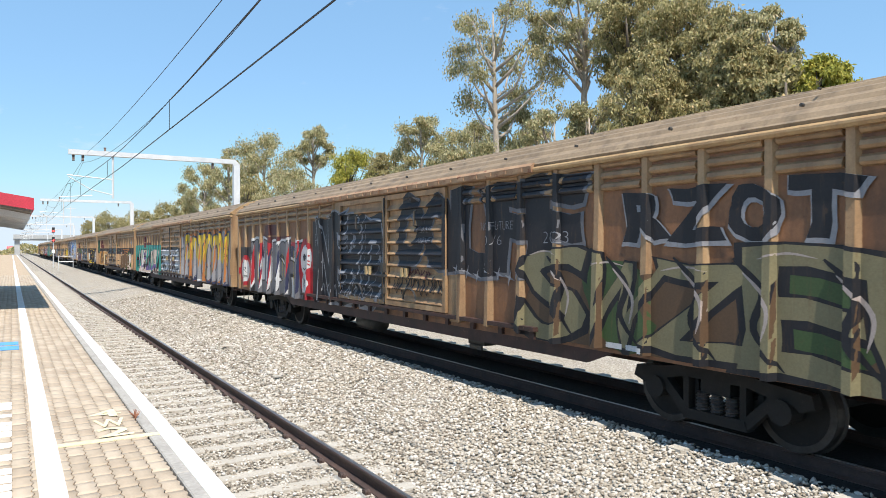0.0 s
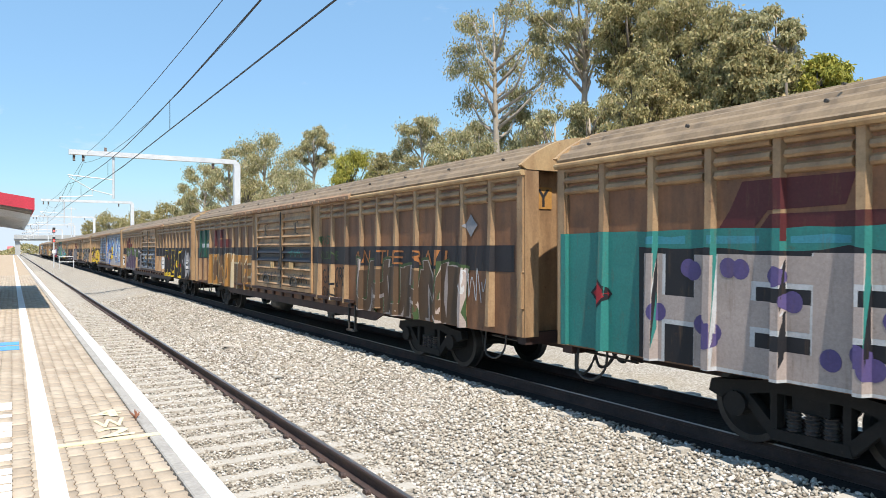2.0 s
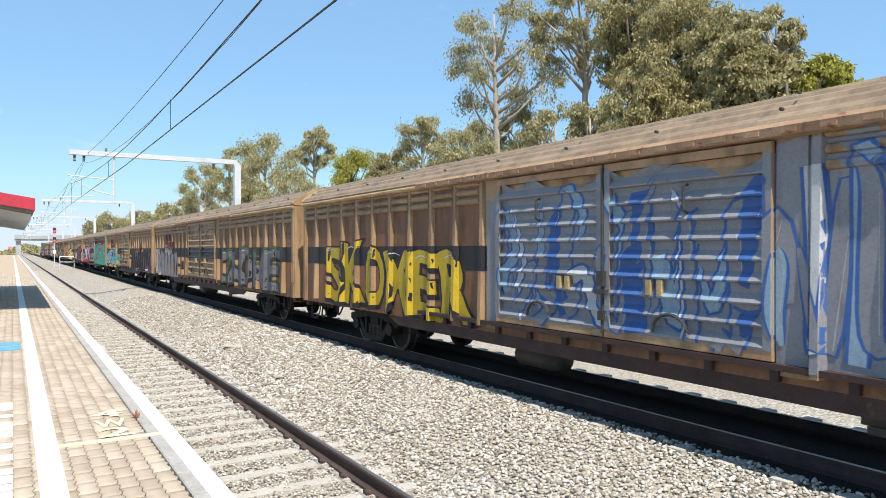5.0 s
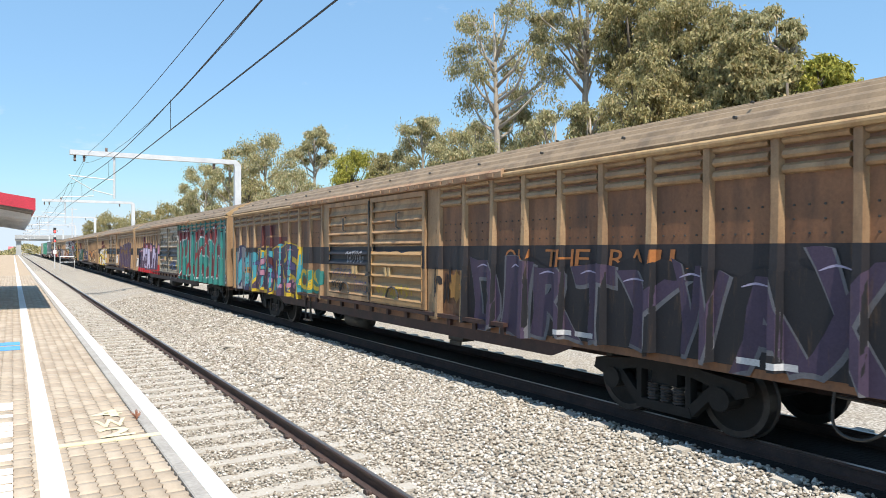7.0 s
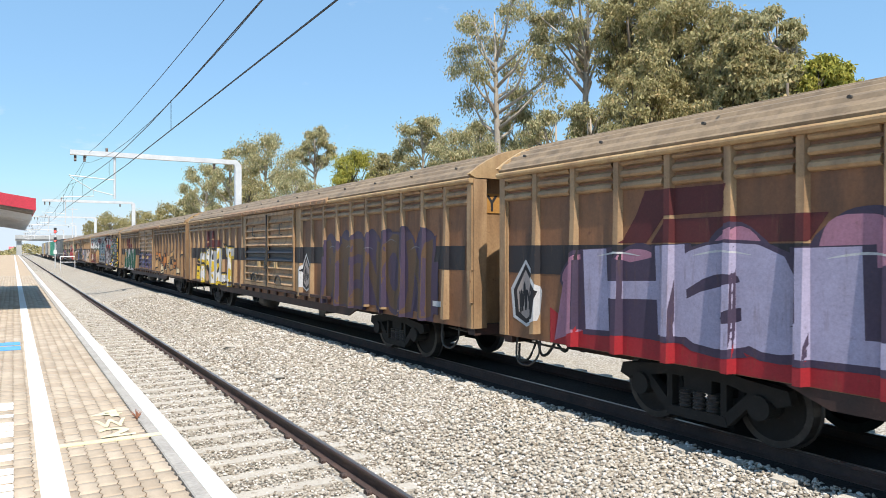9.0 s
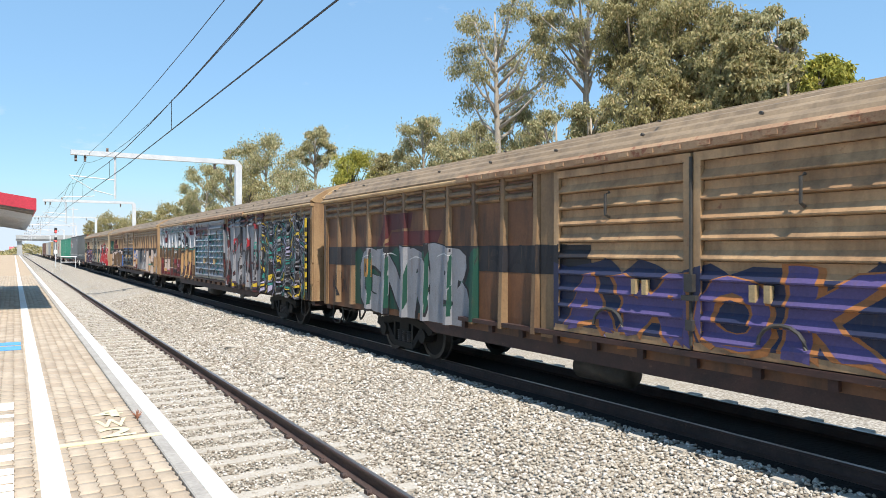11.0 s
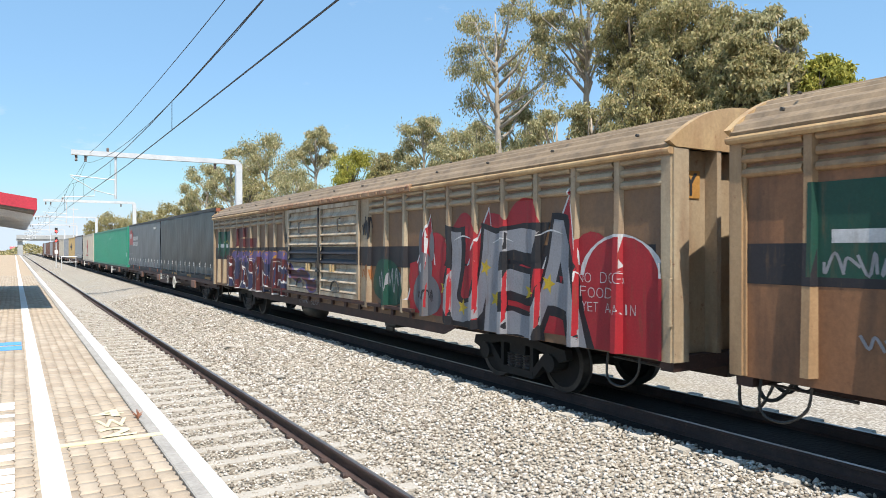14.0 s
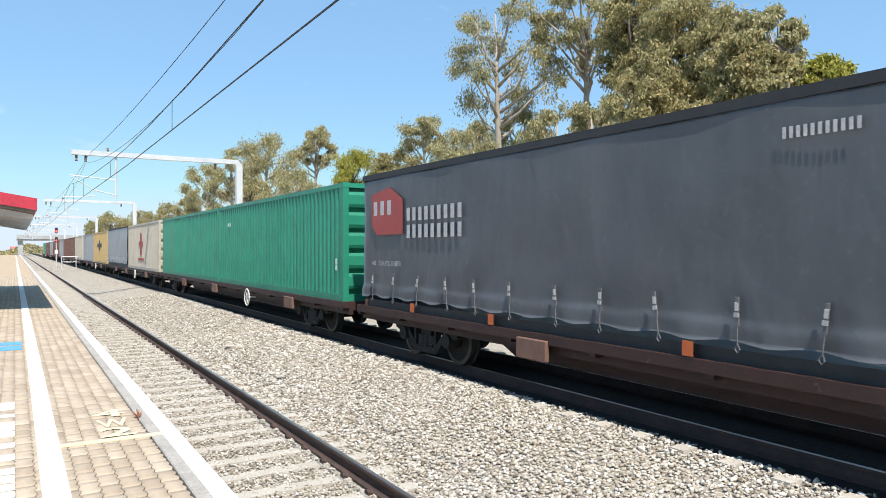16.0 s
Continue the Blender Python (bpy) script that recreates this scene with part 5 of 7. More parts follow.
class Art:
    """Flat shapes in side coordinates: p metres from the leading end, z above the rail."""

    def __init__(self, seed):
        self.rng = random.Random(seed)
        self.groups = []
        self.layer = 0

    def group(self, name, label=""):
        self.groups.append((name, label, []))

    def add(self, verts, tris, ink, rise=None):
        self.layer += 1
        self.groups[-1][2].append((np.asarray(verts, float), np.asarray(tris), ink, self.layer, rise))

    def poly(self, pts, ink):
        """A convex or star-shaped outline, fanned from its middle."""
        pts = np.asarray(pts, float)
        n = len(pts)
        self.add(np.vstack([pts, pts.mean(0)]), [(i, (i + 1) % n, n) for i in range(n)], ink)

    def rect(self, p0, z0, p1, z1, ink, wob=0.0):
        if not wob:
            self.add([(p0, z0), (p1, z0), (p1, z1), (p0, z1)], [(0, 1, 2), (0, 2, 3)], ink)
            return
        n = max(3, int((p1 - p0) / 0.25))
        top = [(p0 + (p1 - p0) * i / n, z1 + self.rng.uniform(-wob, wob)) for i in range(n + 1)]
        v = [(p, z0) for p, z in top] + top
        self.add(v, [t for i in range(n) for t in ((i, i + 1, n + 2 + i), (i, n + 2 + i, n + 1 + i))], ink)

    def blob(self, p, z, rp, rz, ink, wob=0.12, n=26, power=1.0):
        ph = [self.rng.uniform(0, 6.28) for _ in range(3)]
        pts = []
        for i in range(n):
            a = 2 * math.pi * i / n
            r = 1 + wob * (math.sin(2 * a + ph[0]) + 0.6 * math.sin(3 * a + ph[1]) + 0.4 * math.sin(5 * a + ph[2]))
            pts.append((p + rp * r * math.copysign(abs(math.cos(a)) ** power, math.cos(a)), z + rz * r * math.copysign(abs(math.sin(a)) ** power, math.sin(a))))
        self.poly(pts, ink)

    def star(self, p, z, r, ink, n=5, turn=0.3, inner=0.42):
        self.poly([(p + r * (1 if i % 2 == 0 else inner) * math.sin(turn + math.pi * i / n), z + r * (1 if i % 2 == 0 else inner) * math.cos(turn + math.pi * i / n)) for i in range(2 * n)], ink)

    def line(self, pts, width, ink, taper=False):
        """A ribbon along smooth points."""
        P = np.asarray(pts, float)
        if len(P) > 2:
            t = np.linspace(0, len(P) - 1, 5 * (len(P) - 1) + 1)
            k = np.minimum(t.astype(int), len(P) - 2)
            f = (t - k)[:, None]
            a, b = P[np.maximum(k - 1, 0)], P[np.minimum(k + 2, len(P) - 1)]
            p0, p1 = P[k], P[k + 1]
            P = 0.5 * ((2 * p0) + (p1 - a) * f + (2 * a - 5 * p0 + 4 * p1 - b) * f ** 2 + (3 * p0 - a - 3 * p1 + b) * f ** 3)
        d = np.gradient(P, axis=0)
        d /= np.maximum(np.linalg.norm(d, axis=1), 1e-6)[:, None]
        nrm = np.c_[-d[:, 1], d[:, 0]]
        w = np.full(len(P), width / 2)
        if taper:
            w = w * np.sin(np.linspace(0.25, math.pi - 0.12, len(P)))
        V = np.vstack([P + nrm * w[:, None], P - nrm * w[:, None]])
        n = len(P)
        self.add(V, [t for i in range(n - 1) for t in ((i, i + 1, n + i + 1), (i, n + i + 1, n + i))], ink, np.tile(np.linspace(0, 1, n), 2))

    def word(self, text, p0, z0, p1, z1, fill, edge=None, fat=0.03, rim=0.05, jig=0.06, lean=0.0, glow=None, two=None, light=None, wide=0.86, top=None):
        """Letters stretched to fill a box, each one swollen, rimmed and knocked out of line."""
        n = len(text)
        cell = (p1 - p0) / n
        spots = []
        for i, ch in enumerate(text):
            if ch == " ":
                continue
            g = self.rng.uniform
            h = (z1 - z0) * (1 + g(-jig, jig))
            w = cell * (0.5 if ch in "1I'.,!" else wide) * (1 + g(-jig, jig))
            spots.append((ch, p0 + cell * i + (cell - w) / 2, z0 + g(-jig, jig) * (z1 - z0) * 0.5, w, h, g(-jig, jig) * 1.6, lean + g(-jig, jig)))

        def put(swell, ink, keep=None, shift=(0, 0)):
            for ch, p, z, w, h, rot, sh in spots:
                v, tri = glyph(ch, round(swell * min(1.0, 0.75 / w), 3), h > 0.5 and jig > 0.03)
                if keep is not None:
                    lo, hi = keep
                    mid = v[tri].mean(1)[:, 1]
                    tri = tri[(mid >= lo) & (mid < hi)]
                    if not len(tri):
                        continue
                c, s = math.cos(rot), math.sin(rot)
                q = v - 0.5
                if h > 0.5 and jig > 0.03:
                    # swung and flared like a sprayed letter
                    ph = 40 * rot + sh * 20
                    q = np.c_[q[:, 0] * (0.92 + 0.5 * q[:, 1] ** 2) + 0.04 * np.sin(5.5 * q[:, 1] + ph), q[:, 1] + 0.035 * np.sin(6.0 * q[:, 0] + 1.7 * ph)]
                q = q * (w, h)
                q[:, 0] += sh * q[:, 1]
                q = q @ np.array(((c, s), (-s, c))) + (p + w / 2 + shift[0], z + h / 2 + shift[1])
                self.add(q, tri, ink)
        if glow:
            put(fat + rim * 1.55, glow)
        if edge:
            put(fat + rim, edge, shift=(0.02, -0.03))
        put(fat, fill)
        if top:
            put(fat, top[0], (top[1], 9.0))
        if two:
            for ch, p, z, w, h, rot, sh in spots:
                for _ in range(5):
                    self.blob(p + w * self.rng.uniform(0.1, 0.9), z + h * self.rng.uniform(0.08, 0.42), w * 0.09, h * 0.05, two)
        if light:
            for ch, p, z, w, h, rot, sh in spots:
                self.line([(p + w * 0.1, z + h * 0.93), (p + w * 0.35, z + h * 0.98), (p + w * 0.6, z + h * 0.94)], 0.025, light, True)

    def tag(self, p, z, w, h, ink, strokes=5, width=0.03):
        """A quick unreadable scrawl of one marker."""
        g = self.rng.uniform
        for k in range(strokes):
            q = p + w * k / strokes
            s = w / strokes
            self.line([(q + g(-0.2, 0.4) * s, z + h * g(0.5, 1)), (q + g(0.1, 0.6) * s, z + h * g(0, 0.35)), (q + g(0.4, 0.9) * s, z + h * g(0.6, 1)), (q + g(0.7, 1.3) * s, z + h * g(0, 0.6))], width, ink)

    def wild(self, p0, z0, p1, z1, fills, edge, n, width=0.22, rim=0.05, light=None):
        """Interlocking bent strokes with dark rims."""
        g = self.rng.uniform
        for k in range(n):
            p = p0 + (p1 - p0) * (k + g(0.1, 0.9)) / n
            s = (p1 - p0) / n * g(1.0, 2.2)
            pts = [(p + g(-0.5, 0.5) * s, z0 + (z1 - z0) * f + g(-0.1, 0.1)) for f in sorted(g(0.04, 0.97) for _ in range(4))]
            if k % 3 == 0:
                pts = [(min(p1, max(p0, p + s * u)), z0 + (z1 - z0) * g(0.1, 0.9)) for u in (-0.7, -0.1, 0.4, 0.9)]
            w = width * g(0.6, 1.3)
            self.line(pts, w + 2 * rim, edge, k % 2 == 0)
            self.line(pts, w, fills[k % len(fills)], k % 2 == 0)
            if light:
                self.line([(a + 0.3 * w, b) for a, b in pts[1:3]], 0.03, light, True)

    def band(self, p0=0.2, p1=22.1):
        self.group("painted_band", "faded black painted band")
        self.rect(p0, 1.84, p1, 2.26, "band")

    def logo(self, p=2.55):
        self.group("painted_emblem", "faded maroon painted emblem")
        self.poly([(p, 2.28), (p + 0.25, 2.62), (p + 0.4, 2.92), (p + 1.6, 2.92), (p + 1.5, 2.62), (p + 0.7, 2.60), (p + 0.42, 2.28)], "maroon")
        self.poly([(p + 0.5, 2.28), (p + 0.72, 2.56), (p + 2.7, 2.56), (p + 2.5, 2.28)], "maroon")

    def shield(self, p, z=1.05):
        self.group("painted_badge", "black and white diamond-shaped painted badge")
        self.poly([(p + 0.33, z + 1.0), (p + 0.72, z + 0.55), (p + 0.66, z + 0.1), (p + 0.35, z - 0.02), (p + 0.02, z + 0.1), (p - 0.04, z + 0.55)], "white")
        self.poly([(p + 0.33, z + 0.93), (p + 0.66, z + 0.53), (p + 0.60, z + 0.13), (p + 0.34, z + 0.03), (p + 0.08, z + 0.13), (p + 0.03, z + 0.53)], "black")
        self.poly([(p + 0.33, z + 0.84), (p + 0.57, z + 0.52), (p + 0.52, z + 0.2), (p + 0.34, z + 0.1), (p + 0.16, z + 0.2), (p + 0.11, z + 0.52)], "bone")
        self.tag(p + 0.17, z + 0.16, 0.32, 0.5, "black", 4, 0.035)

    def sign(self, p=1.0, z=1.93, w=1.72, h=0.92):
        self.group("sign_board", "dark green company board with a white word-shaped bar")
        self.rect(p, z, p + w, z + h, "sign")
        self.rect(p + 0.12 * w, z + 0.36 * h, p + 0.84 * w, z + 0.50 * h, "white")
        self.line([(p + 0.66 * w, z + 0.56 * h), (p + 0.78 * w, z + 0.63 * h), (p + 0.88 * w, z + 0.5 * h)], 0.03, "yellow")

    def stencil(self, p, z, w=0.7, h=0.07, ink="white"):
        self.group("stencil_bars", "small white stencilled bars")
        self.rect(p, z, p + w * 0.4, z + h, ink)
        self.rect(p + w * 0.5, z, p + w, z + h, ink)


def out_of(p, z):
    """How far the van's side stands out at a point."""
    for a, b in DOORS:
        if a <= p <= b and DOOR_Z[0] <= z <= DOOR_Z[1]:
            if p < a + 0.1 or p > b - 0.1 or z < DOOR_Z[0] + 0.1 or z > DOOR_Z[1] - 0.1:
                return 0.085
            hs = slat_heights()
            dz = hs[1] - hs[0]
            return float(np.interp((z - hs[0]) % dz, (0, 0.012, 0.03, 0.125, dz), (0.02, 0.086, 0.09, 0.02, 0.02)))
    if p < 0.2 or p > BODY - 0.2:
        return 0.06
    o = 0.0
    if abs(p - JAMB) < 0.17 or abs(p - BODY + JAMB) < 0.17:
        o = 0.03
    d = min(abs(p - r) for r in RIBS)
    if d < RIB_HALF + RIB_FLARE + 0.001:
        o = max(o, rib_out(z) * (1 if d <= RIB_HALF else (RIB_HALF + RIB_FLARE - d) / RIB_FLARE))
    elif 2.955 < z < 3.37 and not 8.35 < p < BODY - 8.35 and abs(p - 0.485) < 21.4:
        o = max(o, float(np.interp((z - 2.955) % 0.15, (0, 0.012, 0.04, 0.085, 0.115, 0.15), (0, 0.045, 0.066, 0.05, 0, 0))))
    return o


P_CUTS = sorted([0.2, BODY - 0.2, JAMB - 0.17, JAMB + 0.17, BODY - JAMB - 0.17, BODY - JAMB + 0.17] + [r + s * q for r in RIBS for s in (-1, 1) for q in (RIB_HALF, RIB_HALF + RIB_FLARE)]
                + [e + s for a, b in DOORS for e, s in ((a, 0), (b, 0), (a, 0.1), (b, -0.1))])
DZ = slat_heights()
DOOR_CUTS = [DOOR_Z[0], DOOR_Z[1]] + [z + q for z in DZ[:-1] for q in (0, 0.012, 0.03, 0.125)] + [DZ[-1]]
LOUVRE_CUTS = [SILL_Z, 2.65] + [2.955 + 0.15 * k + q for k in range(3) for q in (0, 0.012, 0.04, 0.085, 0.115)]


def lay(art, van):
    """Lays the flat shapes over ribs, slats and panels, each group as one part of the van."""
    for name, label, shapes in art.groups:
        if not shapes:
            continue
        inks = []
        bm = B()
        for v, tris, ink, layer, rise in shapes:
            if ink not in inks:
                inks.append(ink)
            k = inks.index(ink)
            vs = [bm.verts.new((p, z, layer * 0.00012 + (0 if rise is None else rise[i] * 0.0001))) for i, (p, z) in enumerate(v)]
            for t in tris:
                if len(set(t)) == 3:
                    bm.faces.new([vs[i] for i in t]).material_index = k
        lo = min(v[:, 0].min() for v, *_ in shapes)
        hi = max(v[:, 0].max() for v, *_ in shapes)
        zlo = min(v[:, 1].min() for v, *_ in shapes)
        zhi = max(v[:, 1].max() for v, *_ in shapes)
        for c in P_CUTS:
            if lo < c < hi:
                for e in (-0.0006, 0.0006) if c in (0.2, BODY - 0.2) or 8.3 < c < BODY - 8.3 else (0,):
                    fs = [f for f in bm.faces if min(v.co.x for v in f.verts) < c + e < max(v.co.x for v in f.verts)]
                    if fs:
                        geom = set(fs) | {x for f in fs for x in f.edges} | {x for f in fs for x in f.verts}
                        bmesh.ops.bisect_plane(bm, geom=list(geom), dist=1e-6, plane_co=(c + e, 0, 0), plane_no=(1, 0, 0))
        for cuts, inside in ((DOOR_CUTS, True), (LOUVRE_CUTS, False)):
            if inside and (hi < DOORS[0][0] or lo > DOORS[1][1]):
                continue
            for c in cuts:
                if zlo < c < zhi:
                    fs = [f for f in bm.faces if (JAMB + 0.17 < f.calc_center_median().x < BODY - JAMB - 0.17) == inside and min(v.co.y for v in f.verts) < c < max(v.co.y for v in f.verts)]
                    if fs:
                        geom = set(fs) | {x for f in fs for x in f.edges} | {x for f in fs for x in f.verts}
                        bmesh.ops.bisect_plane(bm, geom=list(geom), dist=1e-6, plane_co=(0, c, 0), plane_no=(0, 1, 0))
        for co, no in (((0, 0.858, 0), (0, 1, 0)), ((0, EAVE_Z - 0.02, 0), (0, -1, 0)), ((0.02, 0, 0), (1, 0, 0)), ((BODY - 0.02, 0, 0), (-1, 0, 0))):
            if name != "tag" and not (no[1] > 0 and zlo > 0.5 and zhi < 0.95):
                bmesh.ops.bisect_plane(bm, geom=bm.verts[:] + bm.edges[:] + bm.faces[:], dist=1e-6, plane_co=co, plane_no=no, clear_inner=True)
        for v in bm.verts:
            p, z, lift = v.co
            v.co = (SIDE - out_of(p, z) - 0.004 - lift, side_y(p), z)
        me = bpy.data.meshes.new(name)
        bm.to_mesh(me)
        bm.free()
        for k in inks:
            me.materials.append(paint(k))
        part(name, me, None, van, label)


ARTS = [Art(31 + k) for k in range(13)]


def art_all():
    a = ARTS[0]
    a.band(0.2, 2.4)
    a.logo()
    a.group("painted_oval", "white oval with a red rim and black scrawl")
    a.blob(0.8, 1.5, 0.62, 0.52, "red", 0.02)
    a.blob(0.8, 1.5, 0.46, 0.38, "white", 0.02)
    a.word("BLURO", 0.45, 1.4, 1.15, 1.62, "black", None, -0.03, 0, 0.12)
    a.line([(0.75, 1.82), (0.9, 1.76), (0.72, 1.7), (0.85, 1.66)], 0.018, "black")
    a.line([(0.5, 1.33), (0.7, 1.36), (1.0, 1.3), (0.8, 1.24), (0.9, 1.18)], 0.02, "black")
    a.group("painted_lettering", "black and grey rimmed letters on white with a red cloud")
    a.rect(1.75, 0.86, 6.0, 2.42, "red", 0.1)
    a.rect(1.85, 0.86, 5.95, 2.25, "navy", 0.1)
    a.rect(1.95, 0.86, 5.85, 2.0, "white", 0.12)
    a.word("LUSH", 1.9, 0.95, 5.95, 2.3, "grey", "black", 0.06, 0.05, 0.06, glow="white", wide=0.95)
    for k in range(8):
        a.line([(2.1 + 0.48 * k, 2.15), (2.14 + 0.48 * k, 1.7), (2.1 + 0.48 * k, 1.2)], 0.02, "yellow")
    a.group("painted_skull_shape", "white rounded cartoon shape on red")
    a.blob(6.5, 1.7, 0.58, 0.8, "red", 0.05)
    a.poly([(6.6, 0.87), (7.15, 0.87), (7.0, 1.4), (6.7, 1.6)], "red")
    a.blob(6.45, 1.92, 0.4, 0.4, "white", 0.05)
    a.blob(6.45, 1.28, 0.3, 0.36, "white", 0.06)
    a.blob(6.33, 1.98, 0.09, 0.1, "black", 0.02)
    a.blob(6.6, 2.0, 0.11, 0.12, "grey", 0.02)
    a.line([(6.2, 1.7), (6.4, 1.64), (6.7, 1.7)], 0.03, "black")
    a.tag(6.25, 1.1, 0.4, 0.4, "black", 4, 0.02)
    a.group("painted_lettering", "black filled block letters outlined in white over panel and door")
    a.rect(6.95, 0.9, 11.1, 2.95, "black", 0.08)
    a.word("PAGAN", 7.1, 2.25, 7.9, 2.6, "silver", None, -0.03, 0, 0.1)
    a.word("NERD", 7.3, 1.05, 11.1, 2.85, "black", "silver", 0.05, 0.035, 0.07, wide=0.92)
    for k in range(9):
        a.line([(7.5 + 0.4 * k, 1.0 + 0.2 * (k % 2)), (7.7 + 0.4 * k, 1.35), (7.8 + 0.4 * k, 1.0)], 0.03, "silver")
    for q, z in ((9.4, 2.2), (9.6, 1.6), (10.9, 2.0)):
        a.star(q, z, 0.12, "silver", 6)
    a.group("painted_lettering", "large black rounded letters with thin white rims")
    a.word("OOLFE", 11.7, 1.92, 17.0, 3.12, "black", "grey", 0.09, 0.025, 0.04, wide=0.92)
    a.word("CANT", 12.55, 2.5, 13.2, 2.62, "silver", None, -0.02, 0, 0.05)
    a.word("MONEY", 12.55, 2.3, 13.2, 2.42, "silver", None, -0.02, 0, 0.05)
    a.word("NO FUTURE", 14.6, 2.5, 15.5, 2.64, "silver", None, -0.02, 0, 0.05)
    a.word("0/6", 14.75, 2.26, 15.2, 2.42, "silver", None, -0.02, 0, 0.05)
    a.word("2023", 16.2, 2.28, 16.78, 2.46, "silver", None, -0.02, 0, 0.05)
    for k in range(11):
        a.star(13.9 + 0.3 * k, 1.85 - 0.05 * (k % 3), 0.14, "silver", 4, 0.3, 0.2)
    a.group("tag", "black marker scrawls low on the door")
    a.tag(11.6, 1.3, 1.9, 0.4, "black", 8)
    a.tag(11.8, 1.65, 1.2, 0.2, "maroon", 6)
    a.group("painted_lettering", "black block letters with white rims")
    a.word("RZOT", 17.8, 2.34, 20.75, 2.9, "black", "silver", 0.05, 0.03, 0.08, wide=0.78)
    a.group("painted_lettering", "olive and black interlocking wild-style letters")
    a.rect(15.9, 0.9, 22.15, 1.9, "dirt", 0.1)
    for k in range(5):
        a.blob(16.5 + 1.25 * k, 1.5, 0.7, 0.55, "green" if k % 2 else "dirt", 0.12)
    a.word("SWZEU", 15.8, 0.98, 22.1, 2.12, "olive", "black", 0.03, 0.06, 0.12, 0.1, wide=0.98, light="bone")
    for p in (16.3, 17.5, 18.6, 19.4, 20.4, 21.3):
        a.line([(p, 2.1), (p + 0.35, 1.75), (p + 0.25, 1.35), (p + 0.6, 0.95)], 0.1, "black", True)
        a.line([(p + 0.12, 1.95), (p + 0.45, 1.6), (p + 0.4, 1.25)], 0.05, "bone", True)
    a.stencil(17.5, 0.92)

    a = ARTS[1]
    a.band(13.6, 22.1)
    a.logo()
    a.group("painted_panel", "teal painted field with a black backdrop")
    a.rect(0.1, 0.87, 8.8, 2.42, "teal", 0.01)
    a.rect(1.5, 0.87, 8.2, 2.2, "black", 0.04)
    for k in range(7):
        a.rect(1.6 + k * 0.95, 2.26, 2.2 + k * 0.95, 2.34, "aqua", 0.02)
    a.group("painted_lettering", "tan block letters with purple dots")
    a.word("HEEJNO", 1.55, 0.95, 8.1, 2.08, "bone", "white", 0.05, 0.02, 0.02, wide=0.84)
    for k in range(34):
        a.blob(1.8 + 6.1 * a.rng.random(), 1.0 + 1.0 * a.rng.random(), 0.11, 0.11, "violet", 0.02, 16)
    a.group("painted_sign", "small red diamond sign with a black rim")
    a.star(0.85, 1.62, 0.2, "black", 4, 0.0, 0.7)
    a.star(0.85, 1.62, 0.15, "red", 4, 0.0, 0.7)
    a.group("painted_lettering", "white and black wild-style letters across the doors")
    a.rect(8.9, 0.95, 13.6, 2.25, "black", 0.05)
    a.poly([(9.0, 0.87), (13.4, 0.87), (13.9, 1.45), (13.0, 2.1), (11.5, 2.15), (9.1, 2.0)], "silver")
    a.word("STA", 8.95, 1.1, 13.6, 2.1, "white", "black", 0.09, 0.05, 0.06, wide=0.92)
    a.poly([(11.3, 1.2), (11.9, 2.1), (12.35, 1.2), (11.9, 1.5)], "maroon")
    a.star(9.5, 1.75, 0.2, "black", 5)
    a.star(13.3, 1.35, 0.22, "grey", 5)
    a.star(12.6, 1.15, 0.2, "grey", 5)
    a.group("tag", "black marker scrawls on the doors")
    a.word("AWSOMINE", 9.0, 2.42, 10.9, 2.82, "black", None, -0.04, 0, 0.12)
    a.word("eisn", 12.3, 2.85, 13.4, 3.1, "black", None, -0.02, 0, 0.12)
    a.word("JNZ", 12.4, 2.45, 13.4, 2.75, "black", None, -0.02, 0, 0.12)
    a.group("painted_backdrop", "silver and orange painted backdrop")
    a.rect(14.1, 0.9, 22.1, 2.85, "orange", 0.1)
    a.rect(13.75, 0.9, 22.05, 2.78, "silver", 0.12)
    a.group("painted_lettering", "yellow and silver block letters with navy shadows")
    a.word("BOTCOM", 14.5, 1.0, 21.7, 2.68, "silver", "navy", 0.05, 0.07, 0.04, 0.05, glow="orange", wide=0.98, top=("yellow", 0.42))
    for p, z in ((15.4, 1.3), (17.0, 1.2), (18.4, 1.25), (19.3, 1.4), (20.3, 1.2), (21.2, 1.3)):
        a.blob(p, z, 0.16, 0.2, "olive", 0.06)
        a.blob(p + 0.25, z + 0.25, 0.08, 0.1, "olive", 0.06)
    for p, z in ((21.75, 2.2), (21.6, 1.95), (18.1, 2.88), (14.1, 2.2), (14.2, 1.9)):
        a.star(p, z, 0.15, "black", 6, 0.2, 0.25)
    a.word("SNIPS", 21.0, 1.0, 21.7, 1.2, "black", None, -0.02, 0, 0.08)
    a.stencil(17.0, 0.9)

    a = ARTS[2]
    a.band()
    a.logo(3.0)
    a.sign(0.82, 1.88, 1.68, 1.08)
    a.group("painted_lettering", "gold block letters with cream edges")
    a.rect(2.7, 0.98, 8.2, 1.95, "dirt", 0.06)
    a.word("KNITE", 2.6, 0.93, 8.1, 1.95, "gold", "cream", 0.05, 0.035, 0.02, wide=0.92)
    a.word("21", 8.0, 1.2, 8.45, 1.45, "white", None, 0, 0)
    a.group("tag", "teal and black marker scrawls")
    a.tag(11.8, 1.95, 1.0, 0.25, "teal", 5)
    a.tag(9.2, 1.25, 1.4, 0.3, "black", 6)
    a.tag(11.7, 1.25, 1.5, 0.3, "black", 6)
    a.word("PAST", 14.1, 2.32, 14.8, 2.52, "green", None, 0.02, 0, 0.1)
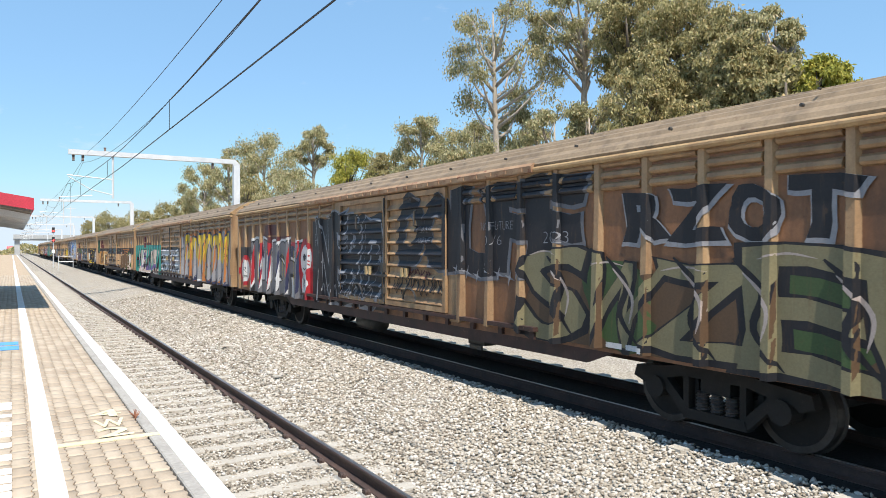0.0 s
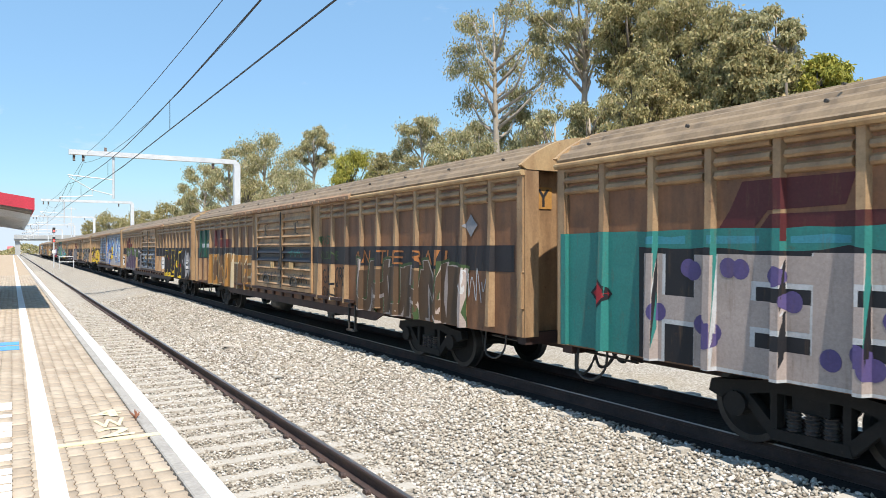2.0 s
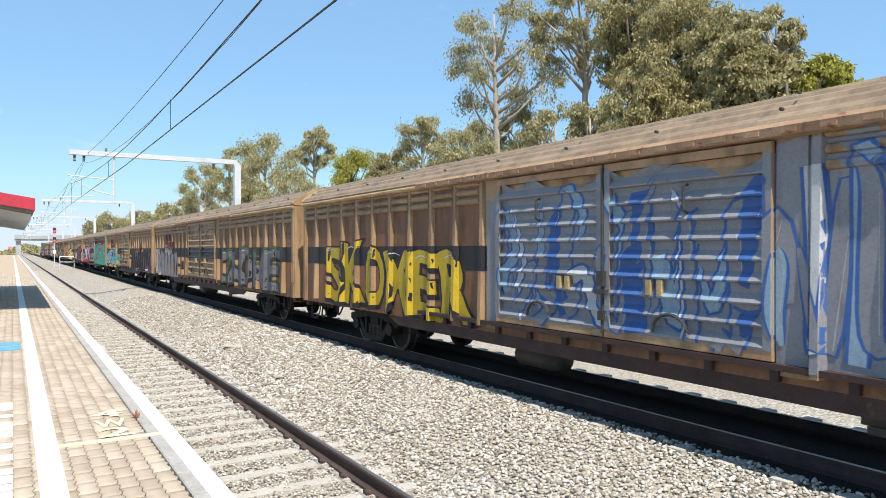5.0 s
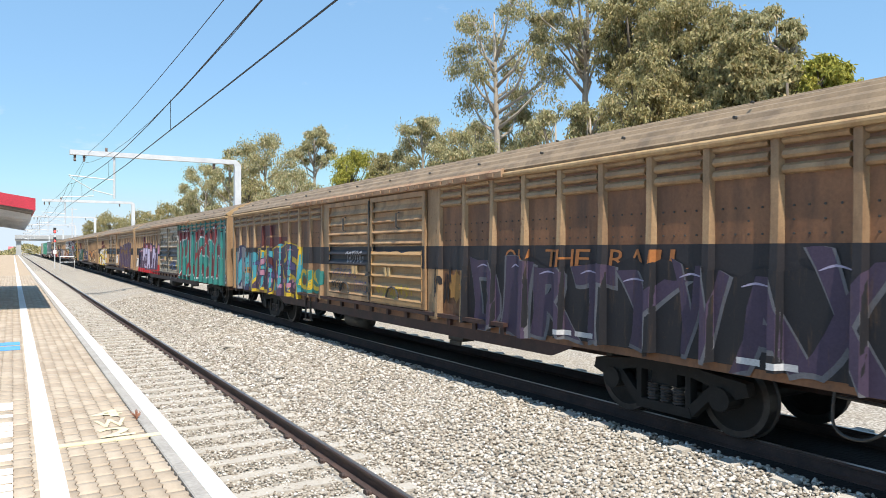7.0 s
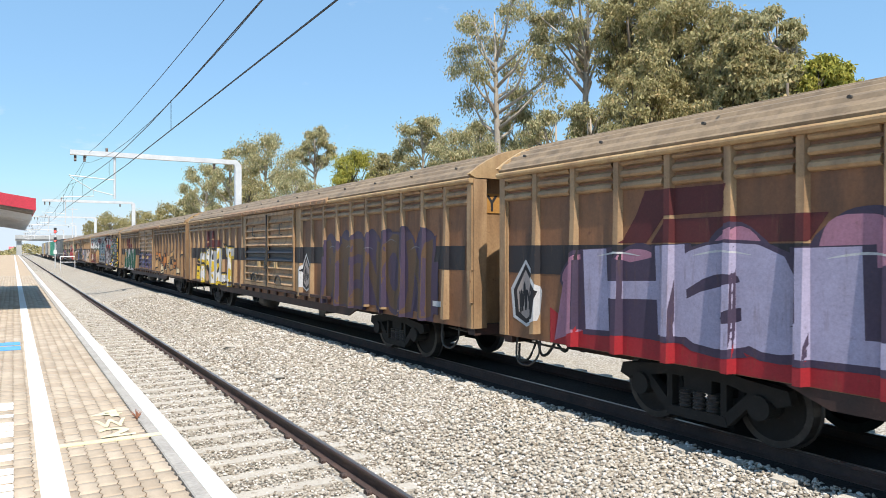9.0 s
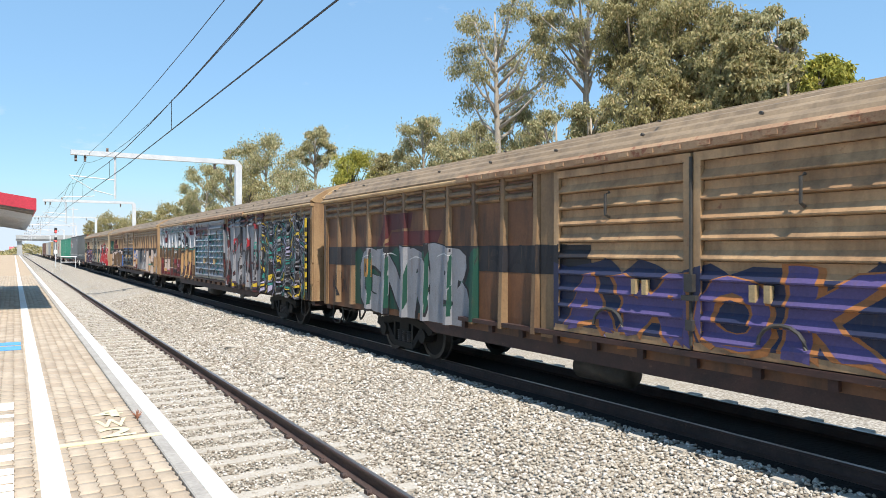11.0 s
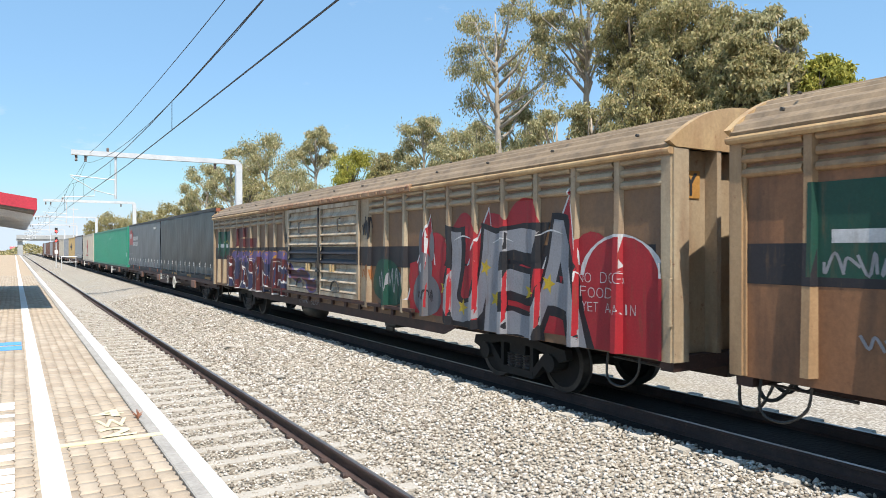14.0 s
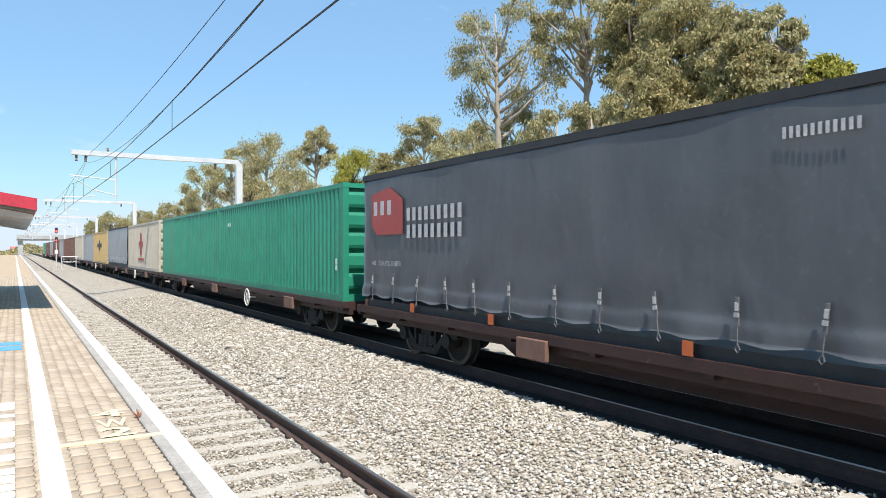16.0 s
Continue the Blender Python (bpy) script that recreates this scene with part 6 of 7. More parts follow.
    a.word("OLDLANE", 14.1, 1.95, 15.2, 2.15, "green", None, 0.0, 0, 0.06)
    a.word("GALORE", 14.2, 1.35, 15.75, 1.75, "black", None, 0.0, 0, 0.16)
    a.word("SAINT", 14.2, 1.0, 15.2, 1.3, "black", None, 0.0, 0, 0.16)
    a.group("painted_words", "faded orange words on the black band")
    a.word("ON THE RAIL", 16.2, 1.9, 20.4, 2.18, "orange", None, 0.0, 0, 0.02, 0.15)
    a.group("painted_lettering", "green and cream outlined bubble letters")
    a.rect(16.4, 0.98, 20.6, 1.75, "dirt", 0.12)
    a.word("UHUHNI", 16.3, 0.92, 20.8, 1.85, "dirt", "bone", 0.04, 0.03, 0.06, glow="green", wide=0.95)
    a.star(20.9, 2.6, 0.2, "silver", 4, 0, 0.65)
    a.tag(20.6, 1.3, 0.8, 0.6, "white", 4, 0.02)
    a.stencil(14.9, 0.98)

    a = ARTS[3]
    a.band()
    a.logo(2.3)
    a.shield(0.35, 1.02)
    a.group("painted_lettering", "mauve-grey letters over a green cloud")
    a.rect(2.0, 1.7, 6.8, 2.25, "green", 0.12)
    a.rect(2.1, 0.9, 6.7, 1.85, "purple", 0.1)
    a.word("BELT", 2.05, 0.95, 6.65, 2.08, "grey", "purple", 0.06, 0.05, 0.05, light="lilac", wide=0.95)
    a.word("ILL", 6.9, 1.9, 8.4, 2.3, "black", None, 0.01, 0, 0.02, 0.2)
    a.group("tag", "white marker scrawls")
    for k in range(5):
        a.blob(7.55 + 0.28 * k, 1.6 - 0.1 * (k % 2), 0.13, 0.5, "grey", 0.15)
    a.tag(7.5, 1.3, 0.8, 0.5, "white", 5)
    a.tag(7.5, 1.95, 1.0, 0.2, "silver", 5)
    a.group("painted_lettering", "black and silver lettering over the lower doors")
    a.rect(8.82, 1.06, 13.58, 2.26, "black")
    a.rect(8.9, 1.1, 13.5, 1.95, "silver", 0.06)
    a.wild(8.9, 1.08, 13.4, 1.8, ["black", "grey", "black", "navy"], "grey", 12, 0.24, 0.02, "silver")
    a.group("painted_lettering", "black and yellow snaking letters with red stars")
    a.blob(15.45, 1.5, 0.5, 0.4, "white", 0.03)
    a.word("BIMBO", 15.1, 1.38, 15.85, 1.6, "black", None, 0.0, 0, 0.06)
    a.rect(15.95, 0.88, 20.9, 2.05, "black", 0.12)
    a.word("CUSH!", 16.0, 0.98, 20.6, 2.08, "black", "yellow", 0.02, 0.045, 0.03, wide=0.9)
    for k in range(9):
        a.star(16.3 + k * 0.52, 1.15 + 0.5 * (k % 3) * 0.6, 0.14, "red", 5, 0.2 * k)
    for p in (16.4, 17.3, 18.2, 19.4):
        a.line([(p, 1.95), (p - 0.12, 1.5), (p + 0.1, 1.05), (p + 0.4, 1.0)], 0.09, "yellow", True)
    a.group("painted_figure_shape", "white rounded cartoon shape with black outline")
    a.blob(21.3, 1.55, 0.64, 0.74, "black", 0.05)
    a.blob(21.3, 1.55, 0.57, 0.67, "silver", 0.05)
    a.word("OX", 20.95, 1.35, 21.65, 1.7, "white", "black", 0.05, 0.04, 0.05)

    a = ARTS[4]
    a.band(0.2, 13)
    a.group("painted_lettering", "yellow and white letters on brown")
    a.word("SKOMER", 1.5, 1.0, 8.0, 2.2, "yellow", "black", 0.04, 0.05, light="white")
    a.group("painted_lettering", "blue, white and silver scribbled wild-style covering the side")
    a.rect(8.5, 1.0, 22.1, 3.1, "silver", 0.15)
    a.rect(13.6, 1.0, 22.1, 3.3, "silver", 0.05)
    a.wild(8.8, 1.0, 22.0, 3.2, ["silver", "sky", "white", "silver", "sky", "silver", "blue"], "blue", 60, 0.2, 0.04, "white")
    a.wild(15.5, 1.0, 17.5, 2.6, ["yellow"], "navy", 4, 0.2)

    a = ARTS[5]
    a.band()
    a.logo(2.9)
    a.group("painted_lettering", "silver, grey and orange jagged letters")
    for k in range(7):
        a.poly([(1.5 + k * 0.66, 1.9), (1.7 + k * 0.66, 2.42 - 0.08 * (k % 3)), (1.95 + k * 0.66, 1.9)], "silver")
    a.rect(0.2, 0.9, 6.0, 2.05, "grey", 0.1)
    a.rect(0.2, 1.0, 1.4, 2.15, "silver", 0.1)
    a.word("EHT", 0.35, 0.95, 4.6, 2.1, "silver", "black", 0.04, 0.06, 0.06, light="white", wide=0.95)
    a.poly([(4.4, 0.88), (4.9, 2.0), (5.5, 2.15), (6.0, 1.6), (6.1, 0.88)], "black")
    a.poly([(4.5, 0.88), (4.98, 1.93), (5.5, 2.05), (5.9, 1.55), (6.0, 0.88)], "grey")
    for k in range(5):
        a.blob(4.75 + 0.22 * k, 1.2 + 0.12 * (k % 2), 0.2, 0.16, "orange", 0.1)
    a.star(5.35, 1.72, 0.2, "black", 5)
    a.poly([(5.95, 0.9), (6.9, 0.9), (6.5, 1.3), (6.35, 2.0), (6.0, 1.7)], "silver")
    a.group("painted_words", "black slanted words on bare brown steel")
    a.word("RAIL", 6.1, 1.88, 7.6, 2.26, "black", None, 0.005, 0, 0.02, 0.2)
    a.tag(6.5, 1.35, 0.35, 0.25, "black", 3)
    a.word("FELIX", 6.95, 1.3, 8.4, 1.7, "black", None, -0.02, 0, 0.1, 0.1)
    a.group("painted_lettering", "grey and green faded lettering")
    a.word("GNOME", 14.4, 1.0, 21.0, 2.1, "grey", "black", 0.05, 0.05, 0.08, glow="green", light="bone")

    a = ARTS[6]
    a.band()
    a.logo(3.0)
    a.group("painted_lettering", "silver letters with green dots")
    a.rect(0.25, 0.98, 2.3, 2.1, "aqua", 0.08)
    a.word("KPA", 0.4, 1.0, 2.2, 2.1, "silver", "navy", 0.06, 0.06, 0.08, two="teal")
    a.rect(1.35, 1.42, 2.05, 1.62, "gold")
    a.rect(1.42, 1.48, 1.98, 1.56, "black")
    a.group("painted_lettering", "purple wild-style letters on aqua with yellow and pink")
    a.rect(2.3, 0.98, 6.9, 2.2, "aqua", 0.18)
    for k in range(9):
        a.star(2.5 + 0.5 * k, 1.3 + 0.35 * (k % 3), 0.34, "yellow", 4, 0.4 * k)
    a.word("AUTE", 2.6, 1.0, 6.6, 2.1, "purple", "yellow", 0.07, 0.05, 0.12, two="pink", light="pink")
    a.wild(2.6, 1.1, 6.4, 2.0, ["violet", "pink", "purple", "maroon"], "navy", 9, 0.14, 0.03)
    a.word("CUS", 6.7, 1.15, 8.2, 1.65, "yellow", "teal", 0.03, 0.06)
    a.blob(8.2, 1.5, 0.3, 0.24, "teal")
    a.group("tag", "violet, white and black scrawls on the doors")
    a.word("GOTOG", 9.9, 1.9, 10.8, 2.16, "silver", None, 0.02, 0, 0.08)
    a.word("GOTOG", 9.2, 1.55, 10.4, 1.75, "violet", None, -0.02, 0, 0.1)
    a.word("GOTOG", 10.3, 1.25, 11.0, 1.5, "violet", None, -0.02, 0, 0.1)
    a.tag(9.0, 1.25, 0.7, 0.25, "black", 4)
    a.rect(11.3, 1.1, 13.5, 2.15, "tan", 0.03)
    a.tag(11.5, 1.2, 1.5, 0.3, "yellow", 6)
    a.group("painted_words", "orange words on the black band")
    a.word("ON THE RAIL", 16.0, 1.95, 19.6, 2.2, "orange", None, 0.0, 0, 0.02, 0.15)
    a.group("painted_lettering", "dark mauve wild-style letters on black")
    a.star(14.6, 1.55, 0.3, "gold", 8, 0, 0.7)
    a.rect(14.9, 0.95, 22.0, 2.0, "black", 0.12)
    a.word("DIRTYWAX", 15.1, 1.0, 21.8, 1.95, "purple", "grey", 0.05, 0.02, 0.16, light="lilac")
    a.tag(13.9, 1.2, 0.5, 0.7, "black", 4)
    a.stencil(17.3, 1.0)
    a.stencil(20.2, 0.98)

    a = ARTS[7]
    a.band(0.2, 13.6)
    a.logo(2.6)
    a.shield(0.3, 1.05)
    a.group("painted_lettering", "white and lilac rounded letters with a pink cloud over dark red")
    a.rect(1.2, 0.86, 8.6, 1.3, "red", 0.12)
    for p, z in ((1.9, 2.0), (2.9, 2.05), (4.3, 2.25), (5.6, 2.4), (7.0, 2.3), (8.1, 2.35)):
        a.blob(p, z - 0.15, 0.44, 0.36, "purple", 0.08)
        a.blob(p, z - 0.15, 0.39, 0.31, "pink", 0.08)
    a.poly([(1.3, 0.9), (1.5, 1.8), (2.0, 1.95), (2.2, 1.2)], "pink")
    a.rect(1.75, 1.1, 8.3, 2.1, "purple", 0.1)
    a.word("HaLM", 2.0, 1.2, 8.2, 2.2, "lilac", "purple", 0.07, 0.06, 0.03, light="white", wide=0.96)
    a.group("tag", "black and blue scrawls on the cream doors")
    a.tag(8.9, 2.4, 1.7, 0.3, "black", 8)
    a.tag(11.8, 2.5, 1.2, 0.45, "black", 7)
    a.tag(9.0, 1.93, 1.7, 0.22, "grey", 7)
    a.tag(11.7, 1.93, 1.7, 0.22, "grey", 7)
    a.word("KATCH", 11.6, 1.25, 12.9, 1.6, "blue", None, 0.03, 0, 0.1)
    a.tag(13.0, 1.35, 0.5, 0.25, "yellow", 3)
    a.tag(9.4, 1.6, 0.7, 0.16, "red", 4)
    a.tag(9.2, 1.2, 1.5, 0.25, "black", 6)
    a.tag(11.3, 0.75, 1.8, 0.16, "silver", 8, 0.018)
    a.group("painted_backdrop", "teal painted side from eaves to sill")
    a.rect(13.56, 0.86, 22.2, 3.38, "teal")
    a.group("painted_lettering", "deep red flared letters rimmed in black and white")
    a.word("FLESH", 13.75, 1.12, 22.1, 2.92, "crimson", "white", 0.05, 0.03, 0.07, 0.0, glow="black", wide=0.95)
    for p in (14.2, 15.9, 17.6, 19.2, 20.9):
        a.line([(p, 1.25), (p + 0.3, 1.1), (p + 0.5, 1.3), (p + 0.35, 1.45)], 0.05, "white", True)
        a.line([(p + 0.15, 2.95), (p + 0.6, 2.85), (p + 1.0, 2.98)], 0.05, "black", True)

    a = ARTS[8]
    a.band()
    a.logo(2.8)
    a.group("painted_lettering", "yellow and white dripping letters")
    a.word("SWILT", 1.8, 1.0, 7.2, 2.15, "white", "yellow", 0.04, 0.05, 0.1, glow="black")
    a.shield(14.05, 1.1)
    a.group("painted_lettering", "dark mauve faded rounded letters")
    for k in range(7):
        a.blob(16.2 + 0.75 * k, 2.2, 0.42, 0.4, "purple", 0.1)
    a.rect(15.6, 1.0, 21.2, 2.05, "purple", 0.12)
    a.word("MENON", 15.8, 1.05, 21.0, 2.3, "dirt", "purple", 0.06, 0.05, 0.08, light="grey")
    a.rect(21.0, 1.15, 21.4, 1.25, "white")
    a.tag(9.2, 1.2, 1.3, 0.3, "black", 5)

    a = ARTS[9]
    a.band(0.2, 9.5)
    a.logo(2.9)
    a.group("painted_lettering", "silver bubble letters with black rims on a dark green shadow")
    a.rect(1.8, 0.98, 6.8, 2.15, "sign", 0.12)
    a.word("GNRB", 2.1, 0.95, 6.4, 2.12, "silver", "black", 0.1, 0.04, 0.04, light="white", wide=1.0)
    a.rect(2.25, 1.6, 2.65, 2.0, "gold")
    a.blob(2.45, 1.8, 0.13, 0.13, "black", 0.01)
    a.tag(0.5, 1.1, 0.8, 0.6, "black", 5)
    a.group("painted_words", "black slanted words on bare brown steel")
    a.word("RAIL", 7.0, 1.86, 9.4, 2.26, "black", None, 0.005, 0, 0.02, 0.2)
    a.group("painted_lettering", "purple and orange letters across the doors")
    a.rect(8.8, 1.06, 13.5, 2.0, "navy", 0.1)
    a.word("AMOK", 8.9, 1.1, 13.4, 1.9, "violet", "orange", 0.05, 0.05, 0.1)
    a.group("painted_lettering", "orange and tan wild-style letters")
    a.wild(14.3, 1.0, 21.5, 2.2, ["orange", "tan", "cream"], "black", 20, 0.24, 0.05)

    a = ARTS[10]
    a.group("painted_cloud", "white painted cloud with black and teal outlines along the upper side")
    a.rect(0.1, 1.8, 8.4, 2.32, "dirt", 0.08)
    a.rect(0.1, 2.3, 8.45, 3.36, "white", 0.06)
    for k in range(5):
        a.blob(0.9 + 1.75 * k, 2.4, 0.85, 0.14, "white", 0.1)
        a.line([(0.1 + 1.75 * k, 2.42), (0.5 + 1.75 * k, 2.26), (1.3 + 1.75 * k, 2.27), (1.8 + 1.75 * k, 2.44)], 0.06, "black")
        a.line([(0.1 + 1.75 * k, 2.36), (0.5 + 1.75 * k, 2.2), (1.3 + 1.75 * k, 2.21), (1.8 + 1.75 * k, 2.38)], 0.05, "teal")
    for k in range(8):
        a.line([(0.3 + k, 2.85), (0.6 + k, 3.1 + 0.1 * (k % 2)), (0.9 + k, 3.05), (1.15 + k, 2.8)], 0.05, "black")
        a.blob(0.8 + k * 1.05, 3.1, 0.45, 0.2, "silver")
        a.line([(0.3 + k, 2.95), (0.7 + k, 3.2), (1.1 + k, 2.95)], 0.06, "teal")
    a.blob(1.3, 2.75, 0.22, 0.2, "crimson")
    for p, z in ((1.75, 2.85), (6.25, 2.95), (6.5, 2.6)):
        a.blob(p, z, 0.3, 0.32, "black", 0.06)
        a.blob(p, z, 0.26, 0.28, "crimson", 0.06)
        a.blob(p - 0.06, z + 0.06, 0.13, 0.14, "white", 0.06)
    a.blob(7.6, 3.0, 0.55, 0.2, "crimson")
    a.word("FIT MIZZY", 0.4, 2.4, 2.0, 2.65, "black", None, -0.02, 0, 0.1)
    a.word("FRUIT", 3.0, 2.45, 3.8, 2.7, "black", None, -0.02, 0, 0.1)
    a.word("DBAJ", 5.9, 2.4, 6.9, 2.7, "black", None, -0.02, 0, 0.1)
    a.word("1LOVE", 7.1, 2.35, 8.3, 2.6, "black", None, -0.02, 0, 0.1)
    a.rect(4.9, 2.2, 5.05, 3.0, "black")
    a.rect(4.7, 2.62, 5.25, 2.76, "black")
    a.group("painted_words", "white words on small painted ribbons")
    a.word("THE SHAPE", 0.3, 2.0, 1.8, 2.14, "white", None, 0, 0, 0.05)
    a.word("OF", 3.9, 1.95, 4.4, 2.12, "white", None, 0, 0, 0.05)
    a.word("JAZZ", 5.2, 1.95, 6.1, 2.12, "white", None, 0, 0, 0.05)
    a.word("TO", 7.6, 1.95, 8.1, 2.12, "white", None, 0, 0, 0.05)
    a.group("painted_lettering", "dull red, pink and tan blocks and letters along the lower side")
    a.rect(0.2, 0.95, 8.4, 1.75, "maroon", 0.1)
    
    for k in range(80):
        g = a.rng.uniform
        p, z = g(0.4, 5.0), g(1.0, 1.7)
        a.rect(p, z, p + g(0.1, 0.28), z + g(0.07, 0.2), ("dirt", "pink", "maroon", "dirt", "tan", "black", "crimson")[k % 7])
    a.word("FILE", 1.6, 1.3, 3.9, 1.8, "dirt", "bone", 0.0, 0.03, 0.1)
    a.blob(4.7, 1.45, 0.3, 0.34, "bone")
    a.blob(4.7, 1.45, 0.14, 0.16, "maroon")
    a.rect(5.4, 0.95, 8.4, 2.1, "tan", 0.1)
    a.word("RAIL", 5.7, 1.74, 8.3, 2.12, "black", None, 0.01, 0, 0.04, 0.15)
    a.wild(4.6, 0.95, 8.4, 1.62, ["dirt", "pink", "maroon", "grey"], "black", 13, 0.16, 0.04)
    a.group("painted_lettering", "teal, white and red swirling paint over both doors")
    a.rect(8.76, 1.06, 13.54, 3.28, "silver")
    a.rect(8.9, 2.75, 11.0, 3.2, "maroon", 0.1)
    a.wild(8.8, 1.1, 13.5, 3.2, ["teal", "white", "sky", "teal"], "navy", 26, 0.12, 0.03)
    a.group("painted_lettering", "grey and red swirling letters with teal")
    a.rect(13.55, 0.87, 18.0, 2.98, "grey", 0.04)
    a.rect(13.7, 2.86, 18.0, 3.0, "red", 0.04)
    a.wild(13.6, 1.0, 17.9, 2.9, ["maroon", "black", "silver", "teal"], "black", 26, 0.13, 0.04)
    a.word("NEKU", 13.6, 1.05, 17.95, 2.85, "silver", "black", 0.06, 0.07, 0.1, glow="maroon", wide=0.95)
    for k in range(9):
        p = 13.9 + 0.47 * k
        a.line([(p, 1.1 + 0.5 * (k % 3)), (p + 0.3, 1.3 + 0.5 * (k % 3)), (p + 0.35, 1.7 + 0.4 * (k % 3)), (p + 0.1, 1.75 + 0.4 * (k % 3)), (p + 0.08, 1.55 + 0.4 * (k % 3))], 0.09, ("maroon", "black", "red")[k % 3], True)
    for k in range(12):
        a.blob(13.9 + k * 0.5, 0.98 + 0.1 * (k % 2), 0.14, 0.12, "purple", 0.02)
        a.blob(13.9 + k * 0.5, 0.98 + 0.1 * (k % 2), 0.08, 0.07, "yellow", 0.02)
    a.group("painted_pattern", "dense black, white, teal and yellow zebra pattern")
    a.rect(17.95, 0.88, 22.2, 3.02, "black", 0.02)
    for i in range(27):
        for j in range(15):
            g = a.rng.uniform
            p, z = 18.06 + i * 0.155 + g(-0.05, 0.05), 0.98 + j * 0.138 + g(-0.05, 0.05)
            t = 3.2 * noise.noise((p * 0.8, z * 0.8, 4.0)) + 1.1 * ((i // 4 + j // 3) % 3) + g(-0.35, 0.35)
            l = g(0.12, 0.24)
            c, q = math.cos(t), math.sin(t)
            a.line([(p - l * c, z - l * q), (p - g(-0.05, 0.05) * q, z + g(-0.05, 0.05) * c), (p + l * c, z + l * q)], g(0.06, 0.1), "black")
            a.line([(p - l * c, z - l * q), (p - g(-0.05, 0.05) * q, z + g(-0.05, 0.05) * c), (p + l * c, z + l * q)], g(0.04, 0.07), a.rng.choice(("silver", "lilac", "silver", "teal", "yellow", "grey", "teal", "grey")), True)
    a.rect(22.1, 0.9, 22.2, 3.02, "yellow")

    a = ARTS[11]
    a.band()
    a.logo(3.1)
    a.sign(0.9)
    a.tag(1.0, 1.95, 0.9, 0.25, "silver", 5)
    a.group("painted_lettering", "bone and lilac faded block letters with black edges")
    a.rect(2.7, 1.0, 8.4, 1.95, "dirt", 0.05)
    a.word("MTWO", 2.5, 0.98, 8.4, 2.1, "bone", "black", 0.03, 0.05, 0.06, two="grey", light="lilac")
    a.poly([(7.9, 1.0), (8.6, 1.0), (8.6, 1.9), (8.2, 1.7)], "blue")
    a.tag(1.4, 1.2, 1.0, 0.3, "silver", 5)
    a.group("painted_lettering", "black fill with white outlines on the lower doors")
    a.rect(8.76, 1.06, 13.54, 2.28, "black")
    a.rect(8.76, 2.22, 13.54, 2.30, "blue")
    for k in range(6):
        a.line([(9.0 + k * 0.75, 1.15), (9.0 + k * 0.75, 1.6), (9.5 + k * 0.75, 1.75), (9.55 + k * 0.75, 2.15)], 0.05, "silver")
        a.rect(9.3 + k * 0.7, 1.5, 9.6 + k * 0.7, 1.75, "bone")
    a.group("painted_lettering", "pale washed-out lettering with blue edges")
    a.word("ALE", 13.7, 1.75, 15.4, 2.15, "bone", "blue", 0.04, 0.05, 0.08)
    a.word("22", 13.9, 1.15, 14.9, 1.65, "bone", "maroon", 0.05, 0.04, 0.05)
    a.rect(15.4, 1.0, 18.3, 2.15, "grey", 0.06)
    a.tag(15.5, 1.3, 1.0, 0.8, "teal", 5)
    a.tag(16.6, 1.2, 1.0, 0.8, "black", 5)
    a.word("ON THE", 18.0, 1.9, 19.6, 2.18, "orange", None, 0, 0, 0.02, 0.15)
    a.word("SCOOBY", 17.7, 1.7, 19.2, 1.95, "white", None, -0.02, 0, 0.1)
    a.rect(17.4, 1.05, 18.8, 1.45, "silver", 0.03)
    a.word("GBAE", 17.6, 1.12, 18.6, 1.34, "teal", None, 0, 0)
    a.word("WWW", 17.6, 1.5, 18.7, 1.68, "black", None, 0, 0, 0.05)
    for p, r in ((19.3, 0.62), (20.65, 0.7)):
        a.blob(p, 1.52, r, 0.66, "bone", 0.03)
        a.blob(p + 0.1, 1.5, r * 0.22, 0.2, "dirt", 0.05)
    a.poly([(21.5, 1.9), (21.75, 2.2), (22.15, 2.2), (22.15, 0.9), (21.6, 0.9), (21.7, 1.6)], "bone")
    a.tag(19.4, 1.2, 0.7, 0.3, "teal", 4)
    a.tag(20.4, 1.2, 1.1, 0.35, "sign", 6)

    a = ARTS[12]
    a.band()
    a.logo(3.0)
    a.sign(0.6)
    a.group("painted_lettering", "red-brown letters with blue and white rims")
    a.rect(2.6, 0.9, 8.6, 1.95, "navy", 0.06)
    for k in range(12):
        a.blob(2.9 + 0.5 * k, 1.97, 0.33, 0.2, "gold", 0.06)
        a.blob(2.9 + 0.5 * k, 1.95, 0.32, 0.2, "violet", 0.06)
    a.word("RAYNE", 2.0, 0.93, 8.6, 1.92, "maroon", "white", 0.06, 0.03, 0.06, light="bone", wide=0.98)
    a.group("painted_arrow", "brown and blue zigzag arrow across the lower door")
    a.line([(8.6, 1.75), (9.5, 1.45), (10.0, 1.55), (10.6, 1.25), (11.0, 1.3)], 0.34, "violet")
    a.line([(8.6, 1.75), (9.5, 1.45), (10.0, 1.55), (10.6, 1.25), (11.0, 1.3)], 0.24, "maroon")
    a.group("tag", "black and white marker scrawls")
    a.tag(8.4, 2.35, 0.3, 0.55, "black", 2, 0.04)
    a.tag(13.75, 2.35, 0.4, 0.7, "black", 3, 0.045)
    a.word("PAWK SLOR", 9.6, 0.76, 11.1, 0.9, "silver", None, -0.02, 0, 0.06)
    a.tag(13.7, 1.5, 0.5, 0.4, "orange", 4)
    a.group("painted_creature_shape", "dark green patch with pale outlines")
    a.blob(14.95, 1.5, 0.7, 0.5, "sign", 0.1)
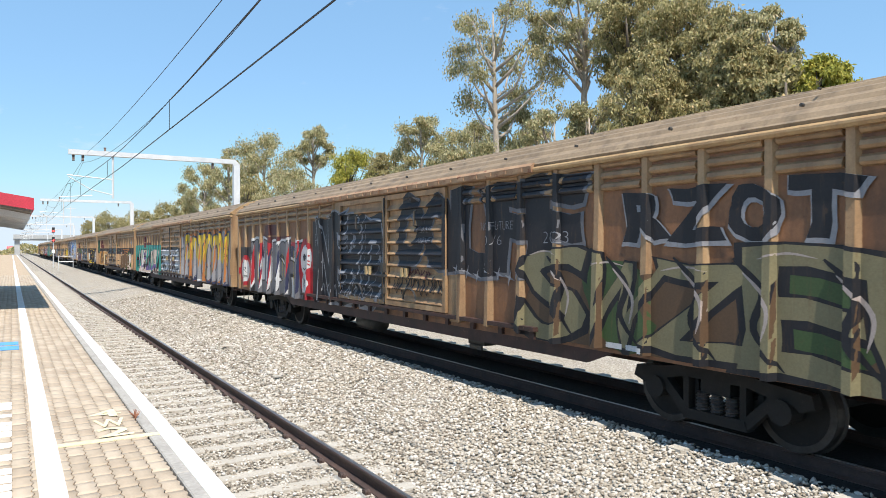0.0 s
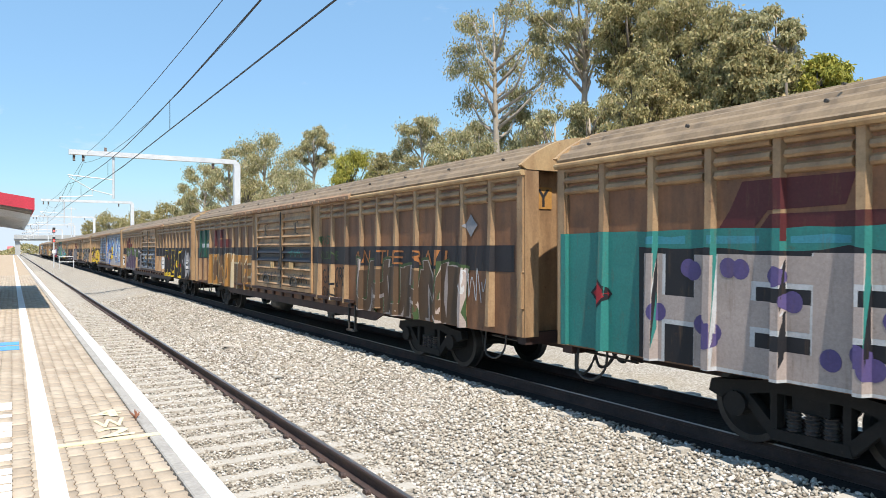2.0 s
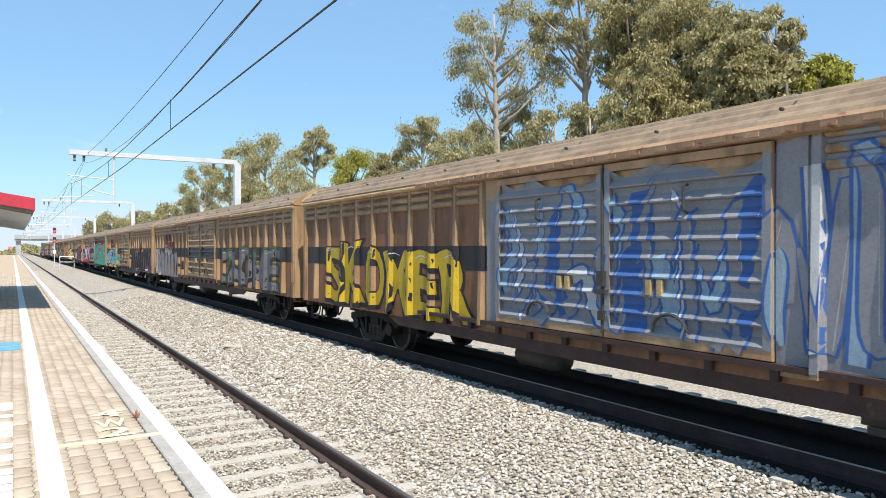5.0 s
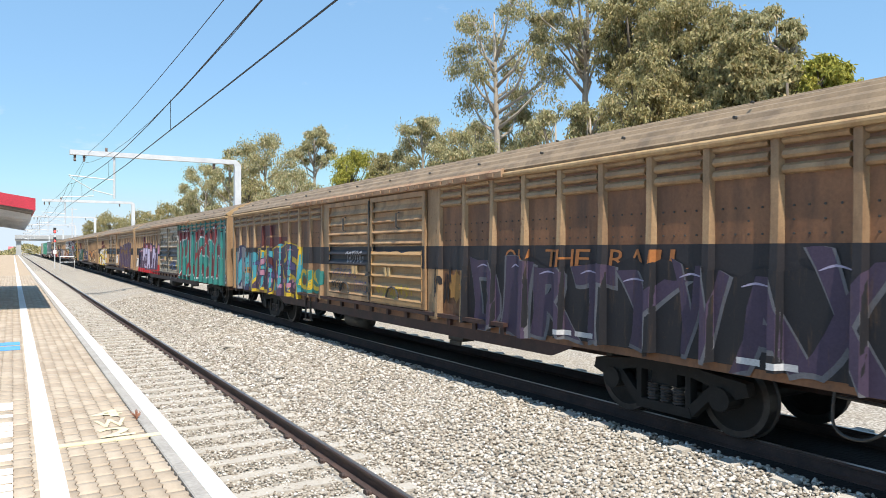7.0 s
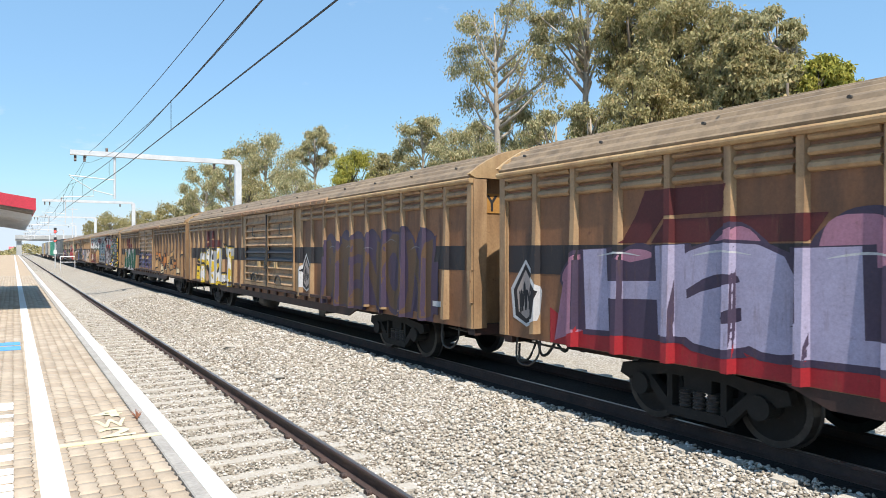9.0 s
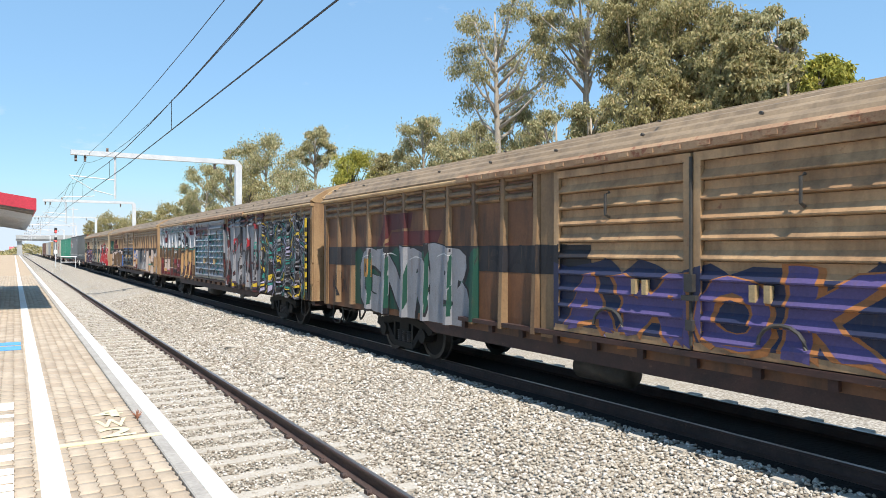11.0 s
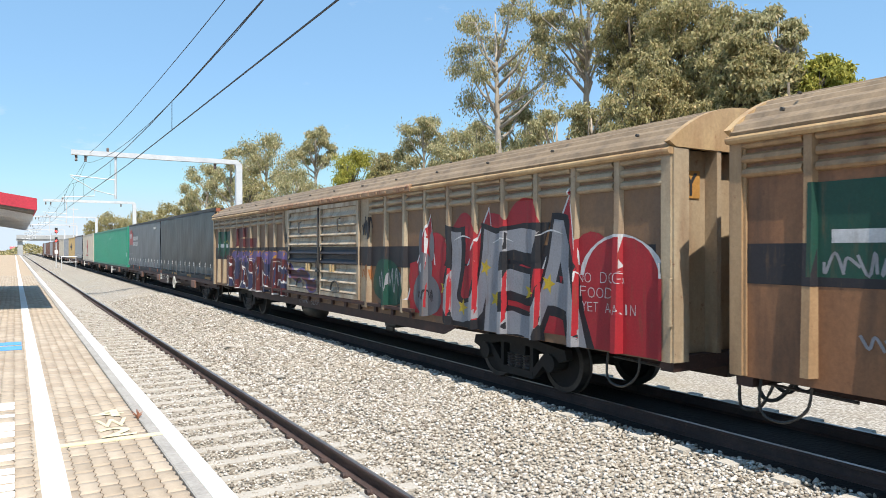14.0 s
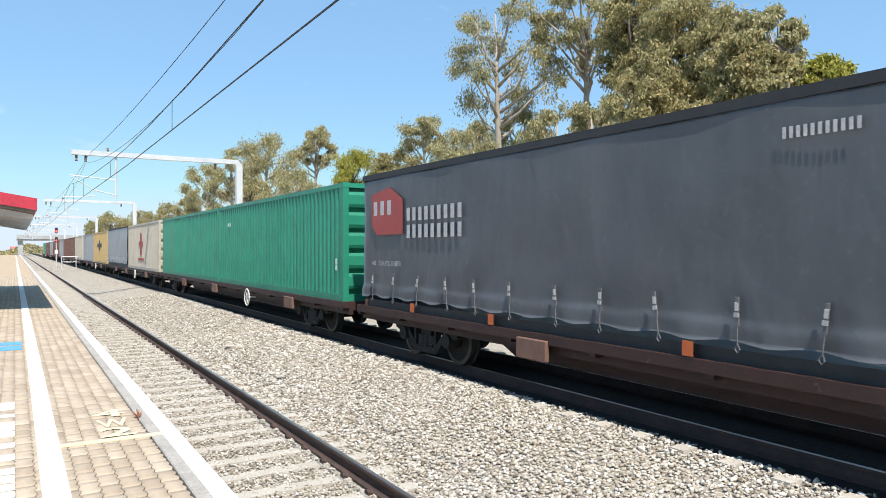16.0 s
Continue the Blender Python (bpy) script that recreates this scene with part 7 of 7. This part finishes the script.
    a.tag(14.5, 1.3, 1.0, 0.6, "silver", 6, 0.025)
    a.group("painted_lettering", "white angular letters with black rims on a red cloud, yellow stars")
    a.rect(15.9, 0.98, 21.9, 1.9, "red", 0.1)
    for p, z, r in ((16.3, 1.6, 0.4), (16.9, 2.1, 0.45), (17.8, 2.35, 0.45), (18.7, 2.3, 0.5), (19.5, 2.6, 0.4), (20.9, 1.8, 0.6), (21.6, 1.7, 0.4)):
        a.blob(p, z, r, r, "red", 0.08)
    for p, z, w in ((16.7, 2.8, 0.9), (18.6, 2.85, 1.1), (20.6, 3.02, 1.0)):
        a.poly([(p, z + 0.06), (p + 0.3, 1.2), (p - w - 0.05, 1.2)], "white")
        a.poly([(p, z), (p + 0.25, 1.2), (p - w, 1.2)], "red")
    a.rect(15.9, 1.0, 22.0, 1.95, "red", 0.08)
    a.blob(21.5, 1.85, 0.72, 0.55, "white", 0.03)
    a.blob(21.5, 1.83, 0.68, 0.52, "red", 0.03)
    a.rect(20.5, 0.87, 22.25, 1.85, "red")
    a.word("UEA", 17.4, 0.95, 20.9, 2.5, "silver", "black", 0.05, 0.08, 0.06, 0.1, light="white", wide=0.98)
    for p, z in ((17.2, 1.5), (17.8, 1.2), (18.5, 1.9), (18.8, 1.4), (19.7, 1.55), (20.1, 1.7)):
        a.star(p, z, 0.16, "yellow")
    a.word("NO DOG", 20.7, 1.75, 21.6, 1.9, "white", None, -0.02, 0, 0.05)
    a.word("FOOD", 20.75, 1.55, 21.4, 1.7, "white", None, -0.02, 0, 0.05)
    a.word("YET AGAIN", 20.8, 1.36, 21.8, 1.5, "white", None, -0.02, 0, 0.05)
    a.group("painted_rabbit_shape", "grey rounded long-eared cartoon shape")
    a.blob(16.55, 1.35, 0.5, 0.42, "grey", 0.05)
    a.blob(16.5, 1.85, 0.26, 0.3, "grey", 0.03)
    a.blob(16.35, 2.3, 0.09, 0.3, "grey", 0.02)
    a.blob(16.75, 2.25, 0.09, 0.28, "grey", 0.02)
    a.blob(16.35, 1.85, 0.08, 0.09, "white", 0.02)
    a.tag(16.2, 1.2, 0.6, 0.25, "black", 4, 0.025)


art_all()
LABELS = [
    "brown louvred box van with black, silver and olive painted letters", "tan louvred box van with teal panel and yellow painted letters",
    "brown louvred box van with green board and gold letters", "brown louvred box van with yellow and black snaking letters",
    "louvred box van covered in blue and silver spray paint", "brown louvred box van with silver and orange jagged letters",
    "brown louvred box van with purple and aqua painted letters", "louvred box van with teal end and deep red flared letters",
    "brown louvred box van with faded dark mauve letters", "brown louvred box van with silver bubble letters",
    "louvred box van with zebra pattern and white painted cloud", "brown louvred box van with pale ghosted letters, black doors",
    "cream louvred box van with red, white and blue letters"]
for k in range(13):
    lay(ARTS[k], VANS[k][0])
    tagged(VANS[k][0], LABELS[k])

# markings on the containers and the platform, and the letter on each van's end plate


def flat_word(parent, text, origin, along_v, up_v, width, height, mat, fat=0.0, name="lettering", label=""):
    """Letters on a flat face, from an origin along one direction and up another."""
    bm = B()
    n = len(text)
    o, u, w = Vector(origin), Vector(along_v), Vector(up_v)
    for i, ch in enumerate(text):
        if ch == " ":
            continue
        v, tri = glyph(ch, fat)
        k = 0.4 if ch in "1I'" else 0.82
        vs = [bm.verts.new(o + u * (width * (i + 0.5 + (a - 0.5) * k) / n) + w * (b * height)) for a, b in v]
        for t in tri:
            bm.faces.new([vs[j] for j in t])
    me = bpy.data.meshes.new(name)
    bm.to_mesh(me)
    bm.free()
    me.materials.append(mat)
    return part(name, me, None, parent, label)


def plate(parent, name, label, mat, x, y0, y1, z0, z1):
    bm = B()
    box(bm, x, x + 0.004, y0, y1, z0, z1)
    return part(name, bm, mat, parent, label)


dk = PROTO["dark"]
h = CL / 2
xs = -CW - 0.088
RED_SIGN = surface("sign_red", (0.38, 0.06, 0.05), (0.32, 0.05, 0.045), 2.0, 0.5)
LIGHT_BAR = surface("sign_pale", (0.50, 0.50, 0.51), (0.42, 0.42, 0.43), 3.0, 0.5)
bm = B()
prism(bm, [(h - 0.5, 2.45), (h - 1.35, 2.58), (h - 1.95, 2.3), (h - 1.95, 1.58), (h - 0.75, 1.58), (h - 0.5, 1.8)], "x", xs, xs + 0.004)
part("emblem", bm, RED_SIGN, dk, "red faceted company emblem")
for a, b, z0, z1, n in ((0.62, 1.6, 2.0, 2.3, 3), (2.14, 4.29, 1.84, 2.1, 9), (2.14, 4.29, 1.5, 1.76, 9), (10.27, 11.1, 2.4, 2.52, 11)):
    for i in range(n):
        q = a + (b - a) * i / n
        plate(dk, "sign_bar", "pale letter-sized bar", LIGHT_BAR, xs - 0.004, h - q - 0.5 * (b - a) / n, h - q, z0, z1)
flat_word(dk, "40 TAUTLINER", (xs, h - 0.5, 0.92), (0, -1, 0), (0, 0, 1), 1.4, 0.1, LIGHT_BAR, 0.0, "lettering", "small pale lettering")
ORANGE = surface("orange_tab", (0.55, 0.13, 0.03), (0.45, 0.1, 0.03), 3.0, 0.6)
for q in (2.3, 5.0, 9.0, 11.5):
    plate(dk, "orange_tab", "orange reflective tab", ORANGE, -CW - 0.1, h - q - 0.16, h - q, 0.02, 0.2)
bk = PROTO["black"]
for q, w, m in ((3.5, 0.7, YELLOW_PLATE), (3.0, 0.16, YELLOW_PLATE), (6.6, 0.9, YELLOW_PLATE), (10.2, 1.0, YELLOW_PLATE)):
    plate(bk, "yellow_label", "small yellow label", m, -CW - 0.006, h - q - w, h - q, 0.03, 0.13)
PALE = surface("stencil_white", (0.7, 0.7, 0.7), (0.6, 0.6, 0.6), 4.0, 0.5)
for y0, w, z in ((h - 1.3, 0.16, 2.1), (h - 1.55, 0.2, 2.1), (-h + 0.5, 0.12, 0.9), (-h + 0.5, 0.12, 0.75)):
    plate(PROTO["green"], "stencil_bar", "small white stencilled bar", PALE, -CW - 0.006, y0 - w, y0, z, z + 0.14)
RED_MARK = surface("mark_red", (0.42, 0.05, 0.04), (0.36, 0.04, 0.035), 2.0, 0.6)
for a, b, z0, z1 in ((4.9, 6.5, 1.45, 1.75), (5.4, 6.0, 0.9, 2.3), (4.6, 6.9, 0.55, 0.7)):
    plate(PROTO["beige"], "red_marking", "red painted marking", RED_MARK, -CW - 0.006 - 0.002 * (b < 6.2), h - b, h - a, z0, z1)
for a, b, z0, z1 in ((4.0, 8.0, 1.5, 1.8), (5.4, 6.4, 1.2, 2.1)):
    plate(PROTO["tan"], "dark_marking", "dark painted marking", DARK, -CW - 0.006 - 0.002 * (b < 7), h - b, h - a, z0, z1)
fl_text = surface("stencil_cream", (0.6, 0.56, 0.48), (0.5, 0.46, 0.4), 4.0, 0.6)
data_plate = plate(flat0, "data_plate", "maroon steel data plate", FM["frame"].materials[0], -1.33, -2.75, -0.35, 0.45, 0.93)
for text, y0, z0, w, hh in (("110 kmh", -1.25, 0.83, 0.34, 0.055), ("CAPACITY 59.6T", -1.02, 0.74, 0.68, 0.06), ("TARE   20.4T", -1.02, 0.64, 0.62, 0.06), ("OUTLINE C", -1.8, 0.74, 0.42, 0.06)):
    flat_word(flat0, text, (-1.335, y0, z0), (0, -1, 0), (0, 0, 1), w, hh, fl_text, 0.0, "stencil_lettering", "small cream stencilled lettering")
for y1, z0, w in ((-0.45, 0.78, 0.11), (-0.58, 0.78, 0.11), (-0.71, 0.78, 0.04), (-0.8, 0.78, 0.11), (-0.45, 0.62, 0.09), (-0.56, 0.62, 0.09), (-0.67, 0.62, 0.09), (-0.78, 0.62, 0.09)):
    plate(flat0, "stencil_bar", "cream stencilled bar", fl_text, -1.336, y1 - w, y1, z0, z0 + 0.12)
plate(flat0, "test_panel", "pale square panel with a ring", fl_text, -1.336, -2.7, -2.3, 0.5, 0.88)
bm = B()
tube(bm, [(-1.338, -2.5 + 0.13 * math.cos(t), 0.69 + 0.13 * math.sin(t)) for t in (2 * math.pi * k / 20 for k in range(21))], 0.012, 5)
part("ring_mark", bm, SILL, flat0)
plat = bpy.data.objects["platform"]
for ch, y in (("4", 6.72), ("W", 6.33), ("2", 6.0)):
    flat_word(plat, ch, (0.56, y, PLAT_Z + 0.003), (1, 0, 0), (0, 1, 0), 0.28, 0.28, YELLOW_LINE, 0.02, "yellow_character", "faded yellow painted character")
rng = random.Random(3)
y = 2.0
while y < 8.0:
    w = rng.uniform(0.10, 0.17)
    bm = B()
    box(bm, -0.21, 0.0, y, y + w, PLAT_Z - 0.003, PLAT_Z + 0.003)
    part("letter_bar", bm, WHITE_LINE, plat)
    y += w + rng.choice((0.04, 0.05, 0.04, 0.22))

y_mesh = None
for k in range(13):
    for o in VANS[k][0].children:
        if o.name.startswith("end_plate"):
            if y_mesh is None:
                first = flat_word(o, "Y", (-0.13, -0.016, -0.13), (1, 0, 0), (0, 0, 1), 0.26, 0.26, DARK, 0.02, "plate_letter", "dark letter on the end plate")
                y_mesh = first.data
            else:
                part("plate_letter", y_mesh, None, o)


# ---- platform pavers ----


def build_pavers():
    mat, nt, bsdf = nodes_of("tan_paver")
    info = nt.nodes.new("ShaderNodeObjectInfo")
    geo = nt.nodes.new("ShaderNodeNewGeometry")
    add = nt.nodes.new("ShaderNodeMath")
    add.operation = "ADD"
    nt.links.new(info.outputs["Random"], add.inputs[0])
    nt.links.new(geo.outputs["Random Per Island"], add.inputs[1])
    fr = nt.nodes.new("ShaderNodeMath")
    fr.operation = "FRACT"
    nt.links.new(add.outputs[0], fr.inputs[0])
    col = ramp_of(nt, fr.outputs[0], [(0.0, (0.396, 0.31, 0.225)), (0.5, (0.45, 0.36, 0.266)), (1.0, (0.504, 0.41, 0.31))])
    v = coords(nt, (1, 1, 1), True)
    col = mix_of(nt, ramp_of(nt, noise_of(nt, v, 3.0, 5.0), [(0.45, (0, 0, 0)), (0.75, (0.54, 0.54, 0.54))]), col, (0.27, 0.207, 0.144))
    col = mix_of(nt, 0.35, col, ramp_of(nt, noise_of(nt, v, 160.0), [(0.3, (0.27, 0.27, 0.27)), (0.7, (0.675, 0.675, 0.675))]), "OVERLAY")
    nt.links.new(col, bsdf.inputs["Base Color"])
    bsdf.inputs["Roughness"].default_value = 0.85
    w, l, a, g = 0.1125, 0.225, 0.016, 0.0025
    right = [(w / 2 - g, -l / 2 + g), (w / 2 - g + a, -l / 4), (w / 2 - g, 0), (w / 2 - g + a, l / 4), (w / 2 - g, l / 2 - g)]
    left = [(-w / 2 + g, l / 2 - g), (-w / 2 + g + a, l / 4), (-w / 2 + g, 0), (-w / 2 + g + a, -l / 4), (-w / 2 + g, -l / 2 + g)]
    out = np.array(right + left)
    n = len(out)
    inner = np.array([(x * 0.955 + (a / 2) * 0.045, y * 0.978) for x, y in out])
    V = np.concatenate([np.c_[out, np.full(n, -0.06)], np.c_[out, np.full(n, -0.006)], np.c_[inner, np.zeros(n)]])
    tris = []
    for r in (0, n):
        for i in range(n):
            j = (i + 1) % n
            tris += [(r + i, r + j, r + n + j), (r + i, r + n + j, r + n + i)]
    tops = [(9, 0, 1), (9, 1, 8), (8, 1, 2), (8, 2, 7), (7, 2, 3), (7, 3, 6), (6, 3, 4), (6, 4, 5)]
    tris += [(2 * n + a_, 2 * n + b_, 2 * n + c_) for a_, b_, c_ in tops]
    T = np.array(tris)
    me = raw_mesh("paver", V, T, mat)
    base = bpy.data.objects["platform"]
    rng = np.random.default_rng(12)
    joined_v, joined_f = [], []
    count = 0
    cols = [0.905 - w * (i + 0.5) - a for i in range(14)]
    for j in range(185):
        for i, x in enumerate(cols):
            y = 3.9 + j * l + (l / 2 if i % 2 else 0)
            dz = float(rng.uniform(-0.003, 0.002))
            if y < 8.9 and count < 300:
                part("paver", me, None, base, at=pose(x, y, PLAT_Z + dz - 0.002, float(rng.uniform(-0.5, 0.5)), float(rng.uniform(-0.5, 0.5)), 0))
                count += 1
            else:
                joined_f.append(T + len(joined_v) * len(V))
                joined_v.append(V + np.array((x, y, PLAT_Z + dz - 0.002)))
    rest = part("paver_field", raw_mesh("paver_field", np.concatenate(joined_v), np.concatenate(joined_f), mat), None, base)
    tagged(rest, kind="stuff")
    bm = B()
    box(bm, -9, cols[-1] - w / 2, -20, 210, PLAT_Z - 0.07, PLAT_Z - 0.004)
    box(bm, cols[-1] - w / 2, 0.9, 45.5, 210, PLAT_Z - 0.07, PLAT_Z - 0.004)
    box(bm, cols[-1] - w / 2, 0.9, -20, 3.78, PLAT_Z - 0.07, PLAT_Z - 0.004)
    part("paved_surface", bm, surface("tan_paving", (0.44, 0.335, 0.23), (0.38, 0.285, 0.195), 2.0, 0.9), base)


build_pavers()


# ---- what moves ----


def motions():
    ts = [0.5 * i for i in range(33)]

    def train_u(t):
        return TRAIN_RUN[0] + TRAIN_RUN[1] * t + TRAIN_RUN[2] * t * t
    for ob, u in VANS + CARGO:
        z = RAIL2_Z + (0.93 if (ob, u) in CARGO else 0.0)
        rows = []
        for t in ts:
            x, y, a = along(u - train_u(t))
            rows.append((t, pose(x, y, z, 0, 0, a)))
        walk(ob, rows)
    # wheels: one turn by frame steps, shared by all axles at the same place in their bogies
    rate = train_u(1.0) - train_u(0.0)
    step = min(88.0, math.degrees(rate / 0.46) / FPS)
    for dy in (0.85, -0.85):
        group = [w for w, d in WHEELSETS if abs(d - dy) < 0.01]
        first = group[0]
        walk(first, [(k / FPS, pose(0, dy, 0.46, step * k, 0, 0)) for k in range(int(SECONDS * FPS) + 1)])
        for w in group[1:]:
            w.rotation_mode = "QUATERNION"
            w.animation_data_create()
            w.animation_data.action = first.animation_data.action
            w.animation_data.action_slot = first.animation_data.action_slot


motions()
